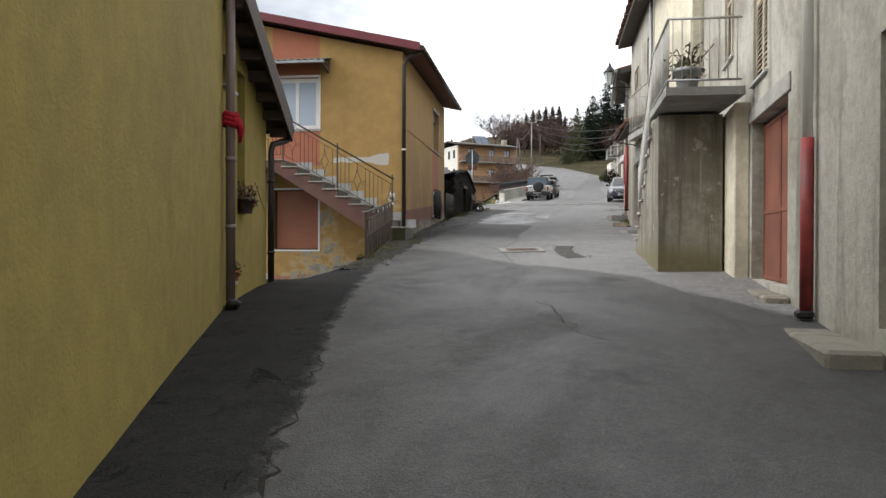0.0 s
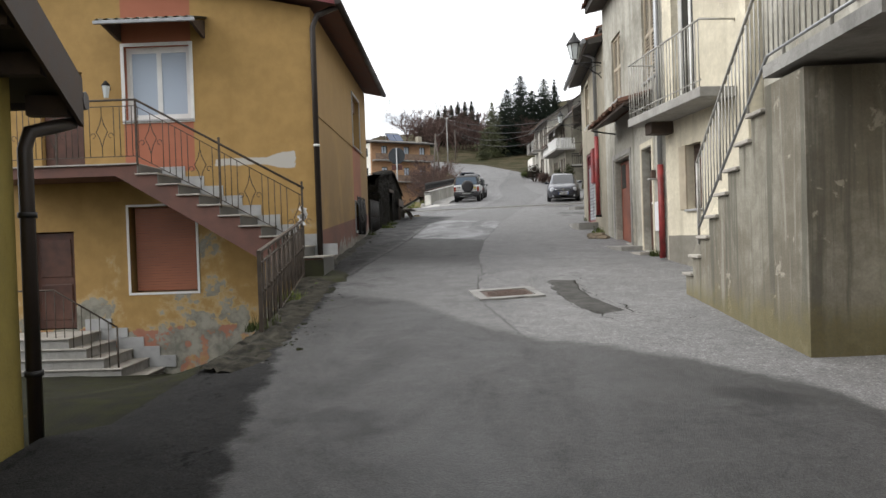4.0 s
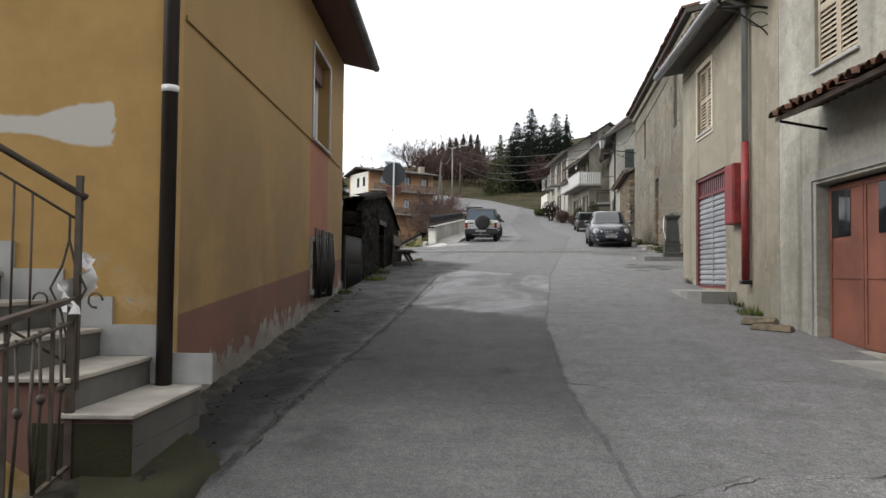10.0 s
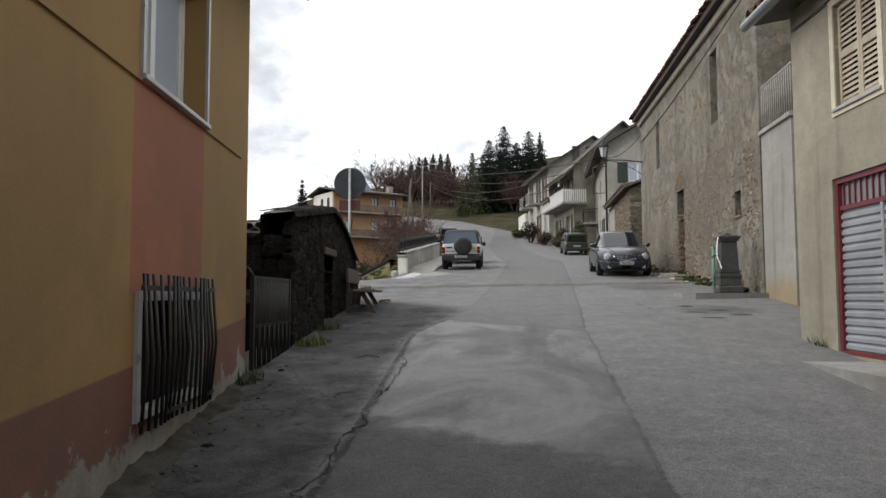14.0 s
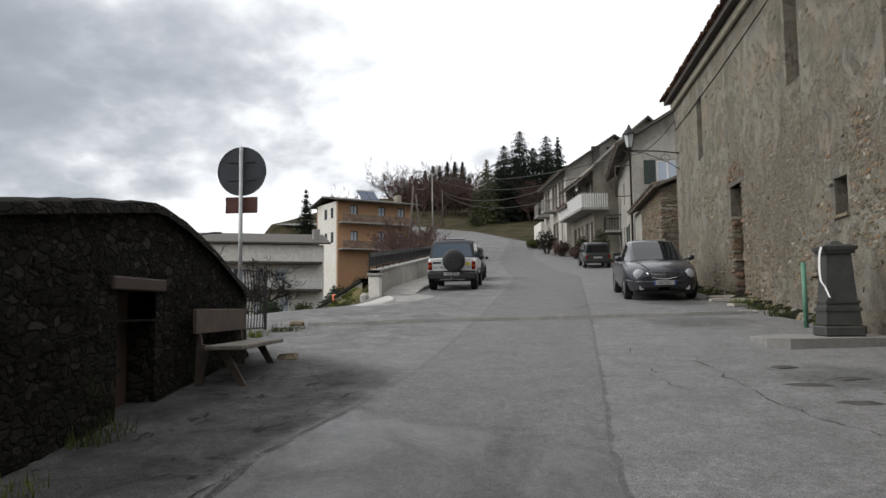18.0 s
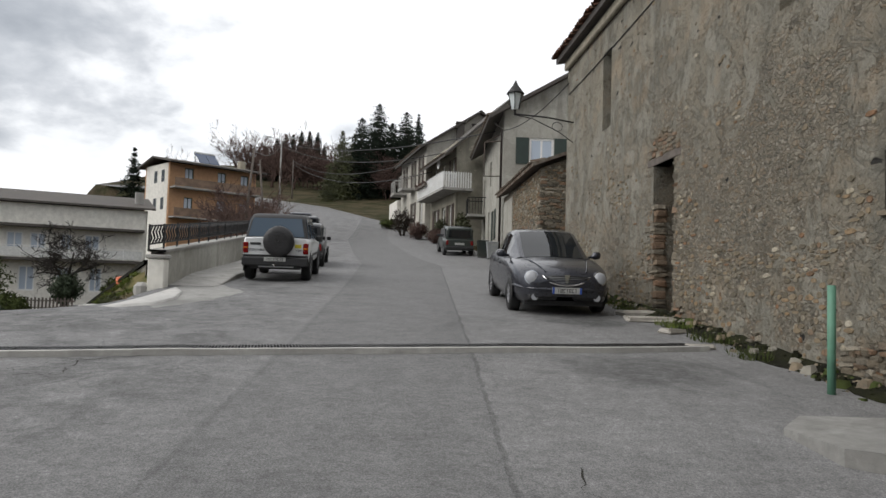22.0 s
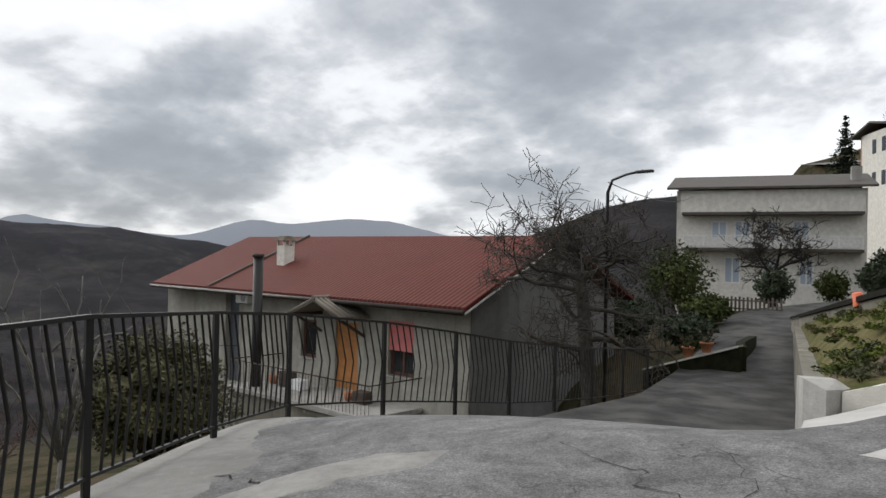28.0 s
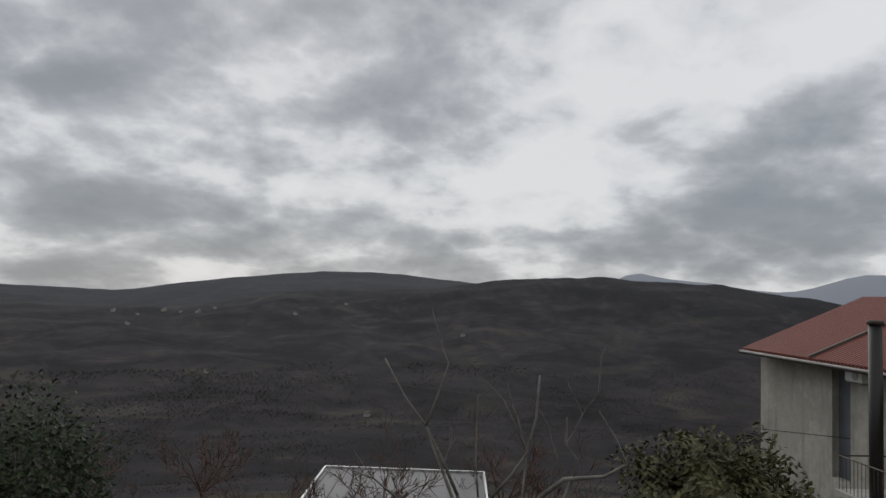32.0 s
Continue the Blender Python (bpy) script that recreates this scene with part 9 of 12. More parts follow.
hbox(hd[0] - 0.15, hd[1] + 0.15, -0.05, 0.3, hd[3], hd[3] + 0.13, 0.015).ob("lintel", "dark_wood", hut)
MB().prism([(0.1, 1.75), (3.0, 2.12), (hl_, 1.1), (hl_, 1.0), (3.0, 2.0), (0.1, 1.6)], "y", 0.3, 5.0).ob("roof", "mortar", hut)
cap = MB()
rows = []
for k in range(25):
    x = -0.06 + k * (hl_ + 0.1) / 24
    z = hut_top(min(max(x, 0), hl_)) - 2.5
    rows.append([(x, -0.08, z - 0.05), (x, -0.06, z + 0.05 + 0.03 * noise.noise(Vector((x * 2, 0, 0)))), (x, 0.2, z + 0.09 + 0.03 * noise.noise(Vector((x * 2, 3, 0)))), (x, 0.5, z + 0.04)])
cap.sheet(rows)
cap.ob("wall_cap", "hut_rubble", hut, "rough stone cap of the gable")
tl = thing("hut_tiles", hut.matrix_basis @ pose(0, 0.45, 0), "overlapping weathered clay roof tiles", "roof tiles")
random.seed(21)
tile_me = []
for v in range(4):
    mb = MB()
    rows = []
    for k in range(6):
        y = k * 0.09
        r = 0.085 + 0.008 * k / 5
        rows.append([(r * math.cos(a), y - 0.45, r * 0.75 * math.sin(a) + random.uniform(-0.003, 0.003)) for a in [math.pi * j / 6 for j in range(7)]])
    mb.sheet(rows)
    rows2 = [[(p[0] * 0.86, p[1], p[2] * 0.86) for p in r] for r in rows]
    mb.sheet(rows2)
    mb.sheet([rows[0], rows2[0]])
    mb.sheet([rows[-1], rows2[-1]])
    tile_me.append(mb.mesh("tile", "old_tile"))
slope = math.atan2(0.42, 1.0)
for c in range(21):
    for r in range(7):
        o = new("tile", tile_me[random.randrange(4)])
        o.parent = tl
        up_x = 0.05 + r * 0.36
        o.matrix_basis = pose(up_x, 0.12 + c * 0.20 + random.uniform(-0.015, 0.015), 1.02 + up_x * 0.40 + random.uniform(-0.01, 0.015), 0, 0, -90 + random.uniform(-3, 3)) @ pose(0, 0, 0, -20 + random.uniform(-2, 2))
MB().prism([(-0.25, 0.86), (2.6, 2.0), (2.6, 1.9), (-0.25, 0.76)], "y", 0.02, 4.4).ob("roof_boards", "dark_wood", tl)

# stones of the hut's street wall
random.seed(11)
stone_me = []
for v in range(10):
    mb = MB().box(-0.5, 0.5, -0.5, 0.5, -0.5, 0.5, 0.16)
    mb.v = [(p[0] + random.uniform(-0.07, 0.07), p[1] + random.uniform(-0.09, 0.09), p[2] + random.uniform(-0.09, 0.09)) for p in mb.v]
    stone_me.append(mb.mesh("stone", "hut_rubble"))
pale_me = []
for me in stone_me:
    k = me.copy()
    k.materials.clear()
    k.materials.append(M["house_stone"])
    pale_me.append(k)


def lay_stones(parent, x0, x1, z0, top, keep, meshes, limit, hmin=0.10, hmax=0.24, wmin=0.14, wmax=0.42, proud=0.03, xf=None, sink=0.03):
    z = z0
    n = 0
    while z < max(top(x0 + (x1 - x0) * k / 20) for k in range(21)) and n < limit:
        h = random.uniform(hmin, hmax)
        x = x0 + random.uniform(-0.1, 0.0)
        while x < x1 and n < limit:
            w = random.uniform(wmin, wmax)
            cx, cz = x + w / 2, z + h / 2 + random.uniform(-0.03, 0.03)
            if x0 <= cx <= x1 and cz + h * 0.4 < top(min(max(cx, x0), x1)) and keep(cx, cz):
                o = new("stone", meshes[random.randrange(len(meshes))])
                o.parent = parent
                m = pose(cx, sink - random.uniform(0, proud), cz, random.uniform(-4, 4), random.uniform(-9, 9), random.uniform(-4, 4)) @ Matrix.Diagonal((w * random.uniform(0.85, 1.08), 0.12, h * random.uniform(0.8, 1.12), 1))
                o.matrix_basis = xf @ m if xf is not None else m
                n += 1
            x += w
        z += h
    return n


lay_stones(hut, 0.0, hl_, 0.0, lambda x: hut_top(x) - 2.52, lambda x, z: not (hd[0] - 0.05 < x < hd[1] + 0.05 and z < hd[3] + 0.14) and random.random() < 0.5, stone_me, 290, 0.06, 0.15, 0.10, 0.32, 0.012, None, 0.052)
lay_stones(hut, 0.0, 1.4, 0.0, lambda x: 1.72, lambda x, z: True, stone_me, 60, xf=pose(0, 1.4, 0, 0, 0, -90))

ga = thing("iron_gate", along((-7.70, 29.35), (-7.80, 31.1), 2.44), "black iron gate between house and hut", "gate")
for x in (0.0, 1.70):
    MB().bar((x, 0, -0.05), (x, 0, 1.15), 0.05, 0.05).ob("post", "black_iron", ga)
for z in (0.06, 0.55, 1.13):
    MB().bar((0, 0, z), (1.70, 0, z), 0.02, 0.04).ob("rail", "black_iron", ga)
for k in range(15):
    x = 0.1 + k * 0.108
    MB().tube([(x, -0.01, 0.06), (x, -0.01, 1.13)], 0.012, 5).ob("bar", "black_iron", ga)
    if k % 2:
        MB().tube([(x + 0.054, -0.012, 0.06), (x + 0.054, -0.012, 0.55)], 0.010, 5).ob("bar", "black_iron", ga)

bn = thing("bench", along((-7.62, 34.9), (-7.80, 36.75), 3.04), "weathered wooden bench with concrete legs", "bench")
bl = 1.86
MB().box(-0.02, bl, 0.02 - 0.34, 0.10, 0.40, 0.45, 0.008).ob("seat_plank", "bench_seat", bn)
MB().box(-0.02, bl, 0.19, 0.235, 0.58, 0.86, 0.008).ob("back_plank", "bench", bn, "brown back plank")
for x in (0.12, bl - 0.22):
    MB().prism([(-0.36, -0.06), (-0.28, -0.06), (0.0, 0.39), (0.12, 0.39), (0.18, -0.06), (0.26, -0.06), (0.24, 0.5), (0.27, 0.84), (0.238, 0.84), (0.18, 0.46), (-0.1, 0.40)], "x", x, x + 0.05).ob("leg", "iron", bn)

sg = thing("road_sign", pose(-8.36, 37.38, 3.36, 0, 0, 4), "round road sign seen from its grey back, on a pole", "sign")
MB().tube([(0, 0, -0.1), (0, 0, 2.95)], 0.03, 12).ob("pole", "galv", sg)
mb = MB().tube([(0, 0.035, 2.59), (0, 0.047, 2.59)], 0.365, 40, True, False)
mb.ob("disc", "sign_back", sg, "grey back of a round sign")
mb = MB().tube([(0.36 * math.cos(a), 0.04, 2.59 + 0.36 * math.sin(a)) for a in [k * math.pi / 20 for k in range(41)]], 0.012, 5, False)
mb.ob("rim", "sign_back", sg)
for z in (2.45, 2.72):
    hbox(-0.2, 0.2, 0.02, 0.034, z, z + 0.03).ob("bracket", "sign_back", sg)
hbox(-0.24, 0.24, 0.034, 0.042, 1.96, 2.20).ob("plate", "sign_red", sg, "small rust-brown plate")

# ---- railing round the edge of the square ----
RAILP = [(-9.0, 38.75), (-9.75, 39.65), (-10.95, 41.0), (-12.1, 42.29), (-13.33, 43.7), (-14.31, 45.02), (-14.55, 46.52), (-14.87, 48.08), (-15.2, 49.6), (-15.55, 51.2), (-15.9, 52.8), (-16.3, 54.5), (-16.8, 56.3)]
RAILZ = [3.35, 3.42, 3.55, 3.53, 3.41, 3.27, 3.09, 2.84, 2.58, 2.36, 2.16, 1.98, 1.80]
rg = thing("square_railing", pose(0, 0, 0), "black iron railing with bent bars round the square", "railing")
for i, ((x, y), z) in enumerate(zip(RAILP, RAILZ)):
    MB().bar((x, y, z - 0.12), (x, y, z + 1.05), 0.045, 0.045).ob("post", "black_iron", rg)
    if i == len(RAILP) - 1:
        break
    (x2, y2), z2 = RAILP[i + 1], RAILZ[i + 1]
    MB().bar((x, y, z + 1.06), (x2, y2, z2 + 1.06), 0.05, 0.028).ob("top_rail", "black_iron", rg)
    MB().bar((x, y, z + 0.07), (x2, y2, z2 + 0.07), 0.03, 0.02).ob("foot_rail", "black_iron", rg)
    ll = math.hypot(x2 - x, y2 - y)
    nb = int(ll / 0.125)
    for k in range(1, nb):
        f = k / nb

        def rp(f, h):
            return (x + (x2 - x) * f, y + (y2 - y) * f, z + (z2 - z) * f + h)
        b = 0.10 / ll
        fm_ = min(f + b, 0.995)
        MB().tube([rp(f - 0.25 * b, 1.05), rp(fm_, 0.56)], 0.011, 4, False).ob("bar", "black_iron", rg)
        MB().tube([rp(fm_, 0.56), rp(min(f + 0.25 * b, 0.99), 0.07)], 0.011, 4, False).ob("bar", "black_iron", rg)

rp_ = thing("railing_panel", along((-9.22, 39.25), (-9.12, 40.42), 3.47), "short black iron railing panel beside the sign", "railing")
for x in (0.0, 1.17):
    MB().bar((x, 0, -0.1), (x, 0, 1.12), 0.045, 0.045).ob("post", "black_iron", rp_)
for z in (0.08, 1.12):
    MB().bar((0, 0, z), (1.17, 0, z), 0.045, 0.028).ob("rail", "black_iron", rp_)
for k in range(1, 10):
    x = 0.117 * k
    MB().tube([(x - 0.03, 0, 1.1), (x + 0.05, 0, 0.6)], 0.011, 4, False).ob("bar", "black_iron", rp_)
    MB().tube([(x + 0.05, 0, 0.6), (x + 0.0, 0, 0.09)], 0.011, 4, False).ob("bar", "black_iron", rp_)

# ---- fountain against the stone house ----
fn = thing("street_fountain", pose(0.30, 38.35, paved(0.3, 38.3) - 0.02, 0, 0, -2), "dark cast-iron street fountain on a stone base", "fountain")
MB().prism([(-1.15, -0.62), (-0.9, -0.8), (0.7, -0.6), (0.72, 0.75), (-0.6, 0.9), (-1.2, 0.1)], "z", -0.2, 0.09).ob("plinth", "dusty_concrete", fn, "worn concrete plinth")
hbox(-0.27, 0.27, -0.27, 0.27, 0.09, 0.24, 0.02).ob("base_step", "fountain", fn)
for z0, z1, a, b in ((0.26, 0.45, 0.235, 0.225), (0.45, 0.50, 0.245, 0.245), (0.50, 0.56, 0.225, 0.21), (0.56, 0.60, 0.23, 0.23), (0.60, 1.28, 0.20, 0.165), (1.28, 1.33, 0.20, 0.21), (1.33, 1.38, 0.23, 0.24), (1.38, 1.41, 0.21, 0.17), (1.41, 1.47, 0.10, 0.04)):
    MB().add([(-a, -a, z0), (a, -a, z0), (a, a, z0), (-a, a, z0), (-b, -b, z1), (b, -b, z1), (b, b, z1), (-b, b, z1)], [(0, 3, 2, 1), (4, 5, 6, 7), (0, 1, 5, 4), (1, 2, 6, 5), (2, 3, 7, 6), (3, 0, 4, 7)]).ob("column_course", "fountain", fn)
MB().tube([(-0.2, 0, 0.95), (-0.32, 0, 0.95), (-0.34, 0, 0.90)], 0.02, 8).ob("spout", "iron", fn)
tp = thing("white_tape", fn.matrix_basis @ pose(-0.25, -0.1, 1.2), "strip of white barrier tape hanging on the fountain", "tape")
mb = MB()
rows = []
for k in range(14):
    f = k / 13
    x, y, z = 0.02 - 0.04 * math.sin(f * 3), -0.12 + 0.28 * f - 0.5 * f * f, 0.17 - 0.75 * f + 0.05 * math.sin(9 * f)
    rows.append([(x, y, z), (x - 0.012, y + 0.05, z + 0.012)])
mb.sheet(rows)
mb.ob("strip", "tape", tp)
gp = thing("green_post", pose(0.40, 39.9, paved(0.4, 39.9)), "short green painted post by the fountain", "post")
MB().tube([(0, 0, -0.1), (0, 0, 1.08)], 0.04, 10).ob("post", "green_pipe", gp)

# ---- wall, pillar and pavement at the top of the square ----
wl0, wl1 = 48.9, 66.0
rw = MB()
rows = []
for y in steps((wl0, wl1, 24)):
    x = -8.75 - 0.012 * (y - 48) - (0.015 * (y - 56) if y > 56 else 0)
    t = street(y) + (0.72 + 0.012 * (y - 48))
    rows.append([(x - 0.28, y, t - 1.6), (x - 0.28, y, t), (x, y, t), (x, y, t - 1.0)])
rw.sheet(rows, False)
lw_ = thing("retaining_wall", pose(-8.75, 48.15, 4.2), "grey rendered street wall with a coping and railing", "wall")
inv = Matrix.Translation((8.75, -48.15, -4.2))
rw.ob("wall", "house_grey", lw_, "", inv)
cp = MB()
rows = []
for y in steps((wl0, wl1, 24)):
    x = -8.75 - 0.012 * (y - 48) - (0.015 * (y - 56) if y > 56 else 0)
    t = street(y) + (0.72 + 0.012 * (y - 48))
    rows.append([(x - 0.33, y, t + 0.004), (x - 0.33, y, t + 0.06), (x + 0.04, y, t + 0.06), (x + 0.04, y, t + 0.004), (x - 0.33, y, t + 0.004)])
cp.sheet(rows, False)
cp.ob("coping", "concrete", lw_, "", inv)
MB().box(-9.0, -8.66, 48.58, 48.92, 3.5, 4.86, 0.02).ob("pillar", "white_wall", lw_, "pale rendered end pillar", inv)
MB().box(-9.04, -8.62, 48.54, 48.96, 4.862, 4.95, 0.02).ob("pillar_cap", "concrete", lw_, "", inv)
MB().box(-9.26, -9.003, 48.5, 48.9, 3.3, 4.36, 0.08).ob("pillar_foot", "kerb_concrete", lw_, "", inv)
wr = thing("wall_railing", pose(-8.9, 48.15, 5.0), "black iron railing with scroll panels on the wall", "railing")
inv = Matrix.Translation((8.9, -48.15, -5.0))


def wt(y):
    return (-8.90 - 0.012 * (y - 48) - (0.015 * (y - 56) if y > 56 else 0), y, street(y) + 0.78 + 0.012 * (y - 48))


yv = 48.3
while yv < 65:
    p, q = wt(yv), wt(min(yv + 1.05, 65.9))
    MB().bar(p, (p[0], p[1], p[2] + 0.55), 0.035, 0.035).ob("post", "black_iron", wr, "", inv)
    for hh in (0.52, 0.14):
        MB().bar((p[0], p[1], p[2] + hh), (q[0], q[1], q[2] + hh), 0.03, 0.03).ob("rail", "black_iron", wr, "", inv)
    mb = MB()
    for k in range(5):
        f = (k + 0.5) / 5
        c = [p[i] + (q[i] - p[i]) * f for i in range(3)]
        mb.tube([(c[0], c[1] - 0.08, c[2] + 0.14), (c[0], c[1] + 0.07, c[2] + 0.26), (c[0], c[1] - 0.06, c[2] + 0.38), (c[0], c[1] + 0.08, c[2] + 0.52)], 0.022, 5)
    mb.ob("scroll_panel", "black_iron", wr, "", inv)
    yv += 1.05
pv = MB()
rows = []
for y in steps((49.2, 66, 30)):
    z = street(y) + float(np.interp(y, [49.6, 51.3], [0.012, 0.13]))
    x = -8.75 - 0.012 * (y - 48) - (0.015 * (y - 56) if y > 56 else 0)
    rows.append([(x, y, z), (-7.78, y, z), (-7.74, y, z - 0.02), (-7.74, y, z - 0.2)])
pv.sheet(rows, False)
tagged(pv.ob("pavement", "concrete"), "raised concrete pavement along the wall", "pavement", kind="structure")

def coping(y):
    f = (y - 50.6) / 19.1
    return -9.55 - 9.12 * f, 4.78 - 2.0 * f


def bank_foot(y):
    return -10.32 - 0.40 * (y - 49.0), float(np.interp(y, [48.2, 50.5, 56, 69.7], [3.86, 3.62, 3.35, 2.62]))


def strip_wall(pts, th):
    """A thin upright wall along (x, y, z0, z1) points, with a worn uneven top."""
    rows = []
    for i, p in enumerate(pts):
        q, r = pts[min(i + 1, len(pts) - 1)], pts[max(i - 1, 0)]
        d = Vector((q[0] - r[0], q[1] - r[1])).normalized()
        s = Vector((-d.y, d.x)) * th / 2
        wob = 0.02 * noise.noise(Vector((p[0] * 2, p[1] * 2, 3)))
        rows.append([(p[0] + s.x * 1.2, p[1] + s.y * 1.2, p[2]), (p[0] + s.x, p[1] + s.y, p[3] + wob), (p[0] - s.x, p[1] - s.y, p[3] + wob), (p[0] - s.x * 1.2, p[1] - s.y * 1.2, p[2])])
    mb = MB().sheet(rows, False)
    for r in (rows[0], rows[-1]):
        mb.add(r, [(0, 1, 2, 3)])
    return mb


pl = thing("planter_wall", pose(-9.4, 48.3, 3.6), "low white-painted wall round a grassy bank", "wall")
inv = Matrix.Translation((9.4, -48.3, -3.6))
strip_wall([(-9.78, 48.20, 3.2, 3.82), (-9.4, 48.23, 3.3, 3.95), (-9.02, 48.28, 3.4, 4.10)], 0.12).ob("kerb", "white_wall", pl, "", inv)
strip_wall([(-9.80, 48.13, 2.2, 3.84), (-10.0, 48.22, 2.2, 3.90), (-10.2, 48.6, 2.2, 3.86)], 0.30).ob("side_wall", "kerb_concrete", pl, "", inv)
strip_wall([(bank_foot(y)[0], y, lane_at(y)[1] - 0.4, bank_foot(y)[1]) for y in steps((48.7, 69.7, 14))], 0.22).ob("side_wall", "block_wall", pl, "weathered wall along the lane", inv)

bank = MB()
rows = []
for y in steps((48.2, 69.6, 50)):
    xl_, zl_ = bank_foot(y)
    xr_, zr_ = coping(y) if y > 50.6 else (-9.02, 4.06 + 0.28 * (y - 48.3))
    zr_ -= 0.06
    xl_ = min(xl_ + 0.08, xr_ - 0.05) if y > 48.6 else -9.85
    rows.append([(xl_ + (xr_ - xl_) * k / 12, y, zl_ - 0.06 + (zr_ - zl_ + 0.06) * (k / 12) ** 0.8 + 0.05 * noise.noise(Vector((xl_ + k * 0.3, y * 1.7, 1)))) for k in range(13)])
bank.sheet(rows)
tagged(bank.ob("ground_bank", "grass"), "grassy weedy bank between lane and street wall", "ground", kind="structure")
gd_ = thing("bank_wall", pose(-9.7, 51.3, 4.0), "long low dark-topped wall along the bank above the lane", "wall")
inv = Matrix.Translation((9.7, -51.3, -4.0))
rows = []
for k in range(13):
    y = 50.6 + 19.1 * k / 12
    x, z = coping(y)
    rows.append([(x - 0.1, y - 0.05, z - 1.2), (x - 0.1, y - 0.05, z), (x + 0.1, y + 0.05, z), (x + 0.1, y + 0.05, z - 1.2)])
mb = MB().sheet(rows, False)
mb.add(rows[-1], [(0, 1, 2, 3)])
mb.ob("wall_run", "block_wall", gd_, "", inv)
MB().sheet([[(r[1][0] - 0.06, r[1][1], r[1][2] + 0.004), (r[1][0] - 0.06, r[1][1], r[1][2] + 0.10), (r[2][0] + 0.04, r[2][1], r[2][2] + 0.10), (r[2][0] + 0.04, r[2][1], r[2][2] + 0.004)] for r in rows], False).ob("coping", "dark_stone", gd_, "dark stone coping", inv)
cn_ = thing("traffic_cone", pose(-11.85, 55.3, 4.02, 10, -8, 0), "leaning orange plastic tube in the grass", "marker")
MB().tube([(0, 0, -0.2), (0, 0, 0.46)], [0.13, 0.085], 12).ob("tube", "cone", cn_)
random.seed(29)
for k in range(60):
    y = 48.5 + 12 * random.random() ** 1.4
    xl_, zl_ = bank_foot(y)
    xr_, zr_ = coping(y) if y > 50.6 else (-9.15, 4.06 + 0.28 * (y - 48.3))
    f = random.uniform(0.08, 0.9)
    x, z = xl_ + (xr_ - xl_) * f, zl_ - 0.06 + (zr_ - zl_) * f ** 0.8
    wd = thing("weeds", pose(x, y, z), "low leafy winter weeds on the grassy bank", "weeds")
    r = random.uniform(0.10, 0.26)
    leaves(MB(), (0, 0, 0.2 * r), (r, r, 0.42 * r), 120, 0.030, 1, 200 + k, 0.3).ob("leaves", ("grass", "weed_green", "weed_green", "moss", "yellow_leaf")[k % 5], wd)
gravel = thing("gravel", pose(-9.5, 48.6, 3.9), "loose grey gravel and dead leaves behind the low wall", "gravel", kind="stuff")
mb = MB()
for _ in range(420):
    y = random.uniform(48.28, 49.5)
    f = random.random()
    xl_, zl_ = bank_foot(y)
    xl_, xr_ = (min(xl_ + 0.08, -9.3) if y > 48.6 else -9.75), -9.05
    x, z = xl_ + (xr_ - xl_) * f, zl_ - 0.05 + (4.06 + 0.28 * (y - 48.3) - 0.06 - zl_ + 0.06) * f ** 0.8
    r = random.uniform(0.012, 0.035)
    rim = [(x + 9.5 + r * random.uniform(0.7, 1.3) * math.cos(1.2566 * i), y - 48.6 + r * random.uniform(0.7, 1.3) * math.sin(1.2566 * i), z - 3.9 - 0.02) for i in range(5)]
    mb.add(rim + [(x + 9.5, y - 48.6, z - 3.9 + r * 1.2)], [(i, (i + 1) % 5, 5) for i in range(5)])
mb.ob("stones", "stone", gravel)

lwl = thing("lane_wall", pose(-17.5, 59.7, 1.2), "low mossy wall with flower pots along the lane", "wall")
inv = Matrix.Translation((17.5, -59.7, -1.2))
la, lb = Vector((-18.9, 59.6)), Vector((-16.2, 59.9))
strip_wall([(*la.lerp(lb, k / 6), 0.0, 1.77 + 0.93 * k / 6) for k in range(7)], 0.26).ob("wall_run", "verge_dirt", lwl, "", inv)
strip_wall([(*la.lerp(lb, k / 6), 1.775 + 0.93 * k / 6, 1.83 + 0.93 * k / 6) for k in range(7)], 0.32).ob("coping", "concrete", lwl, "", inv)
strip_wall([(-16.25, 60.05, 0.5, 2.68), (-17.2, 62.0, 0.5, 2.6), (-18.4, 65.5, 0.5, 2.45)], 0.24).ob("wall_return", "verge_dirt", lwl, "", inv)
for k, f in enumerate((0.47, 0.66)):
    p = la.lerp(lb, f)
    pot_plant(pose(p.x, p.y, 1.85 + 0.93 * f), "flower pot on the lane wall", "yellow_leaf" if k else "moss", 1.3, 30 + k, False)
# slatted garden fence at the far end of the lane
gf = thing("garden_fence", pose(-24.0, 75.5, land(-24.0, 75.5)), "low pale slatted garden fence at the lane end", "fence")
for k in range(26):
    x = -2.6 + 0.2 * k
    hbox(x, x + 0.09, -0.02, 0.02, -0.1, 0.78 + 0.04 * (k % 2)).ob("slat", "weather_wood", gf)
for z in (0.2, 0.6):
    hbox(-2.65, 2.6, 0.021, 0.05, z, z + 0.07).ob("rail", "weather_wood", gf)

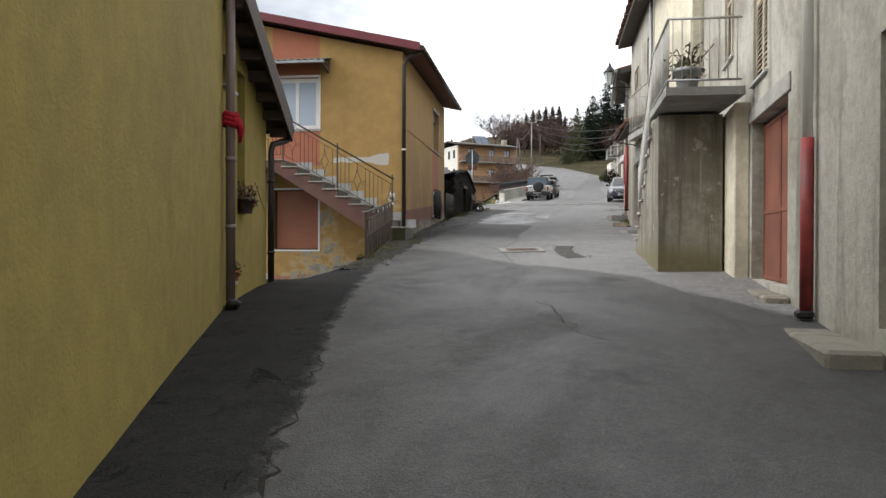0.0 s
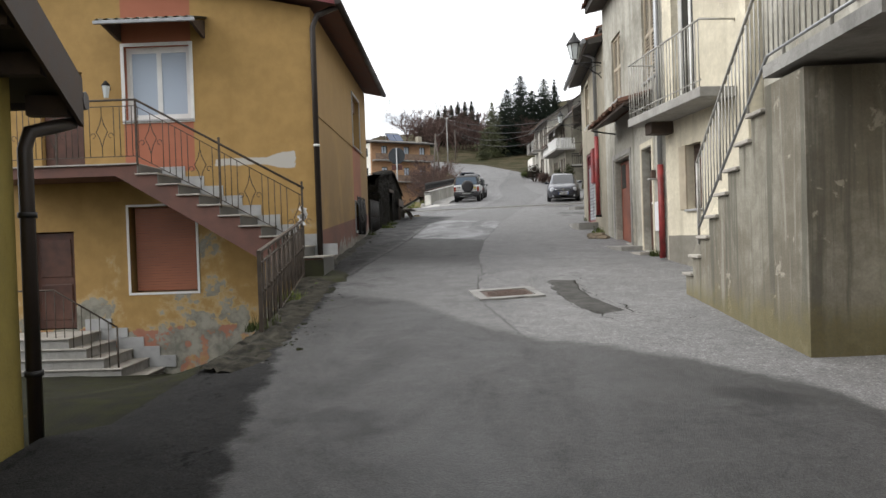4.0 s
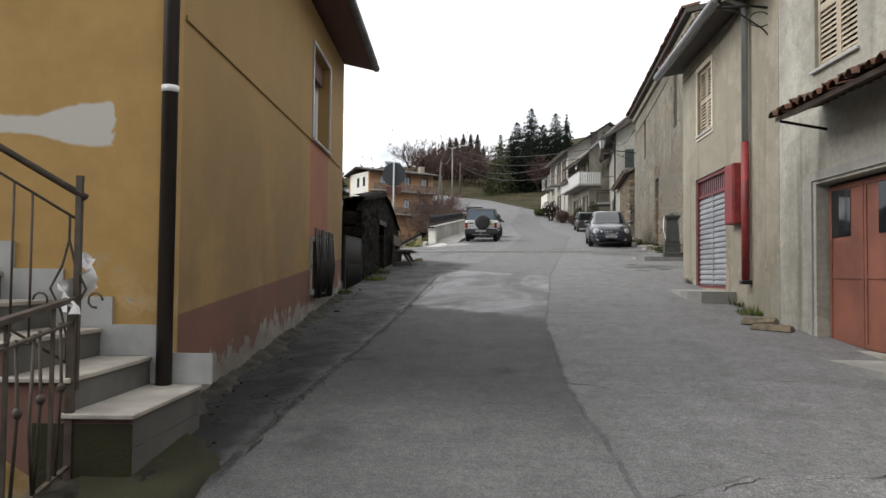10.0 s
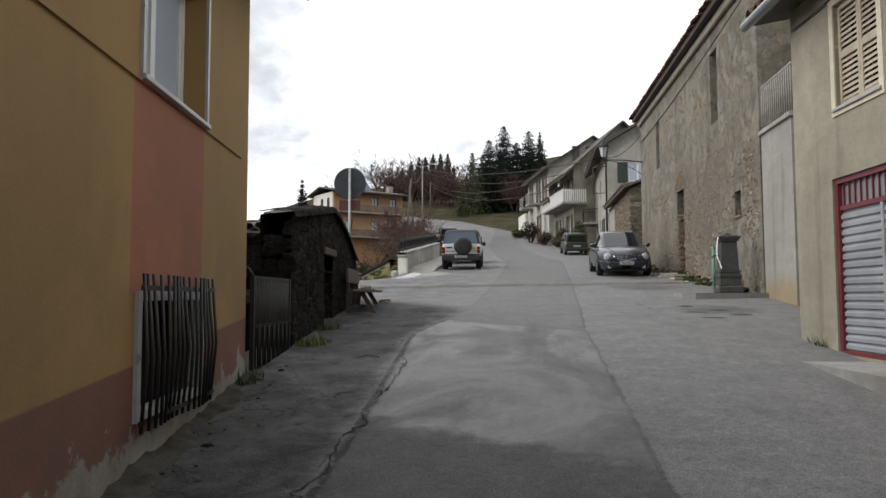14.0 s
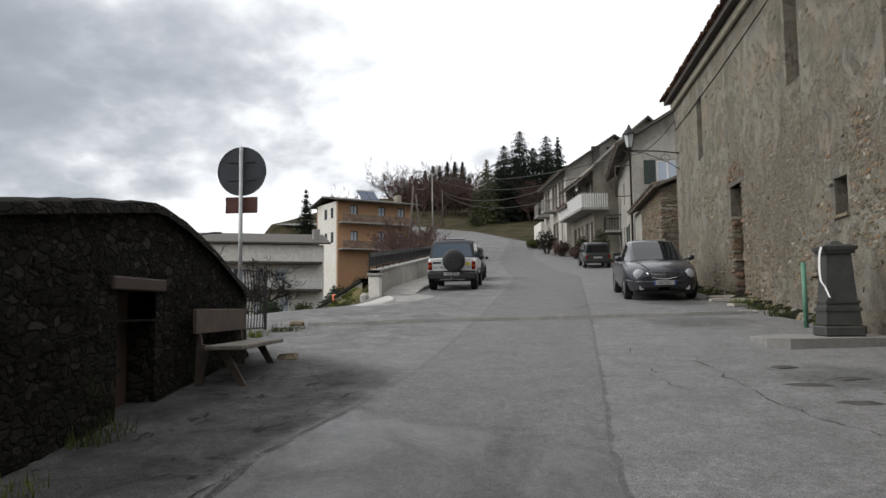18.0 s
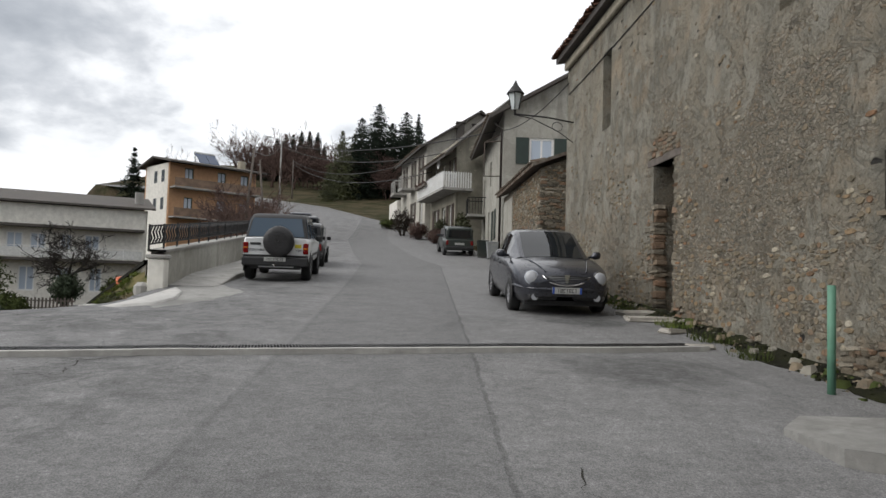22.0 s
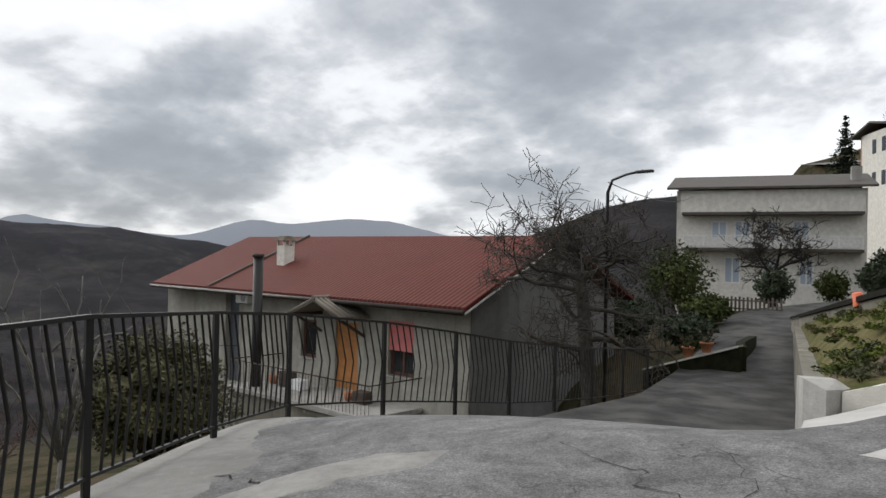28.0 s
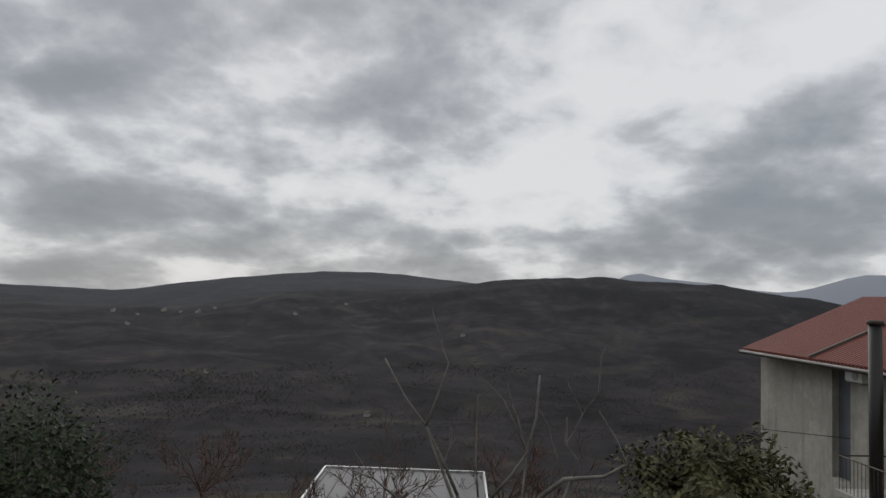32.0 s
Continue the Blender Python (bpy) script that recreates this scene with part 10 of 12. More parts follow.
# black stove pipe beside the red-roofed house
sp_ = thing("stove_pipe", pose(-31.6, 54.0, -1.5), "tall black stove pipe in front of the house", "pipe")
MB().tube([(0, 0, 0), (0, 0, 6.3)], 0.18, 12).ob("pipe", "black_iron", sp_)
MB().tube([(0, 0, 6.3), (0, 0, 6.42)], 0.22, 12).ob("cap", "iron", sp_)
sr_ = thing("tin_shed", pose(-36.6, 40.3, -2.75, 0, 0, 1), "low shed with a pale metal sheet roof", "shed")
hbox(-3.2, 3.3, -2.9, 2.9, -4.5, 0.78).ob("shed_body", "concrete", sr_)
MB().prism([(-3.6, 0.92), (3.6, 0.78), (3.6, 0.83), (-3.6, 0.97)], "y", -3.15, 3.15).ob("roof", "sheet_roof", sr_)
for k in range(11):
    yy = -3.0 + 0.6 * k
    MB().bar((-3.58, yy, 0.985), (3.58, yy, 0.845), 0.05, 0.03).ob("roof_rib", "sheet_roof", sr_)
for yy in (-3.17, 3.17):
    MB().bar((-3.6, yy, 0.99), (3.62, yy, 0.85), 0.08, 0.12).ob("roof_edge", "galv", sr_)
MB().bar((-3.62, -3.2, 1.0), (-3.62, 3.2, 1.0), 0.10, 0.10).ob("roof_edge", "galv", sr_)


# ---- lamps, poles, cables ----
def lantern(m, arm, label):
    t = thing("street_lamp", m, label, "street lamp")
    MB().tube([(arm, 0, 0.0), (arm * 0.55, 0, 0.06), (0, 0, 0.05)], 0.022, 6).ob("arm", "black_iron", t)
    MB().tube([(arm, 0, -0.55), (arm * 0.75, 0, -0.30), (arm * 0.3, 0, -0.02), (0, 0, 0.03)], 0.014, 5).ob("brace", "black_iron", t)
    MB().tube([(arm * 0.72 + 0.16 * math.cos(a), 0, -0.16 + 0.12 * math.sin(a)) for a in [k * 0.55 for k in range(12)]], 0.010, 5).ob("scroll", "black_iron", t)
    MB().tube([(0, 0, 0.02), (0, 0, 0.16)], 0.03, 8).ob("socket", "black_iron", t)
    n = 6
    lo, hi = 0.11, 0.20
    MB().tube([(0, 0, 0.17), (0, 0, 0.58)], [lo, hi], n, True, False).ob("glass", "lamp_glass", t)
    for k in range(n):
        a = 2 * math.pi * k / n
        MB().bar((lo * math.cos(a), lo * math.sin(a), 0.17), (hi * math.cos(a), hi * math.sin(a), 0.58), 0.018, 0.018).ob("glazing_bar", "black_iron", t)
    MB().tube([(0, 0, 0.58), (0, 0, 0.62), (0, 0, 0.80), (0, 0, 0.86), (0, 0, 0.95)], [0.24, 0.22, 0.08, 0.05, 0.015], 12).ob("hood", "black_iron", t)
    return t


lantern(pose(-0.95, 26.75, 7.0, 0, 0, 0), 0.85, "old iron lantern on a scrolled wall bracket")
lantern(pose(-0.78, 51.7, 9.0, 0, 0, 15), 1.75, "old iron lantern on a scrolled wall bracket")
MB().tube([(0.75, 0.1, -1.0), (0.75, 0.1, 0.3)], 0.02, 5).ob("bracket", "black_iron", bpy.data.objects["street_lamp"])


def pole(x, y, z0, z1, mat, label, arms=0, lean=(0, 0), r=0.11):
    t = thing("street_pole", pose(x, y, z0), label, "pole")
    h = z1 - z0
    MB().tube([(0, 0, -0.5), (lean[0], lean[1], h)], [r, r * 0.65], 10).ob("shaft", mat, t)
    for s in ((-1, 1) if arms == 2 else (1,) if arms else ()):
        MB().tube([(0, 0, h - 0.3), (s * 0.9, -0.1, h + 0.15), (s * 1.5, -0.2, h + 0.2)], 0.04, 6).ob("arm", mat, t)
        hbox(s * 1.5 - 0.3, s * 1.5 + 0.3, -0.35, -0.05, h + 0.12, h + 0.26, 0.03).ob("lamp_head", "galv", t)
    return t


pole(-16.7, 119.0, 13.2, 21.3, "concrete", "grey concrete street pole with two lamp arms", 2)
pole(-13.9, 84.0, 7.8, 13.7, "weather_wood", "leaning wooden utility pole", 0, (0.5, 0))
pole(-17.6, 137.0, 16.3, 22.0, "weather_wood", "plain wooden utility pole by the street")
pole(-15.2, 100.0, 10.3, 15.6, "weather_wood", "leaning wooden utility pole", 0, (-0.6, 0))
l3 = thing("street_lamp", pose(-19.6, 58.6, 0.6), "thin lamp post with a curved arm by the lane", "street lamp")
MB().tube([(0, 0, -0.5), (0, 0, 6.3), (0.15, 0, 6.65), (0.6, 0, 6.78), (1.2, -0.05, 6.85)], [0.06, 0.05, 0.04, 0.035, 0.03], 8).ob("post", "black_iron", l3)
hbox(0.95, 1.5, -0.12, 0.02, 6.78, 6.86, 0.02).ob("head", "black_iron", l3)


def cable(a, b, sag, r=0.012):
    t = thing("overhead_cable", pose(*a), "thin dark overhead cable strung across the street", "cable")
    pts = []
    for k in range(15):
        f = k / 14
        p = [b[i] * f - a[i] * f for i in range(3)]
        pts.append((p[0], p[1], p[2] - sag * 4 * f * (1 - f)))
    MB().tube(pts, r, 4).ob("wire", "wire", t)


cable((-16.7, 119.0, 21.0), (1.4, 70.0, 12.6), 1.0, 0.03)
cable((-16.7, 119.0, 20.6), (-0.6, 80.0, 13.2), 1.2, 0.03)
cable((-17.6, 137.0, 21.8), (-2.0, 88.0, 14.0), 1.4, 0.03)
cable((-13.4, 84.0, 13.6), (-16.7, 119.0, 20.8), 0.8, 0.03)
cable((-17.6, 137.0, 21.4), (-1.0, 84.0, 12.6), 1.6, 0.03)
cable((0.95, 52.9, 10.3), (1.5, 67.8, 12.2), 0.3, 0.02)
cable((0.98, 53.0, 10.0), (0.96, 38.0, 10.6), 0.15, 0.015)
cable((-0.25, 26.3, 7.6), (-0.55, 31.9, 7.2), 0.12, 0.012)
cable((-60, 20.0, 1.6), (-33.0, 54.0, 1.4), 0.4, 0.012)
cable((-19.6, 58.6, 7.2), (-36.0, 94.0, 10.0), 0.5, 0.015)

wl_ = thing("wall_lantern", oh.e.matrix_basis @ pose(X - 4.2, -0.02, 0), "small black iron lantern on the ochre wall", "lantern")
LZ = 5.6
MB().tube([(0, 0, LZ - 0.1), (0, -0.12, LZ + 0.02), (0, -0.2, LZ + 0.0)], 0.012, 6).ob("bracket", "black_iron", wl_)
MB().tube([(0, -0.2, LZ - 0.3), (0, -0.2, LZ - 0.06)], [0.05, 0.085], 6, True, False).ob("glass", "lamp_glass", wl_)
MB().tube([(0, -0.2, LZ - 0.055), (0, -0.2, LZ + 0.05)], [0.10, 0.02], 6).ob("cap", "black_iron", wl_)

# ---- small things on the far houses ----
ac = thing("air_conditioner", rh.e.matrix_basis @ pose(6.85, -0.03, 2.85 + 2.0), "white air conditioner unit on the house wall", "air conditioner")
hbox(-0.45, 0.45, -0.32, 0.0, 0.0, 0.40, 0.02).ob("casing", "white_frame", ac)
MB().tube([(0.12, -0.325, 0.2), (0.12, -0.345, 0.2)], 0.15, 16).ob("fan_grille", "grey_metal", ac)
for x in (-0.35, 0.32):
    hbox(x, x + 0.04, -0.30, 0.0, -0.06, -0.002).ob("bracket", "grey_metal", ac)
te = thing("house_terrace", rh.e.matrix_basis @ pose(9.6, -0.05, 2.0), "concrete terrace with a thin iron rail before the door", "terrace")
hbox(-0.3, 7.4, -2.4, 0.0, -0.12, 0.05, 0.01).ob("slab", "concrete", te)
hbox(-0.2, 7.3, -2.3, -2.1, -4.5, -0.124).ob("support_wall", "block_wall", te)
MB().tube([(-0.25, 0, 1.0), (-0.25, -2.3, 1.0), (7.35, -2.3, 1.0), (7.35, 0, 1.0)], 0.022, 6).ob("top_rail", "iron", te)
for k in range(45):
    x = -0.25 + k * 7.6 / 44
    MB().tube([(x, -2.3, 0.05), (x, -2.3, 1.0)], 0.010, 4).ob("bar", "iron", te)
for x, c, h in ((0.6, "terracotta", 0.3), (1.5, "dark_wood", 0.55), (2.2, "white_plastic", 0.35), (4.9, "terracotta", 0.28), (5.6, "dark_wood", 0.4)):
    cr_ = thing("storage_box" if c != "terracotta" else "flower_pot", te.matrix_basis @ pose(x, -1.0, 0.05), "box of firewood and odds on the terrace" if c != "terracotta" else "clay flower pot on the terrace floor", "box" if c != "terracotta" else "pot")
    (hbox(-0.3, 0.3, -0.2, 0.2, 0, h, 0.02) if c != "terracotta" else MB().tube([(0, 0, 0), (0, 0, h)], [0.12, 0.18], 12)).ob("body", c, cr_)

# satellite dish, flower boxes and bins along the row
hh, g = far_row[1]
ds = thing("satellite_dish", hh.e.matrix_basis @ pose(4.8, -0.1, 5.6), "white satellite dish on the wall", "dish")
mb = MB()
mb.sheet([[(0.42 * q * math.cos(a), -0.55 - 0.12 * (1 - q * q) * -1, 0.42 * q * math.sin(a)) for a in [k * math.pi / 10 for k in range(21)]] for q in (0.02, 0.4, 0.7, 1.0)])
mb.ob("dish", "white_frame", ds)
MB().tube([(0, 0.1, -0.1), (0, -0.3, -0.1), (0, -0.52, 0)], 0.025, 6).ob("arm", "galv", ds)
for k in range(3):
    fb = thing("flower_box", hh.e.matrix_basis @ pose(0.8 + 1.1 * k, -1.2, 3.05 + 0.5 + 0.65), "flower box with reddish plants on the balcony rail", "flower box")
    hbox(-0.45, 0.45, -0.1, 0.1, 0, 0.2, 0.02).ob("trough", "weather_wood", fb)
    leaves(MB(), (0, 0, 0.25), (0.5, 0.2, 0.2), 140, 0.07, 1, 300 + k, 0.3).ob("foliage", "sign_red" if k % 2 else "twig", fb)

# ---- vehicles: x to the right, y forwards, origin on the ground under the middle of the rear axle ----
def loft(sections, smooth=True, cap=True):
    """Skin mirrored half sections; each is (y, [(x, z), ...]) from the sill up to the middle."""
    mb = MB()
    rows = []
    for y, half in sections:
        full = [(-x, y, z) for x, z in half] + [(x, y, z) for x, z in reversed(half) if x > 1e-6]
        rows.append(full)
    mb.sheet(rows, smooth)
    if cap:
        for r in (rows[0], rows[-1]):
            mb.add(r, [tuple(range(len(r)))])
    mb.weld = True
    return mb


def car_wheel(parent, x, y, r, w, rim_mat, spokes=6):
    s = 1 if x > 0 else -1
    prof = [(r * 0.62, -w / 2), (r * 0.93, -w / 2), (r, -w / 2 + 0.03), (r, w / 2 - 0.03), (r * 0.93, w / 2), (r * 0.62, w / 2)]
    mb = MB()
    n = 24
    mb.sheet([[(x + q, y + rr * math.cos(2 * math.pi * k / n), r + rr * math.sin(2 * math.pi * k / n)) for k in range(n + 1)] for rr, q in prof])
    t = mb.ob("tyre", "tyre", parent)
    mb = MB()
    face = x + s * (w / 2 - 0.035)
    mb.sheet([[(face + s * d, y + rr * math.cos(2 * math.pi * k / n), r + rr * math.sin(2 * math.pi * k / n)) for k in range(n + 1)] for rr, d in ((r * 0.64, 0.02), (r * 0.58, 0.025), (r * 0.54, -0.03), (0.02, -0.03))])
    for k in range(spokes):
        a = 2 * math.pi * k / spokes
        c, q = math.cos(a), math.sin(a)
        mb.bar((face - s * 0.005, y + 0.03 * c, r + 0.03 * q), (face - s * 0.005, y + r * 0.58 * c, r + r * 0.58 * q), 0.07, 0.03)
    mb.tube([(face - s * 0.02, y, r), (face + s * 0.015, y, r)], 0.05, 10)
    mb.ob("rim", rim_mat, t)


def arch(parent, x, y, r, R):
    """A flat black disc in place of the wheel well's shaded hollow, with a lip."""
    s = 1 if x > 0 else -1
    n = 20
    mb = MB()
    ring_ = [(y + R * math.cos(math.pi * (k / n) * 1.16 - 0.25), r + R * math.sin(math.pi * (k / n) * 1.16 - 0.25)) for k in range(n + 1)]
    mb.add([(x + s * 0.002, y, r)] + [(x + s * 0.002, p[0], p[1]) for p in ring_], [(0, k + 1, k + 2) for k in range(n)])
    mb.tube([(x, p[0], p[1]) for p in ring_], 0.014, 5)
    mb.ob("wheel_arch", "black_plastic", parent)


def text_bars(parent, m, count, w, h, mat="plate_text", name="letter"):
    for k in range(count):
        x = (k - (count - 1) / 2) * w * 1.45
        mb = MB()
        if k % 3 == 0:
            mb.box(x - w / 2, x + w / 2, -0.002, 0, h * 0.38, h / 2)
            mb.box(x - w * 0.15, x + w * 0.15, -0.002, 0, -h / 2, h * 0.38)
        elif k % 3 == 1:
            mb.add(ring(x - w / 2, x + w / 2, -h / 2, h / 2, w * 0.28, -0.002, 0).v, ring(x - w / 2, x + w / 2, -h / 2, h / 2, w * 0.28, -0.002, 0).f)
        else:
            mb.box(x - w / 2, x - w * 0.2, -0.002, 0, -h / 2, h / 2)
            mb.box(x - w * 0.2, x + w / 2, -0.002, 0, -h / 2, -h * 0.3)
            mb.box(x - w * 0.2, x + w / 2, -0.002, 0, h * 0.3, h / 2)
        mb.ob(name, mat, parent, "", m)


def suv(m):
    t = thing("off_roader", m, "white and black short off-roader with a covered spare wheel", "car")
    low = []
    for y, w, zt in ((-0.62, 0.74, 1.06), (-0.58, 0.785, 1.08), (0.2, 0.80, 1.08), (1.2, 0.80, 1.05), (1.9, 0.79, 0.97), (2.6, 0.77, 0.94), (2.82, 0.70, 0.86)):
        low.append((y, [(w * 0.93, 0.44), (w, 0.52), (w * 1.015, 0.72), (w, 0.92), (w * 0.97, zt - 0.02), (w * 0.5, zt), (0, zt)]))
    loft(low).ob("body", "car_white", t)
    cab = []
    for y, wb, wt_, zt in ((-0.575, 0.745, 0.60, 1.56), (-0.50, 0.765, 0.63, 1.62), (-0.1, 0.775, 0.645, 1.655), (0.9, 0.775, 0.645, 1.655), (1.45, 0.765, 0.62, 1.60)):
        zb = 1.05
        dy = {-0.575: 0.22, -0.50: 0.16}.get(y, 0.0)
        cab.append((y, [(wb, zb), (wb - 0.03, zb + 0.1), (wt_ + 0.035, zt - 0.10), (wt_, zt - 0.03), (wt_ - 0.08, zt), (0, zt + 0.012)]))
    mb = loft(cab)
    mb.v = [(p[0], p[1] + max(0.0, (p[2] - 1.0)) * (0.34 if p[1] < -0.3 else -0.55 if p[1] > 1.2 else 0.0), p[2]) for p in mb.v]
    mb.ob("cabin", "black_plastic", t, "black canvas top and pillars")
    def glassq(pts, name, label=""):
        a = Vector(pts[0])
        nrm = (Vector(pts[1]) - a).cross(Vector(pts[2]) - a).normalized() * 0.012
        vs = [Vector(p) for p in pts] + [Vector(p) - nrm for p in pts]
        n = len(pts)
        MB().add(vs, [tuple(range(n)), tuple(reversed(range(n, 2 * n)))] + [(i, (i + 1) % n, (i + 1) % n + n, i + n) for i in range(n)]).ob(name, "rear_glass", t, label)
    glassq([(-0.68, -0.590 + 0.030, 1.10), (0.68, -0.590 + 0.030, 1.10), (0.585, -0.590 + 0.180, 1.55), (-0.585, -0.590 + 0.180, 1.55)], "rear_window", "wide rear window")
    for s in (-1, 1):
        q = [(s * 0.775, -0.35, 1.04), (s * 0.775, 0.35, 1.04), (s * 0.695, 0.35, 1.55), (s * 0.695, -0.22, 1.55)]
        glassq(q if s > 0 else list(reversed(q)), "side_window")
        q = [(s * 0.778, 0.45, 1.04), (s * 0.778, 1.38, 1.04), (s * 0.695, 1.12, 1.55), (s * 0.695, 0.45, 1.55)]
        glassq(q if s > 0 else list(reversed(q)), "side_window")
        MB().box(s * 0.725 - 0.065, s * 0.725 + 0.065, -0.655, -0.56, 0.68, 0.95, 0.02).ob("tail_light", "red_lens", t)
        MB().box(s * 0.725 - 0.06, s * 0.725 + 0.06, -0.659, -0.6, 0.80, 0.835, 0.006).ob("indicator", "orange_lens", t)
        arch(t, s * 0.802, 0.0, 0.33, 0.43)
        arch(t, s * 0.795, 2.2, 0.33, 0.43)
        car_wheel(t, s * 0.70, 0.0, 0.33, 0.22, "galv", 5)
        car_wheel(t, s * 0.70, 2.2, 0.33, 0.22, "galv", 5)
        MB().box(s * 0.80, s * 0.96, 1.30, 1.40, 0.98, 1.12, 0.03).ob("mirror", "black_plastic", t)
        MB().box(s * 0.798 - 0.012, s * 0.798 + 0.012, 0.45, 1.75, 0.60, 0.68, 0.008).ob("side_strip", "black_plastic", t)
    MB().box(-0.80, 0.80, -0.76, -0.58, 0.38, 0.60, 0.03).ob("rear_bumper", "black_plastic", t)
    MB().box(-0.79, 0.79, -0.645, -0.6, 0.602, 0.65, 0.01).ob("lower_panel", "black_plastic", t)
    MB().box(-0.60, 0.62, -0.66, -0.58, 0.30, 0.41, 0.02).ob("under_guard", "black_plastic", t)
    MB().box(-0.40, 0.45, -0.72, -0.68, 0.345, 0.395, 0.01).ob("tow_bar", "galv", t)
    MB().tube([(0.0, -0.70, 0.37), (0.0, -0.82, 0.37), (0.0, -0.84, 0.43)], 0.025, 8).ob("tow_hook", "chrome", t)
    sw_ = MB()
    n = 32
    sw_.sheet([[(0.08 + rr * math.cos(2 * math.pi * k / n), yy, 0.985 + rr * math.sin(2 * math.pi * k / n)) for k in range(n + 1)] for rr, yy in ((0.33, -0.64), (0.37, -0.66), (0.38, -0.72), (0.37, -0.80), (0.34, -0.835), (0.22, -0.845), (0.01, -0.85))])
    sw_.ob("spare_wheel", "tyre_cover", t, "creased black spare wheel cover")
    MB().box(-0.62, -0.36, -0.632, -0.62, 0.885, 0.945, 0.008).ob("tailgate_handle", "black_plastic", t)
    text_bars(t, pose(-0.46, -0.628, 0.765), 6, 0.045, 0.05, "plate_text", "badge_bar")
    text_bars(t, pose(0.56, -0.628, 0.765), 3, 0.04, 0.04, "plate_text", "badge_bar")
    hbox(0.46, 0.62, -0.630, -0.626, 0.83, 0.92).ob("sticker", "yellow_sticker", t, "yellow sticker")
    hbox(-0.26, 0.26, -0.775, -0.762, 0.50, 0.60, 0.003).ob("number_plate", "plate", t)
    text_bars(t, pose(0, -0.776, 0.55), 8, 0.036, 0.065)
    return t


M["rear_glass"] = glass("car_glass", (0.055, 0.080, 0.110))
M["tyre_cover"] = plain("creased_vinyl", (0.022, 0.021, 0.022), 0.45, 0, 0.2, 4, 0.9, 14)


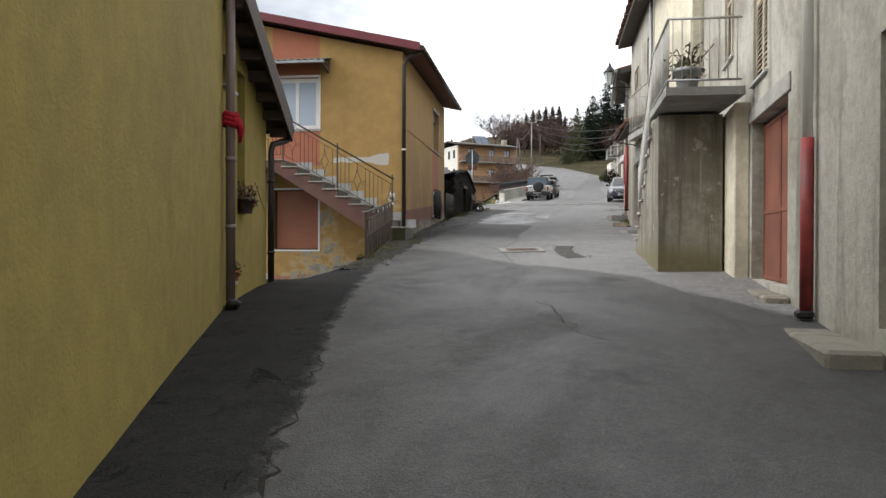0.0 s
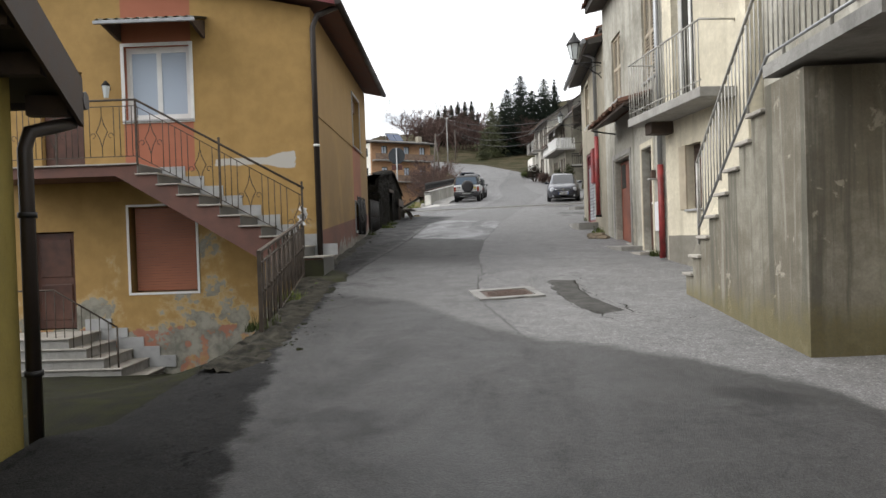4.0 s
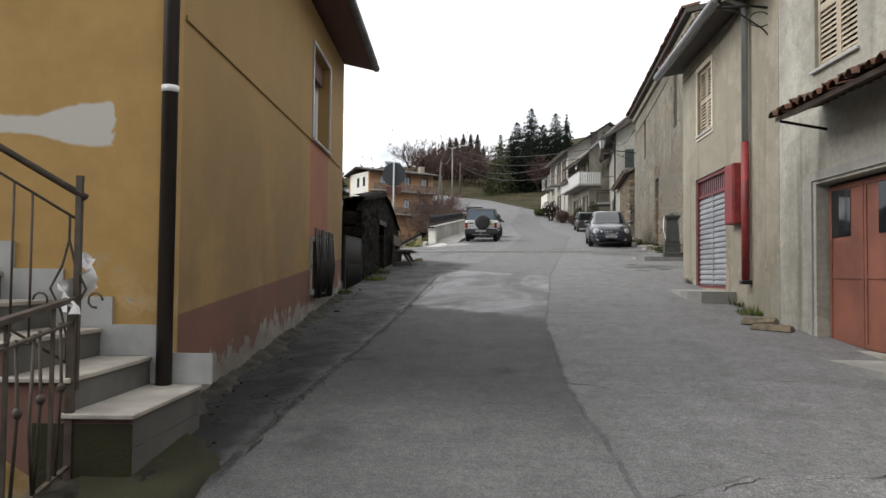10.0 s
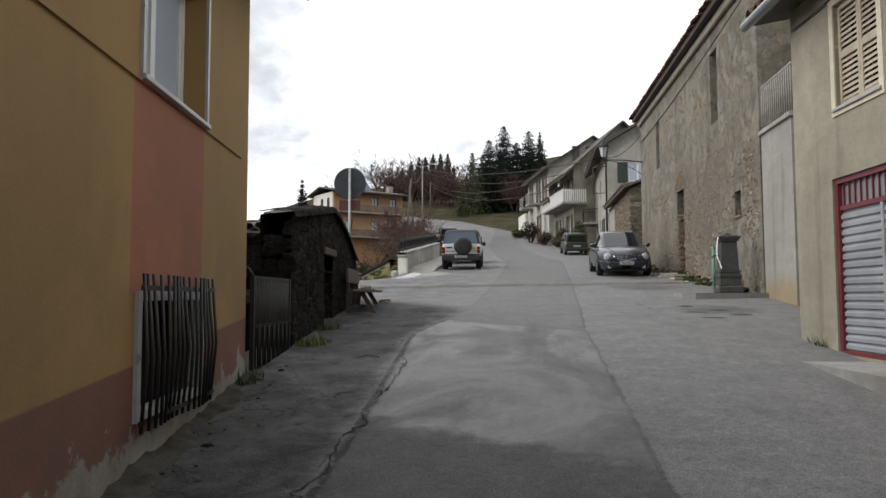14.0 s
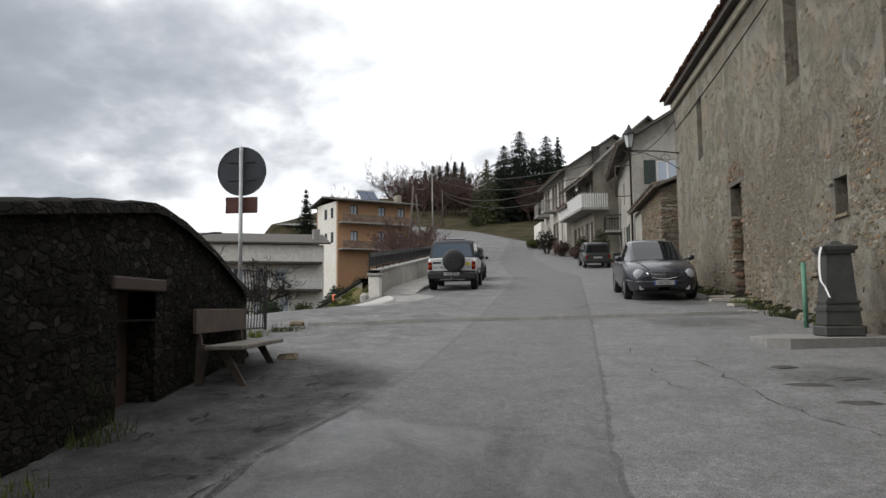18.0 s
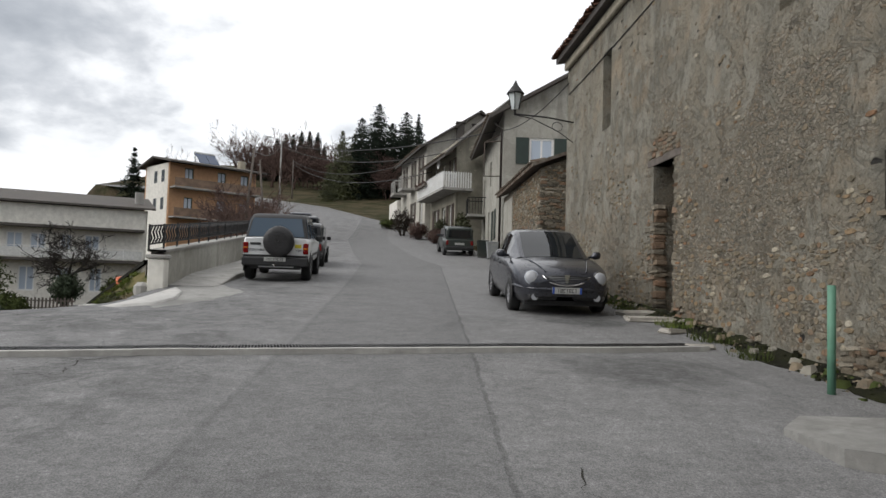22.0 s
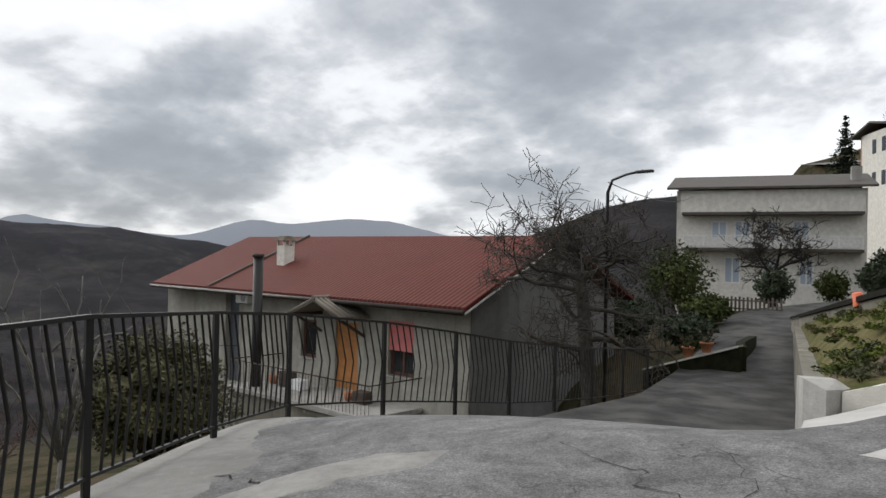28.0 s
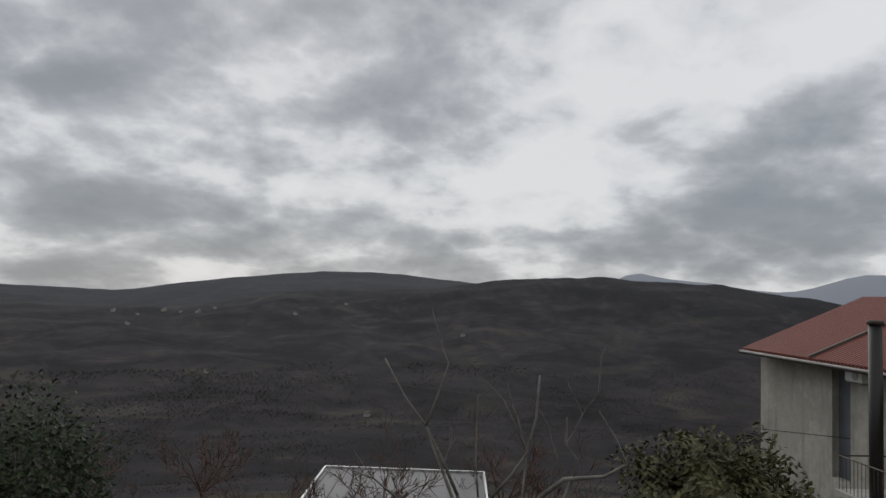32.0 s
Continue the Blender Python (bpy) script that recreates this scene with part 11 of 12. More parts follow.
def saloon(m):
    """Rear axle at the origin, nose towards +y."""
    t = thing("saloon_car", m, "dark grey metallic saloon with round headlights", "car")
    st = []
    for y, w, zb, zt in ((-1.0, 0.56, 0.42, 0.82), (-0.97, 0.68, 0.36, 0.91), (-0.88, 0.78, 0.30, 0.965), (-0.6, 0.85, 0.25, 1.0), (-0.2, 0.88, 0.23, 0.995), (0.5, 0.89, 0.21, 0.975), (1.3, 0.89, 0.21, 0.96), (2.0, 0.89, 0.21, 0.965), (2.4, 0.885, 0.21, 0.95), (2.75, 0.87, 0.22, 0.91), (3.0, 0.845, 0.23, 0.87), (3.2, 0.80, 0.24, 0.82), (3.36, 0.73, 0.26, 0.765), (3.46, 0.63, 0.30, 0.69), (3.50, 0.50, 0.35, 0.61)):
        hgt = zt - zb
        st.append((y, [(w * 0.90, zb), (w * 0.965, zb + 0.10 * hgt), (w * 0.995, zb + 0.26 * hgt), (w * 1.005, zb + 0.48 * hgt), (w * 0.99, zb + 0.72 * hgt), (w * 0.955, zb + 0.87 * hgt), (w * 0.88, zb + 0.965 * hgt), (w * 0.72, zt + 0.01), (w * 0.45, zt + 0.028), (w * 0.2, zt + 0.036), (0, zt + 0.038)]))
    loft(st).ob("body", "car_grey", t)
    rows = []
    for y, wb, wt_, zt in ((-0.64, 0.74, 0.62, 0.985), (-0.32, 0.76, 0.61, 1.15), (-0.05, 0.775, 0.60, 1.285), (0.12, 0.785, 0.60, 1.385), (0.32, 0.79, 0.60, 1.445), (0.80, 0.795, 0.605, 1.49), (0.90, 0.795, 0.605, 1.495), (1.22, 0.795, 0.605, 1.485), (1.40, 0.79, 0.605, 1.455), (1.64, 0.785, 0.615, 1.35), (1.98, 0.765, 0.635, 1.165), (2.34, 0.72, 0.64, 0.985)):
        k = min(1.0, (zt - 0.945) / 0.4)
        half = [(wb, 0.945), (wb + (wt_ - wb) * 0.14, 0.945 + 0.06 * k), (wb + (wt_ - wb) * 0.86, zt - 0.10 * k), (wt_, zt - 0.045 * k), (wt_ - 0.08, zt - 0.008), (wt_ * 0.5, zt + 0.010), (0, zt + 0.016)]
        rows.append([(-x, y, z) for x, z in half] + [(x, y, z) for x, z in reversed(half[:-1])])
    shell, panes = MB(), {q: MB() for q in ("windscreen", "rear_window", "near_front", "near_rear", "far_front", "far_rear")}
    nc = len(rows[0])
    for i in range(len(rows) - 1):
        for j in range(nc - 1):
            jj = min(j, nc - 2 - j)
            key = ""
            if jj == 1 and i in (3, 4, 6, 7, 8):
                key = ("near_" if j == 1 else "far_") + ("front" if i >= 6 else "rear")
            elif jj >= 4 and i >= 8:
                key = "windscreen"
            elif jj >= 4 and i <= 2:
                key = "rear_window"
            q = [rows[i][j], rows[i][j + 1], rows[i + 1][j + 1], rows[i + 1][j]]
            (panes[key] if key else shell).add(q, [(0, 1, 2, 3)], True)
    for q in (shell, *panes.values()):
        q.weld = True
    shell.ob("cabin", "car_grey", t)
    for key, q in panes.items():
        q.ob(key if "w" in key else "side_window", "car_window", t, "dark reflecting windscreen" if key == "windscreen" else "")
    for s in (-1, 1):
        MB().tube([(s * 0.782, 1.9, 0.972), (s * 0.798, 1.2, 0.962), (s * 0.797, 0.5, 0.968), (s * 0.785, 0.05, 0.985)], 0.007, 5).ob("window_strip", "grey_metal", t)
        for y in (0.0, 2.59):
            arch(t, s * 0.872, y, 0.31, 0.375)
            car_wheel(t, s * 0.785, y, 0.31, 0.20, "alloy", 7)
        for y in (0.20, 1.12):
            MB().box(s * 0.878 - 0.012, s * 0.878 + 0.012, y, y + 0.2, 0.80, 0.835, 0.008).ob("door_handle", "car_grey", t)
        for y in (0.84, 1.86, -0.08):
            MB().tube([(s * 0.876, y, 0.32), (s * 0.878, y, 0.6), (s * 0.855, y + 0.02, 0.9)], 0.004, 4).ob("door_gap", "black_plastic", t)
        MB().tube([(s * 0.78, 1.88, 0.98), (s * 0.86, 1.88, 1.0), (s * 0.90, 1.88, 1.02), (s * 1.0, 1.87, 1.03), (s * 1.03, 1.87, 1.03)], [0.02, 0.03, 0.075, 0.07, 0.03], 8).ob("mirror", "car_grey", t)
        # round headlight in its hollow
        c = Vector((s * 0.60, 3.37, 0.665))
        d = Vector((s * 0.22, 0.94, 0.24)).normalized()
        MB().tube([c - d * 0.16, c - d * 0.04, c + d * 0.035, c + d * 0.045], [0.10, 0.135, 0.137, 0.128], 28).ob("lamp_pod", "car_grey", t)
        MB().tube([c + d * 0.03, c + d * 0.052], 0.124, 28, True, False).ob("lamp_ring", "chrome", t)
        hl2 = MB().ball((0, 0, 0.018), 0.115, 0.115, 0.045, 24, 8)
        q = d.to_track_quat("Z", "Y").to_matrix().to_4x4()
        hl2.ob("headlight", "lens", t, "round clear headlight", Matrix.Translation(c + d * 0.03) @ q)
        MB().tube([(s * 0.55, 3.42, 0.335), (s * 0.55, 3.475, 0.335)], 0.06, 14).ob("fog_lamp", "lens", t)
        MB().box(s * 0.40 - 0.26, s * 0.40 + 0.26, 3.30, 3.462, 0.28, 0.39, 0.03).ob("lower_intake", "black_plastic", t)
    MB().tube([(-0.85, 2.95, 0.50), (-0.80, 3.22, 0.49), (-0.62, 3.45, 0.48), (-0.3, 3.515, 0.475), (0.3, 3.515, 0.475), (0.62, 3.45, 0.48), (0.80, 3.22, 0.49), (0.85, 2.95, 0.50)], 0.03, 8).ob("bumper_strip", "car_grey", t)
    gm_ = MB().prism([(-0.40, 0.70), (-0.20, 0.715), (0, 0.72), (0.20, 0.715), (0.40, 0.70), (0.30, 0.60), (0.14, 0.555), (0, 0.545), (-0.14, 0.555), (-0.30, 0.60)], "y", 3.30, 3.492)
    gm_.ob("grille", "black_plastic", t, "shield-shaped grille")
    MB().tube([(-0.42, 3.455, 0.71), (-0.31, 3.488, 0.60), (-0.14, 3.503, 0.552), (0, 3.508, 0.54), (0.14, 3.503, 0.552), (0.31, 3.488, 0.60), (0.42, 3.455, 0.71)], 0.014, 6).ob("grille_frame", "chrome", t)
    for k in range(5):
        z = 0.575 + k * 0.028
        MB().tube([(-0.16 - k * 0.05, 3.497, z), (0.16 + k * 0.05, 3.497, z)], 0.005, 4).ob("grille_bar", "grey_metal", t)
    MB().prism([(-0.05, 0.73), (0.05, 0.73), (0.028, 0.62), (0, 0.56), (-0.028, 0.62)], "y", 3.498, 3.512).ob("emblem", "chrome", t, "small chrome shield")
    for sx in (-1, 1):
        MB().tube([(sx * 0.60, 2.3, 0.978), (sx * 0.52, 2.8, 0.935), (sx * 0.42, 3.2, 0.858), (sx * 0.36, 3.40, 0.775)], 0.012, 5).ob("bonnet_crease", "car_grey", t)
    hbox(-0.26, 0.26, 3.542, 3.552, 0.405, 0.515, 0.003).ob("number_plate", "plate", t)
    for s in (-1, 1):
        hbox(s * 0.24 - 0.018, s * 0.24 + 0.018, 3.5525, 3.555, 0.405, 0.515).ob("plate_band", "blue", t)
    text_bars(t, pose(0, 3.5535, 0.46, 0, 0, 180), 7, 0.035, 0.07)
    MB().box(-0.70, 0.70, -0.96, 3.3, 0.18, 0.26).ob("underbody", "black_plastic", t)
    for s in (-1, 1):
        MB().tube([(s * 0.1 - 0.02, 2.26, 1.0), (s * 0.35, 2.12, 1.06), (s * 0.55 + 0.05, 2.16, 1.03)], 0.008, 4).ob("wiper", "black_plastic", t)
    return t


def boxy(m, label, mat, h=1.42, w=0.74, length=3.4, name="small_car"):
    """A small square car, tail towards -y."""
    t = thing(name, m, label, "car")
    st, cab = [], []
    for y, k, zt in ((-0.52, 0.95, 0.80), (-0.46, 1.0, 0.84), (0.5, 1.02, 0.86), (1.6, 1.01, 0.86), (2.3, 0.99, 0.83), (length - 0.6, 0.93, 0.72)):
        st.append((y, [(w * k * 0.94, 0.28), (w * k, 0.42), (w * k, 0.66), (w * k * 0.97, zt - 0.02), (w * k * 0.6, zt), (0, zt + 0.01)]))
    loft(st).ob("body", mat, t)
    for y, wt_, zt in ((-0.44, 0.82, h - 0.10), (-0.30, 0.84, h - 0.02), (0.4, 0.86, h), (1.2, 0.85, h - 0.02), (1.75, 0.80, h - 0.30), (2.0, 0.9, 0.88)):
        cab.append((y, [(w * 0.96, 0.83), (w * (wt_ + 0.05), zt - 0.08), (w * wt_, zt - 0.015), (w * (wt_ - 0.1), zt), (0, zt + 0.01)]))
    loft(cab).ob("cabin", mat, t)
    MB().prism([(-w * 0.80, 0.90), (w * 0.80, 0.90), (w * 0.72, h - 0.16), (-w * 0.72, h - 0.16)], "y", -0.47, -0.40).ob("rear_window", "car_window", t)
    for s in (-1, 1):
        MB().prism([(-0.25, 0.90), (1.7, 0.90), (1.3, h - 0.14), (-0.2, h - 0.14)], "x", s * w * 0.955 - 0.02, s * w * 0.955 + 0.02).ob("side_window", "car_window", t)
        MB().box(s * w * 0.86 - 0.06, s * w * 0.86 + 0.06, -0.54, -0.46, 0.56, 0.76, 0.01).ob("tail_light", "red_lens", t)
        for y in (0.0, length - 1.25):
            arch(t, s * w * 1.025, y, 0.28, 0.34)
            car_wheel(t, s * w * 0.93, y, 0.28, 0.16, "galv", 6)
        MB().box(s * w * 1.02, s * w * 1.2, 1.62, 1.70, 0.86, 0.98, 0.02).ob("mirror", "black_plastic", t)
    MB().box(-w, w, -0.60, -0.44, 0.34, 0.48, 0.03).ob("rear_bumper", "black_plastic", t)
    hbox(-0.24, 0.24, -0.55, -0.535, 0.56, 0.66).ob("number_plate", "plate", t)
    return t


def tilt(x, y, yaw, back=False):
    """A pose on the sloping street, facing yaw degrees from up the street."""
    s = math.degrees(math.atan2(street(y + 1) - street(y - 1), 2))
    return pose(x, y, street(y), 0, 0, yaw) @ pose(0, 0, 0.0, -s if back else s)


suv(tilt(-6.75, 51.75, 0.5))
saloon(tilt(-0.83, 48.95, 180 - 1.0, True))
boxy(tilt(-0.45, 69.4, 3), "dark green small square car, parked tail down the street", "car_green", 1.45, 0.72, 3.4)
boxy(tilt(-6.95, 57.6, 2), "black parked hatchback behind the off-roader", "car_dark", 1.45, 0.82, 4.0)
boxy(tilt(-9.0, 78.0, 6), "dark parked car up the street", "car_dark", 1.45, 0.82, 4.0)
boxy(tilt(-10.3, 86.0, 9), "grey parked car up the street", "car_grey", 1.45, 0.82, 4.0)

# ---- trees and shrubs ----
def limb(mb, p, d, length, r, depth, rnd, spread=0.7, droop=0.0, splits=(2, 4), seg=3, sides=5, rmin=0.006, kink=0.22):
    pts, rs = [p.copy()], [r]
    q = p.copy()
    for k in range(seg):
        d = (d + Vector((rnd.uniform(-1, 1), rnd.uniform(-1, 1), rnd.uniform(-1, 1) - droop)) * kink).normalized()
        q = q + d * length / seg
        pts.append(q.copy())
        rs.append(max(rmin, r * (1 - 0.45 * (k + 1) / seg)))
    mb.tube(pts, rs, sides if depth > 1 else 3, False)
    if depth <= 0:
        return
    for k in range(rnd.randint(*splits)):
        f = rnd.uniform(0.35, 1.0)
        i = min(seg - 1, int(f * seg))
        base = pts[i].lerp(pts[i + 1], f * seg - i)
        side = Vector((rnd.uniform(-1, 1), rnd.uniform(-1, 1), rnd.uniform(-0.5, 0.9)))
        nd = (d * (1 - spread) + side.normalized() * spread).normalized()
        limb(mb, base, nd, length * rnd.uniform(0.55, 0.8), max(rmin, rs[i] * 0.6), depth - 1, rnd, spread, droop, splits, seg, max(3, sides - 1), rmin, kink)


def bare_tree(m, label, h, r, seed, depth=5, trunk=0.35, spread=0.62, bark="bark", splits=(2, 4), droop=0.0, limbs=5, rmin=0.007):
    rnd = random.Random(seed)
    t = thing("bare_tree", m, label, "tree")
    mb = MB()
    top = Vector((rnd.uniform(-0.15, 0.15) * h * 0.3, rnd.uniform(-0.1, 0.1) * h * 0.3, h * trunk))
    mb.tube([(0, 0, -0.3), (r * 0.2, 0, h * trunk * 0.4), top], [r * 1.25, r, r * 0.85], 9)
    mb.ob("trunk", bark, t)
    mb = MB()
    for k in range(limbs):
        a = 2 * math.pi * (k + rnd.uniform(-0.3, 0.3)) / limbs
        d = Vector((math.cos(a) * 0.75, math.sin(a) * 0.75, rnd.uniform(0.35, 1.0))).normalized()
        limb(mb, top * rnd.uniform(0.8, 1.0), d, h * rnd.uniform(0.28, 0.38), r * 0.62, depth, rnd, spread, droop, splits, rmin=rmin)
    mb.ob("crown", bark if depth > 4 else "twig", t)
    return t


def conifer(name, label, h, w, seed, levels=34, tips=9, mat="needle", taper=0.85, bare=0.06):
    """A spruce or cedar: whorls of drooping boughs, each a ragged fan of needle sprays."""
    rnd = random.Random(seed)
    t = thing(name, pose(0, 0, 0), label, "tree")
    MB().tube([(0, 0, -0.5), (0.05, 0.03, h * 0.5), (0, 0, h)], [h * 0.016, h * 0.011, 0.02], 7).ob("trunk", "bark", t)
    mb = MB()
    for k in range(levels):
        f = k / (levels - 1)
        z = h * (bare + (0.985 - bare) * f) + rnd.uniform(-0.012, 0.012) * h
        reach = w * (1 - f) ** taper * rnd.uniform(0.75, 1.12) + 0.06
        n_ = max(5, int(tips * (1 - 0.45 * f)))
        for j in range(n_):
            a = 2 * math.pi * (j + rnd.uniform(-0.48, 0.48)) / n_ + k * 2.4
            rr = reach * rnd.uniform(0.45, 1.15)
            out = Vector((math.cos(a), math.sin(a), 0))
            side = Vector((-out.y, out.x, 0))
            seg = max(3, int(rr / 0.42))
            lift = rnd.uniform(-0.05, 0.28) - 0.12 * (1 - f)
            for i in range(seg):
                g = (i + rnd.random()) / seg
                p = out * rr * g + Vector((0, 0, z + rr * (lift * g - 0.30 * g * g)))
                wide = (0.08 + 0.22 * min(1.0, rr) + 0.10 * rr) * (1.1 - 0.55 * g)
                for q in range(4 if f > 0.85 else 8):
                    c = p + side * rnd.uniform(-wide, wide) + out * rnd.uniform(-0.2, 0.2) + Vector((0, 0, rnd.uniform(-0.22, 0.16)))
                    d = (out * rnd.uniform(0.1, 1.0) + side * rnd.uniform(-0.9, 0.9) + Vector((0, 0, rnd.uniform(-0.75, 0.45)))).normalized()
                    u = d.cross(Vector((rnd.uniform(-1, 1), rnd.uniform(-1, 1), rnd.uniform(-1, 1)))).normalized()
                    ln = rnd.uniform(0.22, 0.50) * (0.75 + 0.02 * h) * (1.0 - 0.45 * f)
                    mb.add([c - u * 0.09, c + u * 0.09, c + d * ln], [(0, 1, 2)])
    mb.ob("crown", mat, t)
    return t


def drop(x, y):
    return land(x, y)


random.seed(44)
kinds = {"s": conifer("conifer", "dark green spruce on the hill", 10, 2.9, 1, 34, 10), "c": conifer("cedar", "broad dark cedar above the street", 15, 6.0, 3, 36, 15, "needle", 0.62, 0.02), "o": conifer("cedar", "olive-green cedar above the street", 10, 3.9, 8, 26, 12, "yellow_leaf", 0.75, 0.0), "t": conifer("conifer", "tall dark spruce behind the houses", 15, 4.2, 4, 42, 11)}
first = {"s": (-20.2, 181.1, 10.6), "c": (-5.8, 147.9, 15.6), "o": (-10.9, 139.7, 10.3), "t": (-34.3, 121.6, 0)}
for k, o in kinds.items():
    x, y, h = first[k]
    o.matrix_basis = pose(x, y, land(x, y) if k != "t" else 5.0, 0, 0, random.uniform(0, 360))
    o["group"] = "hill conifers"
stand = [(-1.3, 153.8, 14.7, "c"), (0.8, 156.5, 14.4, "t"), (-8.3, 143.8, 12.4, "c"), (-3.6, 147.9, 11.8, "c"), (-12.3, 134.6, 5.0, "o"), (-1.0, 147, 11, "c"), (-9.5, 147.5, 9.5, "o"), (-6.5, 152.0, 11.0, "c"),
         (-29.2, 183.9, 6.8, "s"), (-27.5, 186.2, 8.5, "s"), (-25.5, 184.4, 8.9, "s"), (-24.0, 184.6, 9.3, "s"), (-22.3, 184.8, 9.6, "s"), (-19.0, 185.1, 10.0, "s"), (-17.6, 185.2, 7.4, "s"), (-26.7, 174.1, 6.2, "s"), (-23.5, 174.6, 6.6, "s"), (-20.2, 175.0, 7.0, "s"), (-28.6, 178.0, 6.4, "s"), (-25.0, 179.5, 7.8, "s"), (-21.6, 179.0, 8.2, "s"), (-18.4, 178.5, 8.0, "s"), (-30.4, 176.5, 5.0, "s")]
for x, y, h, k in stand:
    o = copy_thing(kinds[k], pose(x, y, land(x, y), 0, 0, random.uniform(0, 360)))
    s = h / {"s": 10, "c": 15, "o": 10, "t": 15}[k]
    o.scale = (s, s, s * random.uniform(0.96, 1.04))
o = copy_thing(kinds["t"], pose(-32.6, 128.5, 7.6, 0, 0, 40))
o.scale = (0.8, 0.8, 0.84)

# old apple tree: tall leaning trunk, low crooked limbs, wide twiggy crown
rnd = random.Random(6)
apple = thing("bare_tree", pose(-19.5, 57.6, 0.0), "old bare gnarled apple tree beside the red-roofed house", "tree")
MB().tube([(0.1, 0, -1.4), (0.05, 0.05, 1.2), (-0.05, 0, 2.6), (-0.15, -0.05, 3.9), (-0.3, -0.1, 4.9)], [0.28, 0.22, 0.20, 0.17, 0.12], 10).ob("trunk", "pale_bark", apple)
mb = MB()
for z, az, up_, ln, r in ((2.4, 215, 0.15, 2.4, 0.13), (2.7, 30, 0.05, 2.4, 0.13), (3.1, 235, 0.3, 2.8, 0.10), (3.6, 60, 0.3, 2.0, 0.11), (4.0, 225, 0.4, 2.9, 0.12), (4.3, 250, 0.3, 2.6, 0.11), (4.6, 200, 0.6, 2.5, 0.11), (4.8, 40, 0.6, 1.6, 0.10), (4.8, 130, 0.6, 1.6, 0.10), (4.8, 300, 0.7, 1.6, 0.10), (4.8, 225, 1.0, 1.9, 0.09), (4.4, 340, 0.4, 1.6, 0.10), (4.7, 45, 0.9, 2.2, 0.09), (4.5, 85, 0.7, 2.0, 0.09)):
    d = Vector((math.cos(radians(az)), math.sin(radians(az)), up_)).normalized()
    limb(mb, Vector((-0.05 - 0.05 * max(0, z - 3), -0.03, z)), d, ln * 0.80, r * 0.72, 4, rnd, 0.62, 0.02, (3, 4), 5, 5, 0.010, 0.40)
mb.ob("crown", "pale_bark", apple)
bare_tree(pose(-25.9, 84.6, land(-25.9, 84.6), 0, 0, 0), "dark bare fruit tree before the white house", 6.4, 0.15, 15, 5, 0.36, 0.6, "dark_bark", (2, 4), 0.05, 6, 0.016)
rnd = random.Random(23)
fig = thing("bare_tree", pose(-15.4, 43.05, 1.2), "bare fig tree just below the railing", "tree")
MB().tube([(0, -0.15, -0.6), (0.02, -0.05, 0.8), (0, 0, 1.65)], [0.05, 0.04, 0.025], 8).ob("trunk", "fig_bark", fig)
mb = MB()
for side_, r0, r1 in (  # limbs spread along the railing: across and up from the stem
    ([(0.18, 2.77), (0.33, 2.89), (0.44, 2.90), (0.59, 2.90), (0.72, 2.99)], 0.016, 0.009),
    ([(0.39, 2.90), (0.41, 3.01), (0.34, 3.10), (0.34, 3.27)], 0.012, 0.006),
    ([(-0.12, 2.76), (0.00, 2.89), (0.10, 3.03), (0.15, 3.26), (0.17, 3.52)], 0.013, 0.006),
    ([(-0.33, 2.75), (-0.42, 2.96), (-0.54, 3.18), (-0.68, 3.35), (-0.82, 3.59)], 0.013, 0.006),
    ([(-0.54, 3.18), (-0.47, 3.38), (-0.41, 3.57)], 0.01, 0.005),
    ([(0.10, 3.03), (0.03, 3.19), (-0.01, 3.27)], 0.007, 0.004),
    ([(-0.20, 2.76), (-0.22, 2.97), (-0.22, 3.19)], 0.008, 0.004),
    ([(-0.71, 2.73), (-0.86, 2.84), (-1.00, 2.88)], 0.008, 0.004),
    ([(0.25, 2.82), (0.30, 2.99), (0.24, 3.16)], 0.007, 0.004),
):
    pts = [Vector((rnd.uniform(-0.04, 0.04), q[0], q[1])) for q in side_]
    n_ = len(pts)
    mb.tube(pts, [r0 + (r1 - r0) * i / (n_ - 1) for i in range(n_)], 6)
    mb.tube([(0, 0, 1.6), pts[0] * 0.6 + Vector((0, 0, 0.75)), pts[0]], [r0 * 1.4, r0 * 1.2, r0], 6)
    for _ in range(1):
        limb(mb, pts[rnd.randrange(1, n_)], Vector((rnd.uniform(-0.3, 0.3), rnd.uniform(-0.6, 0.6), 1.0)).normalized(), rnd.uniform(0.15, 0.45), r1, 1, rnd, 0.5, -0.2, (0, 2), 4, 4, 0.003, 0.3)
mb.ob("crown", "fig_bark", fig)
bt = bare_tree(pose(-17, 104, land(-17, 104)), "bare reddish thicket tree by the street wall", 5.5, 0.09, 31, 4, 0.2, 0.5, "twig", (2, 4), -0.1, 7, 0.012)
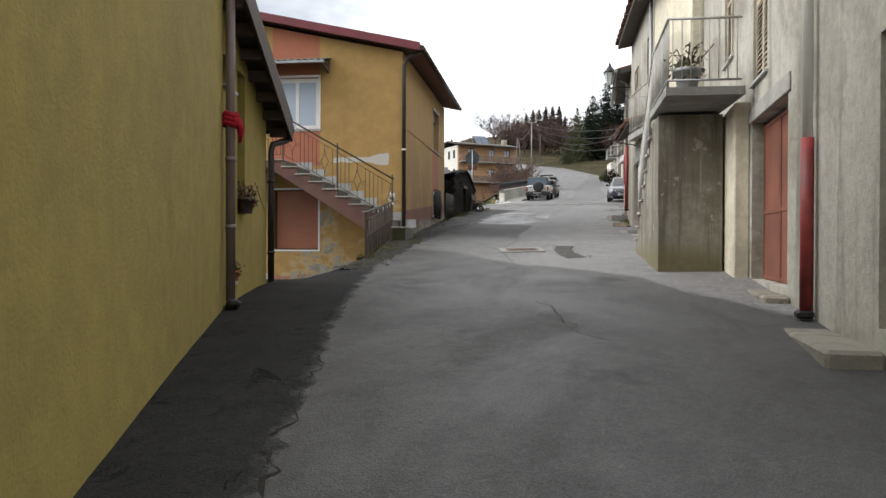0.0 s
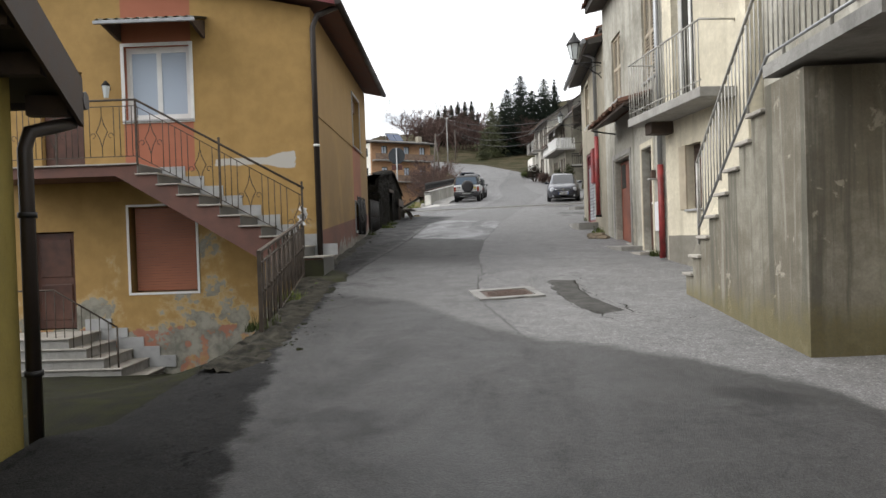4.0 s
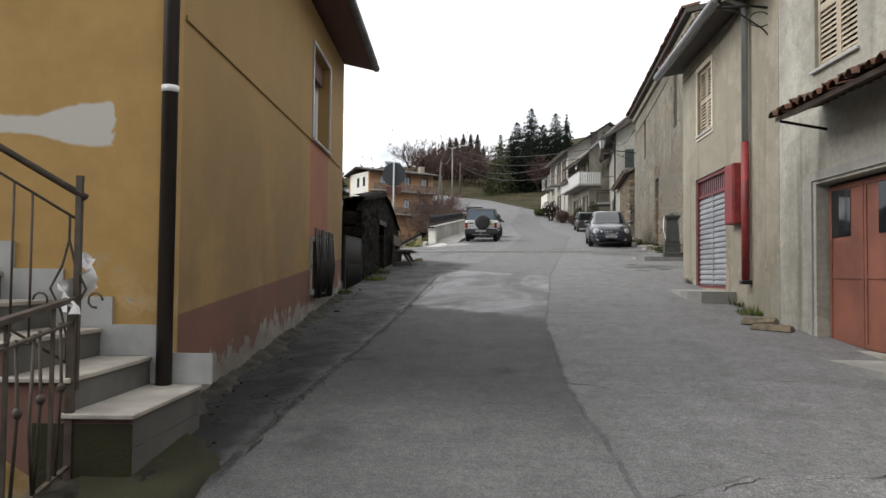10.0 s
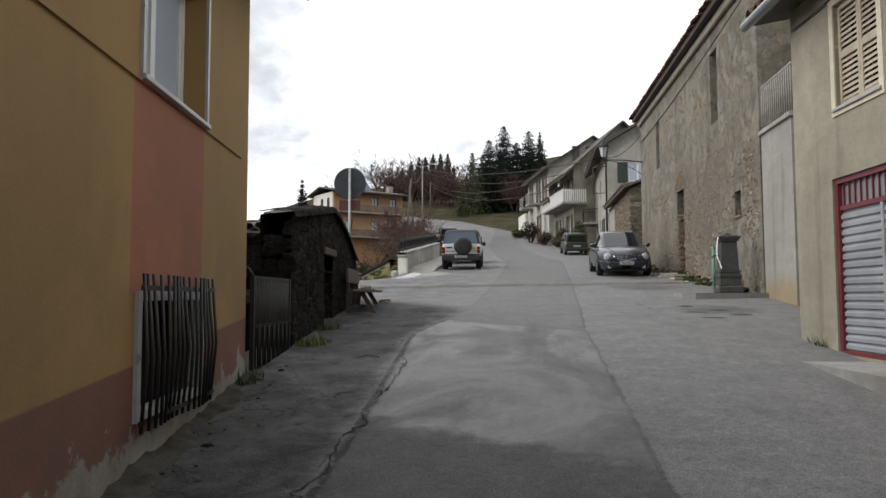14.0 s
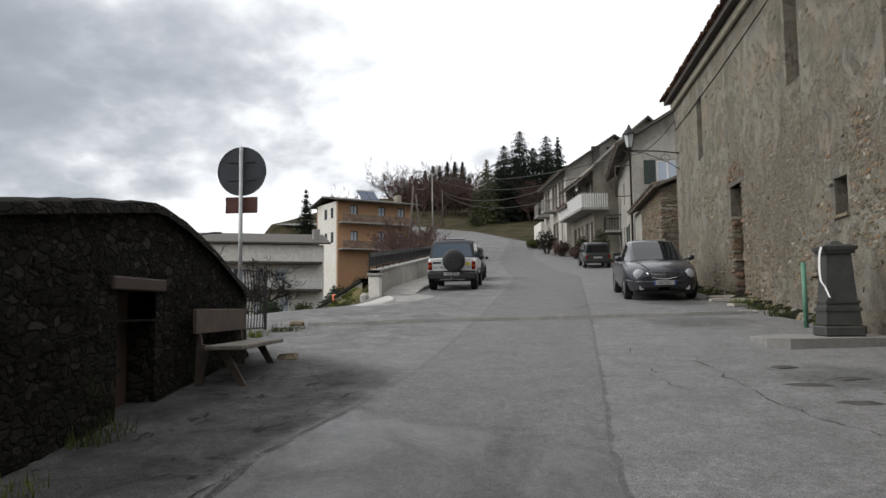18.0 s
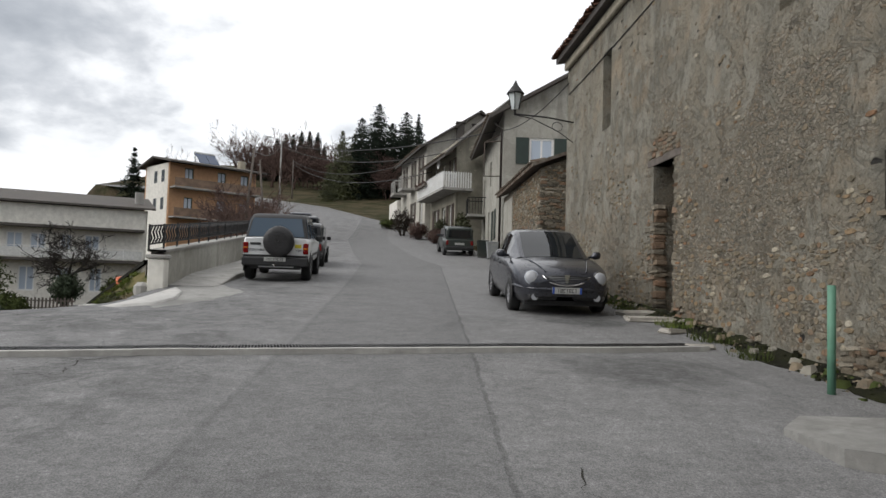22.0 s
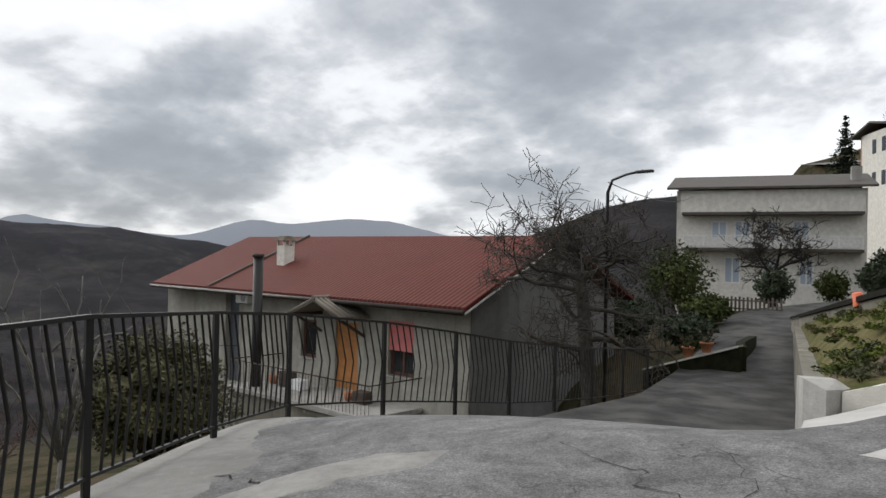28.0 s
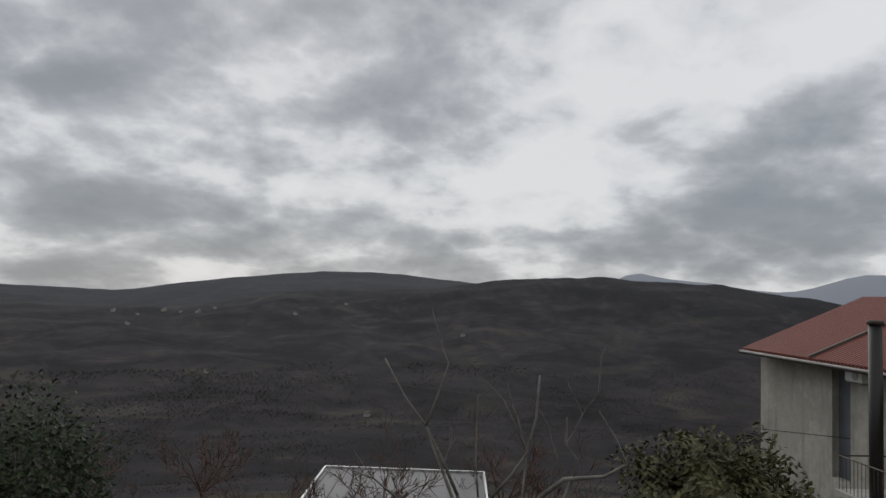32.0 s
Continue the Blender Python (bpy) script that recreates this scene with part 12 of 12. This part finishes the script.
for k, (x, y, s) in enumerate(((-12.5, 76, 1.0), (-13.2, 82, 1.25), (-14.5, 88, 1.3), (-15.5, 95, 1.4), (-14.0, 92, 1.2), (-17.5, 110, 1.0), (-19, 100, 0.9), (-12.2, 71, 0.7), (-46, 128, 0.5), (-52, 134, 0.55), (-40, 132, 0.45), (-58, 128, 0.6), (-20, 158, 2.2), (-24, 160, 2.3), (-31.5, 176, 2.2), (-34.5, 180, 2.3), (-16, 164, 2.2), (-38, 76, 0.9), (-45, 80, 1.0), (-52, 84, 1.1), (-36, 70, 0.8), (-58, 78, 1.2), (-48, 72, 1.0), (-30, 45, 0.7), (-34, 40, 0.8), (-40, 44, 0.9), (-28, 38, 0.7), (-46, 30, 1.0), (-38, 28, 0.9), *[(-34 + 31 * ((k * 0.618) % 1.0), 136 + 44 * ((k * 0.381 + 0.13) % 1.0), 1.0 + 0.7 * ((k * 0.27) % 1.0)) for k in range(46)])):
    o = copy_thing(bt, pose(x, y, land(x, y) - 0.1, 0, 0, 40 * k))
    o.scale = (s, s, s)
    o["label"] = "bare winter tree on the slope"
    o["group"] = "bare hillside trees"


def shrub(x, y, z, r, n, size, mat, label, seed):
    t = thing("shrub", pose(x, y, z), label, "shrub")
    mb = MB()
    rnd = random.Random(seed)
    for k in range(7):
        a = rnd.uniform(0, 6.28)
        mb.tube([(0, 0, -0.3), (r[0] * 0.3 * math.cos(a), r[1] * 0.3 * math.sin(a), r[2] * 0.6), (r[0] * 0.6 * math.cos(a), r[1] * 0.6 * math.sin(a), r[2] * 1.3)], [0.05, 0.035, 0.012], 5)
    mb.ob("stem", "bark", t)
    leaves(MB(), (0, 0, r[2] * 0.95), r, n, size, 1, seed, 0.45).ob("foliage", mat, t)
    return t


shrub(-20.8, 46.1, 0.95, (1.6, 1.6, 1.42), 30000, 0.06, "laurel", "dense laurel bush below the railing", 51)
shrub(-24.5, 34.5, -0.6, (2.2, 2.0, 2.2), 6000, 0.075, "leaf", "dark evergreen bush on the slope", 52)
for k, (x, y, r) in enumerate(((-25.6, 73.5, (2.0, 1.7, 2.1)), (-27.6, 75.5, (2.0, 1.8, 2.3)), (-23.6, 79.5, (1.2, 1.1, 1.2)), (-19.6, 84.0, (1.2, 1.1, 1.6)), (-17.6, 83.5, (1.1, 1.0, 1.9)), (-22.4, 70.0, (1.3, 1.6, 0.8)), (-24.2, 67.0, (1.6, 1.5, 1.2)), (-20.5, 64.8, (1.2, 1.4, 0.8)), (-29.5, 72.0, (1.9, 1.7, 1.9)), (-21.5, 88.5, (1.2, 1.1, 1.3)), (-24.5, 90.5, (1.4, 1.1, 1.4)))):
    shrub(x, y, land(x, y), r, 2600, 0.12, "leaf" if k % 5 else "moss", "dark evergreen shrub by the lane", 60 + k)
for k, (x, y, r, mt) in enumerate(((0.0, 75.0, (0.7, 1.2, 0.5), "moss"), (-0.9, 78.6, (0.8, 1.5, 0.55), "twig"), (-1.9, 82.5, (0.9, 1.5, 0.7), "twig"), (-2.9, 86.5, (1.2, 1.9, 1.15), "dry_hedge"), (0.3, 73.2, (0.5, 0.8, 0.45), "yellow_leaf"), (-3.9, 94.0, (1.0, 1.5, 0.5), "moss"), (0.5, 76.9, (0.7, 0.9, 1.2), "yellow_leaf"), (-0.5, 80.2, (0.6, 0.8, 0.9), "yellow_leaf"))):
    shrub(x, y, street(y) - 0.05, r, 1500, 0.09, mt, "front-garden shrub by the row houses", 80 + k)

# weeds and fallen stones along wall feet
random.seed(77)
for k, (x, y, r, n) in enumerate(((0.75, 44.6, 0.45, 120), (0.7, 43.2, 0.4, 90), (0.85, 46.9, 0.5, 160), (0.8, 48.2, 0.5, 160), (0.6, 41.9, 0.3, 60), (0.3, 21.2, 0.14, 60), (-0.4, 27.2, 0.25, 60), (-0.35, 31.5, 0.3, 70), (-0.3, 28.1, 0.2, 40), (-7.55, 31.5, 0.3, 70), (-7.75, 33.0, 0.3, 60), (-7.6, 29.0, 0.2, 40), (-9.0, 39.4, 0.4, 80), (-8.6, 40.2, 0.35, 60), (-5.45, 14.3, 0.25, 60), (-5.9, 16.6, 0.25, 60), (0.9, 51.0, 0.6, 160))):
    w = thing("weeds", pose(*hug(x, y)), "green weeds at the foot of the wall", "weeds")
    mb = MB()
    for _ in range(n * 4):
        a, q = random.uniform(0, 6.28), r * math.sqrt(random.random())
        px, py = q * math.cos(a) * 0.8, q * math.sin(a) * 1.5
        h = random.uniform(0.02, 0.07) + 0.14 * random.random() ** 3
        b = random.uniform(0, 6.28)
        mb.add([(px - 0.008 * math.sin(b), py + 0.008 * math.cos(b), -0.02), (px + 0.008 * math.sin(b), py - 0.008 * math.cos(b), -0.02), (px + h * 0.4 * math.cos(b), py + h * 0.4 * math.sin(b), h)], [(0, 1, 2)])
    mb.ob("blades", "moss" if k % 3 else "weed_green", w)
for x, y, sx, sy, szz in ((-0.55, 26.1, 0.5, 0.22, 0.14), (-0.5, 25.7, 0.55, 0.25, 0.10), (-7.2, 21.6, 0.5, 0.35, 0.10), (-7.0, 21.0, 0.35, 0.3, 0.08), (-7.1, 22.4, 0.4, 0.3, 0.09), (0.35, 43.8, 0.4, 0.25, 0.1), (0.5, 45.2, 0.8, 0.5, 0.1), (0.2, 42.5, 0.35, 0.25, 0.08), (-7.45, 36.9, 0.25, 0.2, 0.1), (-8.7, 41.0, 0.3, 0.25, 0.12), (0.55, 46.0, 0.7, 0.4, 0.12), (-7.35, 23.6, 0.35, 0.3, 0.08)):
    s = thing("loose_stone", pose(*hug(x, y, -0.03), 0, 0, random.uniform(-30, 30)), "loose flat stone at the wall foot", "stone")
    mb = MB().box(-sx / 2, sx / 2, -sy / 2, sy / 2, 0, szz, min(sx, sy, szz) * 0.3)
    mb.v = [(p[0] + random.uniform(-0.02, 0.02), p[1] + random.uniform(-0.02, 0.02), p[2] + random.uniform(-0.01, 0.01)) for p in mb.v]
    mb.ob("stone", "step_stone" if x > 0 else "stone", s)

rnd = random.Random(57)
heap = thing("fallen_rubble", pose(0, 0, 0), "fallen plaster, stones and moss at the wall foot", "rubble", kind="stuff")
bits = {k: MB() for k in ("stone", "foot_render", "verge_dirt", "moss")}
for _ in range(700):
    y = rnd.uniform(39.2, 52.5)
    x = 0.98 - abs(rnd.gauss(0, 0.17)) - 0.02
    r = rnd.uniform(0.015, 0.05) if rnd.random() < 0.88 else rnd.uniform(0.06, 0.12)
    px_, py_, pz_ = hug(x, y, -0.01 + max(0.0, 0.10 - (0.98 - x) * 0.35))
    n_ = 6
    k = rnd.choice(("stone", "stone", "foot_render", "verge_dirt", "verge_dirt", "moss"))
    rim = [(px_ + r * rnd.uniform(0.6, 1.3) * math.cos(6.283 * i / n_), py_ + r * rnd.uniform(0.6, 1.3) * math.sin(6.283 * i / n_), pz_ - 0.03) for i in range(n_)]
    top_ = [(px_ + (q[0] - px_) * 0.6, py_ + (q[1] - py_) * 0.6, pz_ + r * rnd.uniform(0.4, 0.9)) for q in rim]
    bits[k].add(rim + top_, [tuple(range(n_, 2 * n_))] + [(i, (i + 1) % n_, (i + 1) % n_ + n_, i + n_) for i in range(n_)])
for k, mb in bits.items():
    mb.ob("rubble_bits", k, heap)
mb = MB()
rows = []
for y in steps((39.0, 52.8, 90)):
    wv = 0.34 + 0.16 * noise.fractal(Vector((y * 0.9, 3.0, 0)), 0.9, 2.0, 4)
    rows.append([hug(0.985 - wv * k / 8, y, (0.11 + 0.05 * noise.noise(Vector((y * 2, 9, 0)))) * (1 - k / 8) ** 1.4 + 0.02 * noise.noise(Vector((y * 7, k * 1.3, 2))) + (0.012 if k < 8 else -0.03)) for k in range(9)])
mb.sheet(rows)
mb.ob("dirt_ridge", "verge_dirt", heap)

# bare stones and bricks showing in the old house front
random.seed(91)
fm5 = h5.down


def show_stones(x, z):
    q = noise.fractal(Vector((x * 0.55, z * 0.55, 5.2)), 1.0, 2.0, 3)
    low = 0.34 - 0.11 * max(0, z - 4.0)
    return q + low > 0.30


def clear5(x, z):
    for w in (dw, sw, *upw):
        if w[0] - 0.12 < x < w[1] + 0.12 and w[2] - 0.15 < z < w[3] + 0.2:
            return False
    return True


lay_stones(h5.e, 3.2, h5.L - 0.1, 3.5, lambda x: 9.3, lambda x, z: clear5(x, z) and show_stones(x, z), pale_me, 290, 0.05, 0.13, 0.08, 0.26, 0.02, fm5)
for x_, lean_ in ((dw[0], -1), (dw[1], 1)):
    z = 4.0
    while z < (6.1 if lean_ < 0 else 6.8):
        hgt = random.choice((0.055, 0.06, 0.08, 0.11, 0.14))
        for x in ((x_ + lean_ * 0.04, x_ + lean_ * (0.24 + random.uniform(-0.07, 0.05))) if lean_ < 0 else (x_ + 0.06,)):
            o = new("brick" if hgt < 0.07 else "stone", pale_me[random.randrange(10)])
            o.parent = h5.e
            o.matrix_basis = fm5 @ pose(x, 0.125 + random.uniform(-0.012, 0.02), z + hgt / 2, random.uniform(-4, 4), random.uniform(-7, 7), random.uniform(-7, 7)) @ Matrix.Diagonal((random.uniform(0.13, 0.27), 0.27, hgt * random.uniform(0.95, 1.2), 1))
        z += hgt * 0.97
am = (dw[0] + dw[1]) / 2
lay_stones(h5.e, dw[0] - 0.25, dw[1] + 0.25, dw[3] + 0.14, lambda x: dw[3] + 0.16 + 0.52 * max(0.0, 1 - ((x - am) / 0.78) ** 2), lambda x, z: True, pale_me, 60, 0.05, 0.10, 0.08, 0.24, 0.02, fm5, 0.045)


def bed_stones(parent, x0, x1, z0, z1, keep, xf, hmin, hmax, wmin, wmax, proud, seed):
    """Small stones lying in the face of a wall, in rough courses."""
    rnd = random.Random(seed)
    mb = MB()
    z = z0
    while z < z1:
        h = rnd.uniform(hmin, hmax)
        x = x0 - rnd.uniform(0, wmax)
        while x < x1:
            w = rnd.uniform(wmin, wmax)
            cx, cz = x + w / 2, z + h / 2 + rnd.uniform(-0.3, 0.3) * h
            x += w * 1.03
            if not (x0 + w * 0.4 < cx < x1 - w * 0.4) or not keep(cx, cz, rnd):
                continue
            n_, out = 7, rnd.uniform(0.2, 1.0) * proud
            ang = [6.283 * (i + rnd.uniform(-0.3, 0.3)) / n_ for i in range(n_)]
            rim = [(cx + 0.52 * w * math.cos(a) * rnd.uniform(0.85, 1.1), 0.012, cz + 0.52 * h * math.sin(a) * rnd.uniform(0.85, 1.1)) for a in ang]
            top = [(cx + (p[0] - cx) * 0.78, -out, cz + (p[2] - cz) * 0.74) for p in rim]
            mb.add(rim + top, [tuple(range(n_, 2 * n_))] + [(i, (i + 1) % n_, (i + 1) % n_ + n_, i + n_) for i in range(n_)])
        z += h * 0.98
    return tagged(mb.ob("rubble", "rubble_bits", parent, "", xf), kind="stuff")


def bare5(x, z, rnd):
    if not clear5(x, z):
        return False
    q = noise.fractal(Vector((x * 0.6, z * 0.8, 2.2)), 0.9, 2.0, 4) + 0.42 - 0.20 * max(0.0, z - 4.2)
    return rnd.random() < (0.62 if q > 0.36 else 0.26 if q > 0.20 else 0.012)


bed_stones(h5.e, 0.3, h5.L - 0.1, 3.4, 10.4, bare5, fm5, 0.04, 0.10, 0.06, 0.24, 0.014, 5)
bed_stones(h6.e, 2.65, h6.L, 5.2, 8.66, lambda x, z, r: r.random() < 0.93, h6.down, 0.07, 0.15, 0.10, 0.32, 0.035, 6)
bed_stones(h6.e, 0.0, 4.4, 5.4, 10.0, lambda x, z, r: z < 8.6 + 0.36 * x and r.random() < 0.93, h6.down @ pose(h6.L, 0, 0, 0, 0, 90), 0.07, 0.15, 0.10, 0.32, 0.035, 7)
# larger stones of the store
lay_stones(h6.e, 2.7, h6.L, 5.6, lambda x: 8.7, lambda x, z: True, pale_me, 290, 0.07, 0.16, 0.14, 0.42, 0.03, h6.down)
lay_stones(h6.e, 0.0, 4.2, 6.6, lambda x: 8.6 + 0.36 * x, lambda x, z: not (1.35 < x < 1.7 and 7.3 < z < 7.6), pale_me, 290, 0.06, 0.14, 0.12, 0.40, 0.03, h6.down @ pose(h6.L, 0, 0, 0, 0, 90))

# woods and thickets over the far slopes: uncountable clumps
rnd = random.Random(17)
mb = MB()
count = 0
while count < 24000:
    R = 180 + 760 * rnd.random() ** 0.75
    a = radians(rnd.uniform(26, 128))
    x, y = -10.5 - R * math.sin(a), 42.7 + R * math.cos(a)
    if -46 < x < -20 and 50 < y < 70 or x > -30 or (-50 < x and y > 85) or (x > -46 and 34 < y < 50):
        continue
    if noise.fractal(Vector((x * 0.012, y * 0.012, 1.7)), 1.0, 2.0, 3) + rnd.uniform(-0.25, 0.25) < -0.05:
        continue
    count += 1
    z = land(x, y) - 0.2
    h = rnd.uniform(0.5, 1.2) * (0.6 + R / 450)
    w = h * rnd.uniform(0.55, 0.9)
    for j in range(4):
        b = rnd.uniform(0, 6.28)
        px, py = x + 0.25 * w * math.cos(b), y + 0.25 * w * math.sin(b)
        c = b + rnd.uniform(-0.6, 0.6)
        tx, ty, tz = px + w * rnd.uniform(0.2, 1.0) * math.cos(c), py + w * rnd.uniform(0.2, 1.0) * math.sin(c), z + h * rnd.uniform(0.45, 1.0)
        k = 0.06 * h
        mb.add([(px, py, z), (px + k, py - k, z + 0.3 * h), (tx, ty, tz), (px - k, py + k, z + 0.35 * h)], [(0, 1, 2, 3)])
tagged(mb.ob("far_woods", "far_twigs"), "bare brown winter woods on the valley slopes", "woods", kind="stuff")

# farmhouses far across the valley
for x, y, w, d, h, a in (((-1304, -607, 14, 9, 6, 10), (-1174, -517, 12, 8, 6, 50), (-1351, -534, 16, 9, 7, -10), (-1355, -504, 12, 9, 7, 20), (-1342, -466, 18, 10, 7, 0), (-1336, -432, 12, 9, 6, 30), (-1259, -263, 11, 8, 6, 60), (-1345, -190, 12, 8, 6, 15), (-860, -268, 9, 7, 5, 40), (-665, -49, 8, 7, 5, 70), (-1115, 29, 10, 7, 5, 80), (-1300, -560, 10, 8, 6, 35))):
    w, d, h = 0.6 * w, 0.6 * d, 0.55 * h
    fh = thing("farmhouse", pose(x, y, land(x, y), 0, 0, a), "small pale farmhouse on the far slope", "house")
    hbox(-w / 2, w / 2, -d / 2, d / 2, -2.0, h).ob("wall", "concrete", fh)
    MB().prism([(-d / 2 - 0.4, h - 0.1), (0, h + 2.0), (d / 2 + 0.4, h - 0.1)], "x", -w / 2 - 0.3, w / 2 + 0.3).ob("roof", "dark_roof", fh)
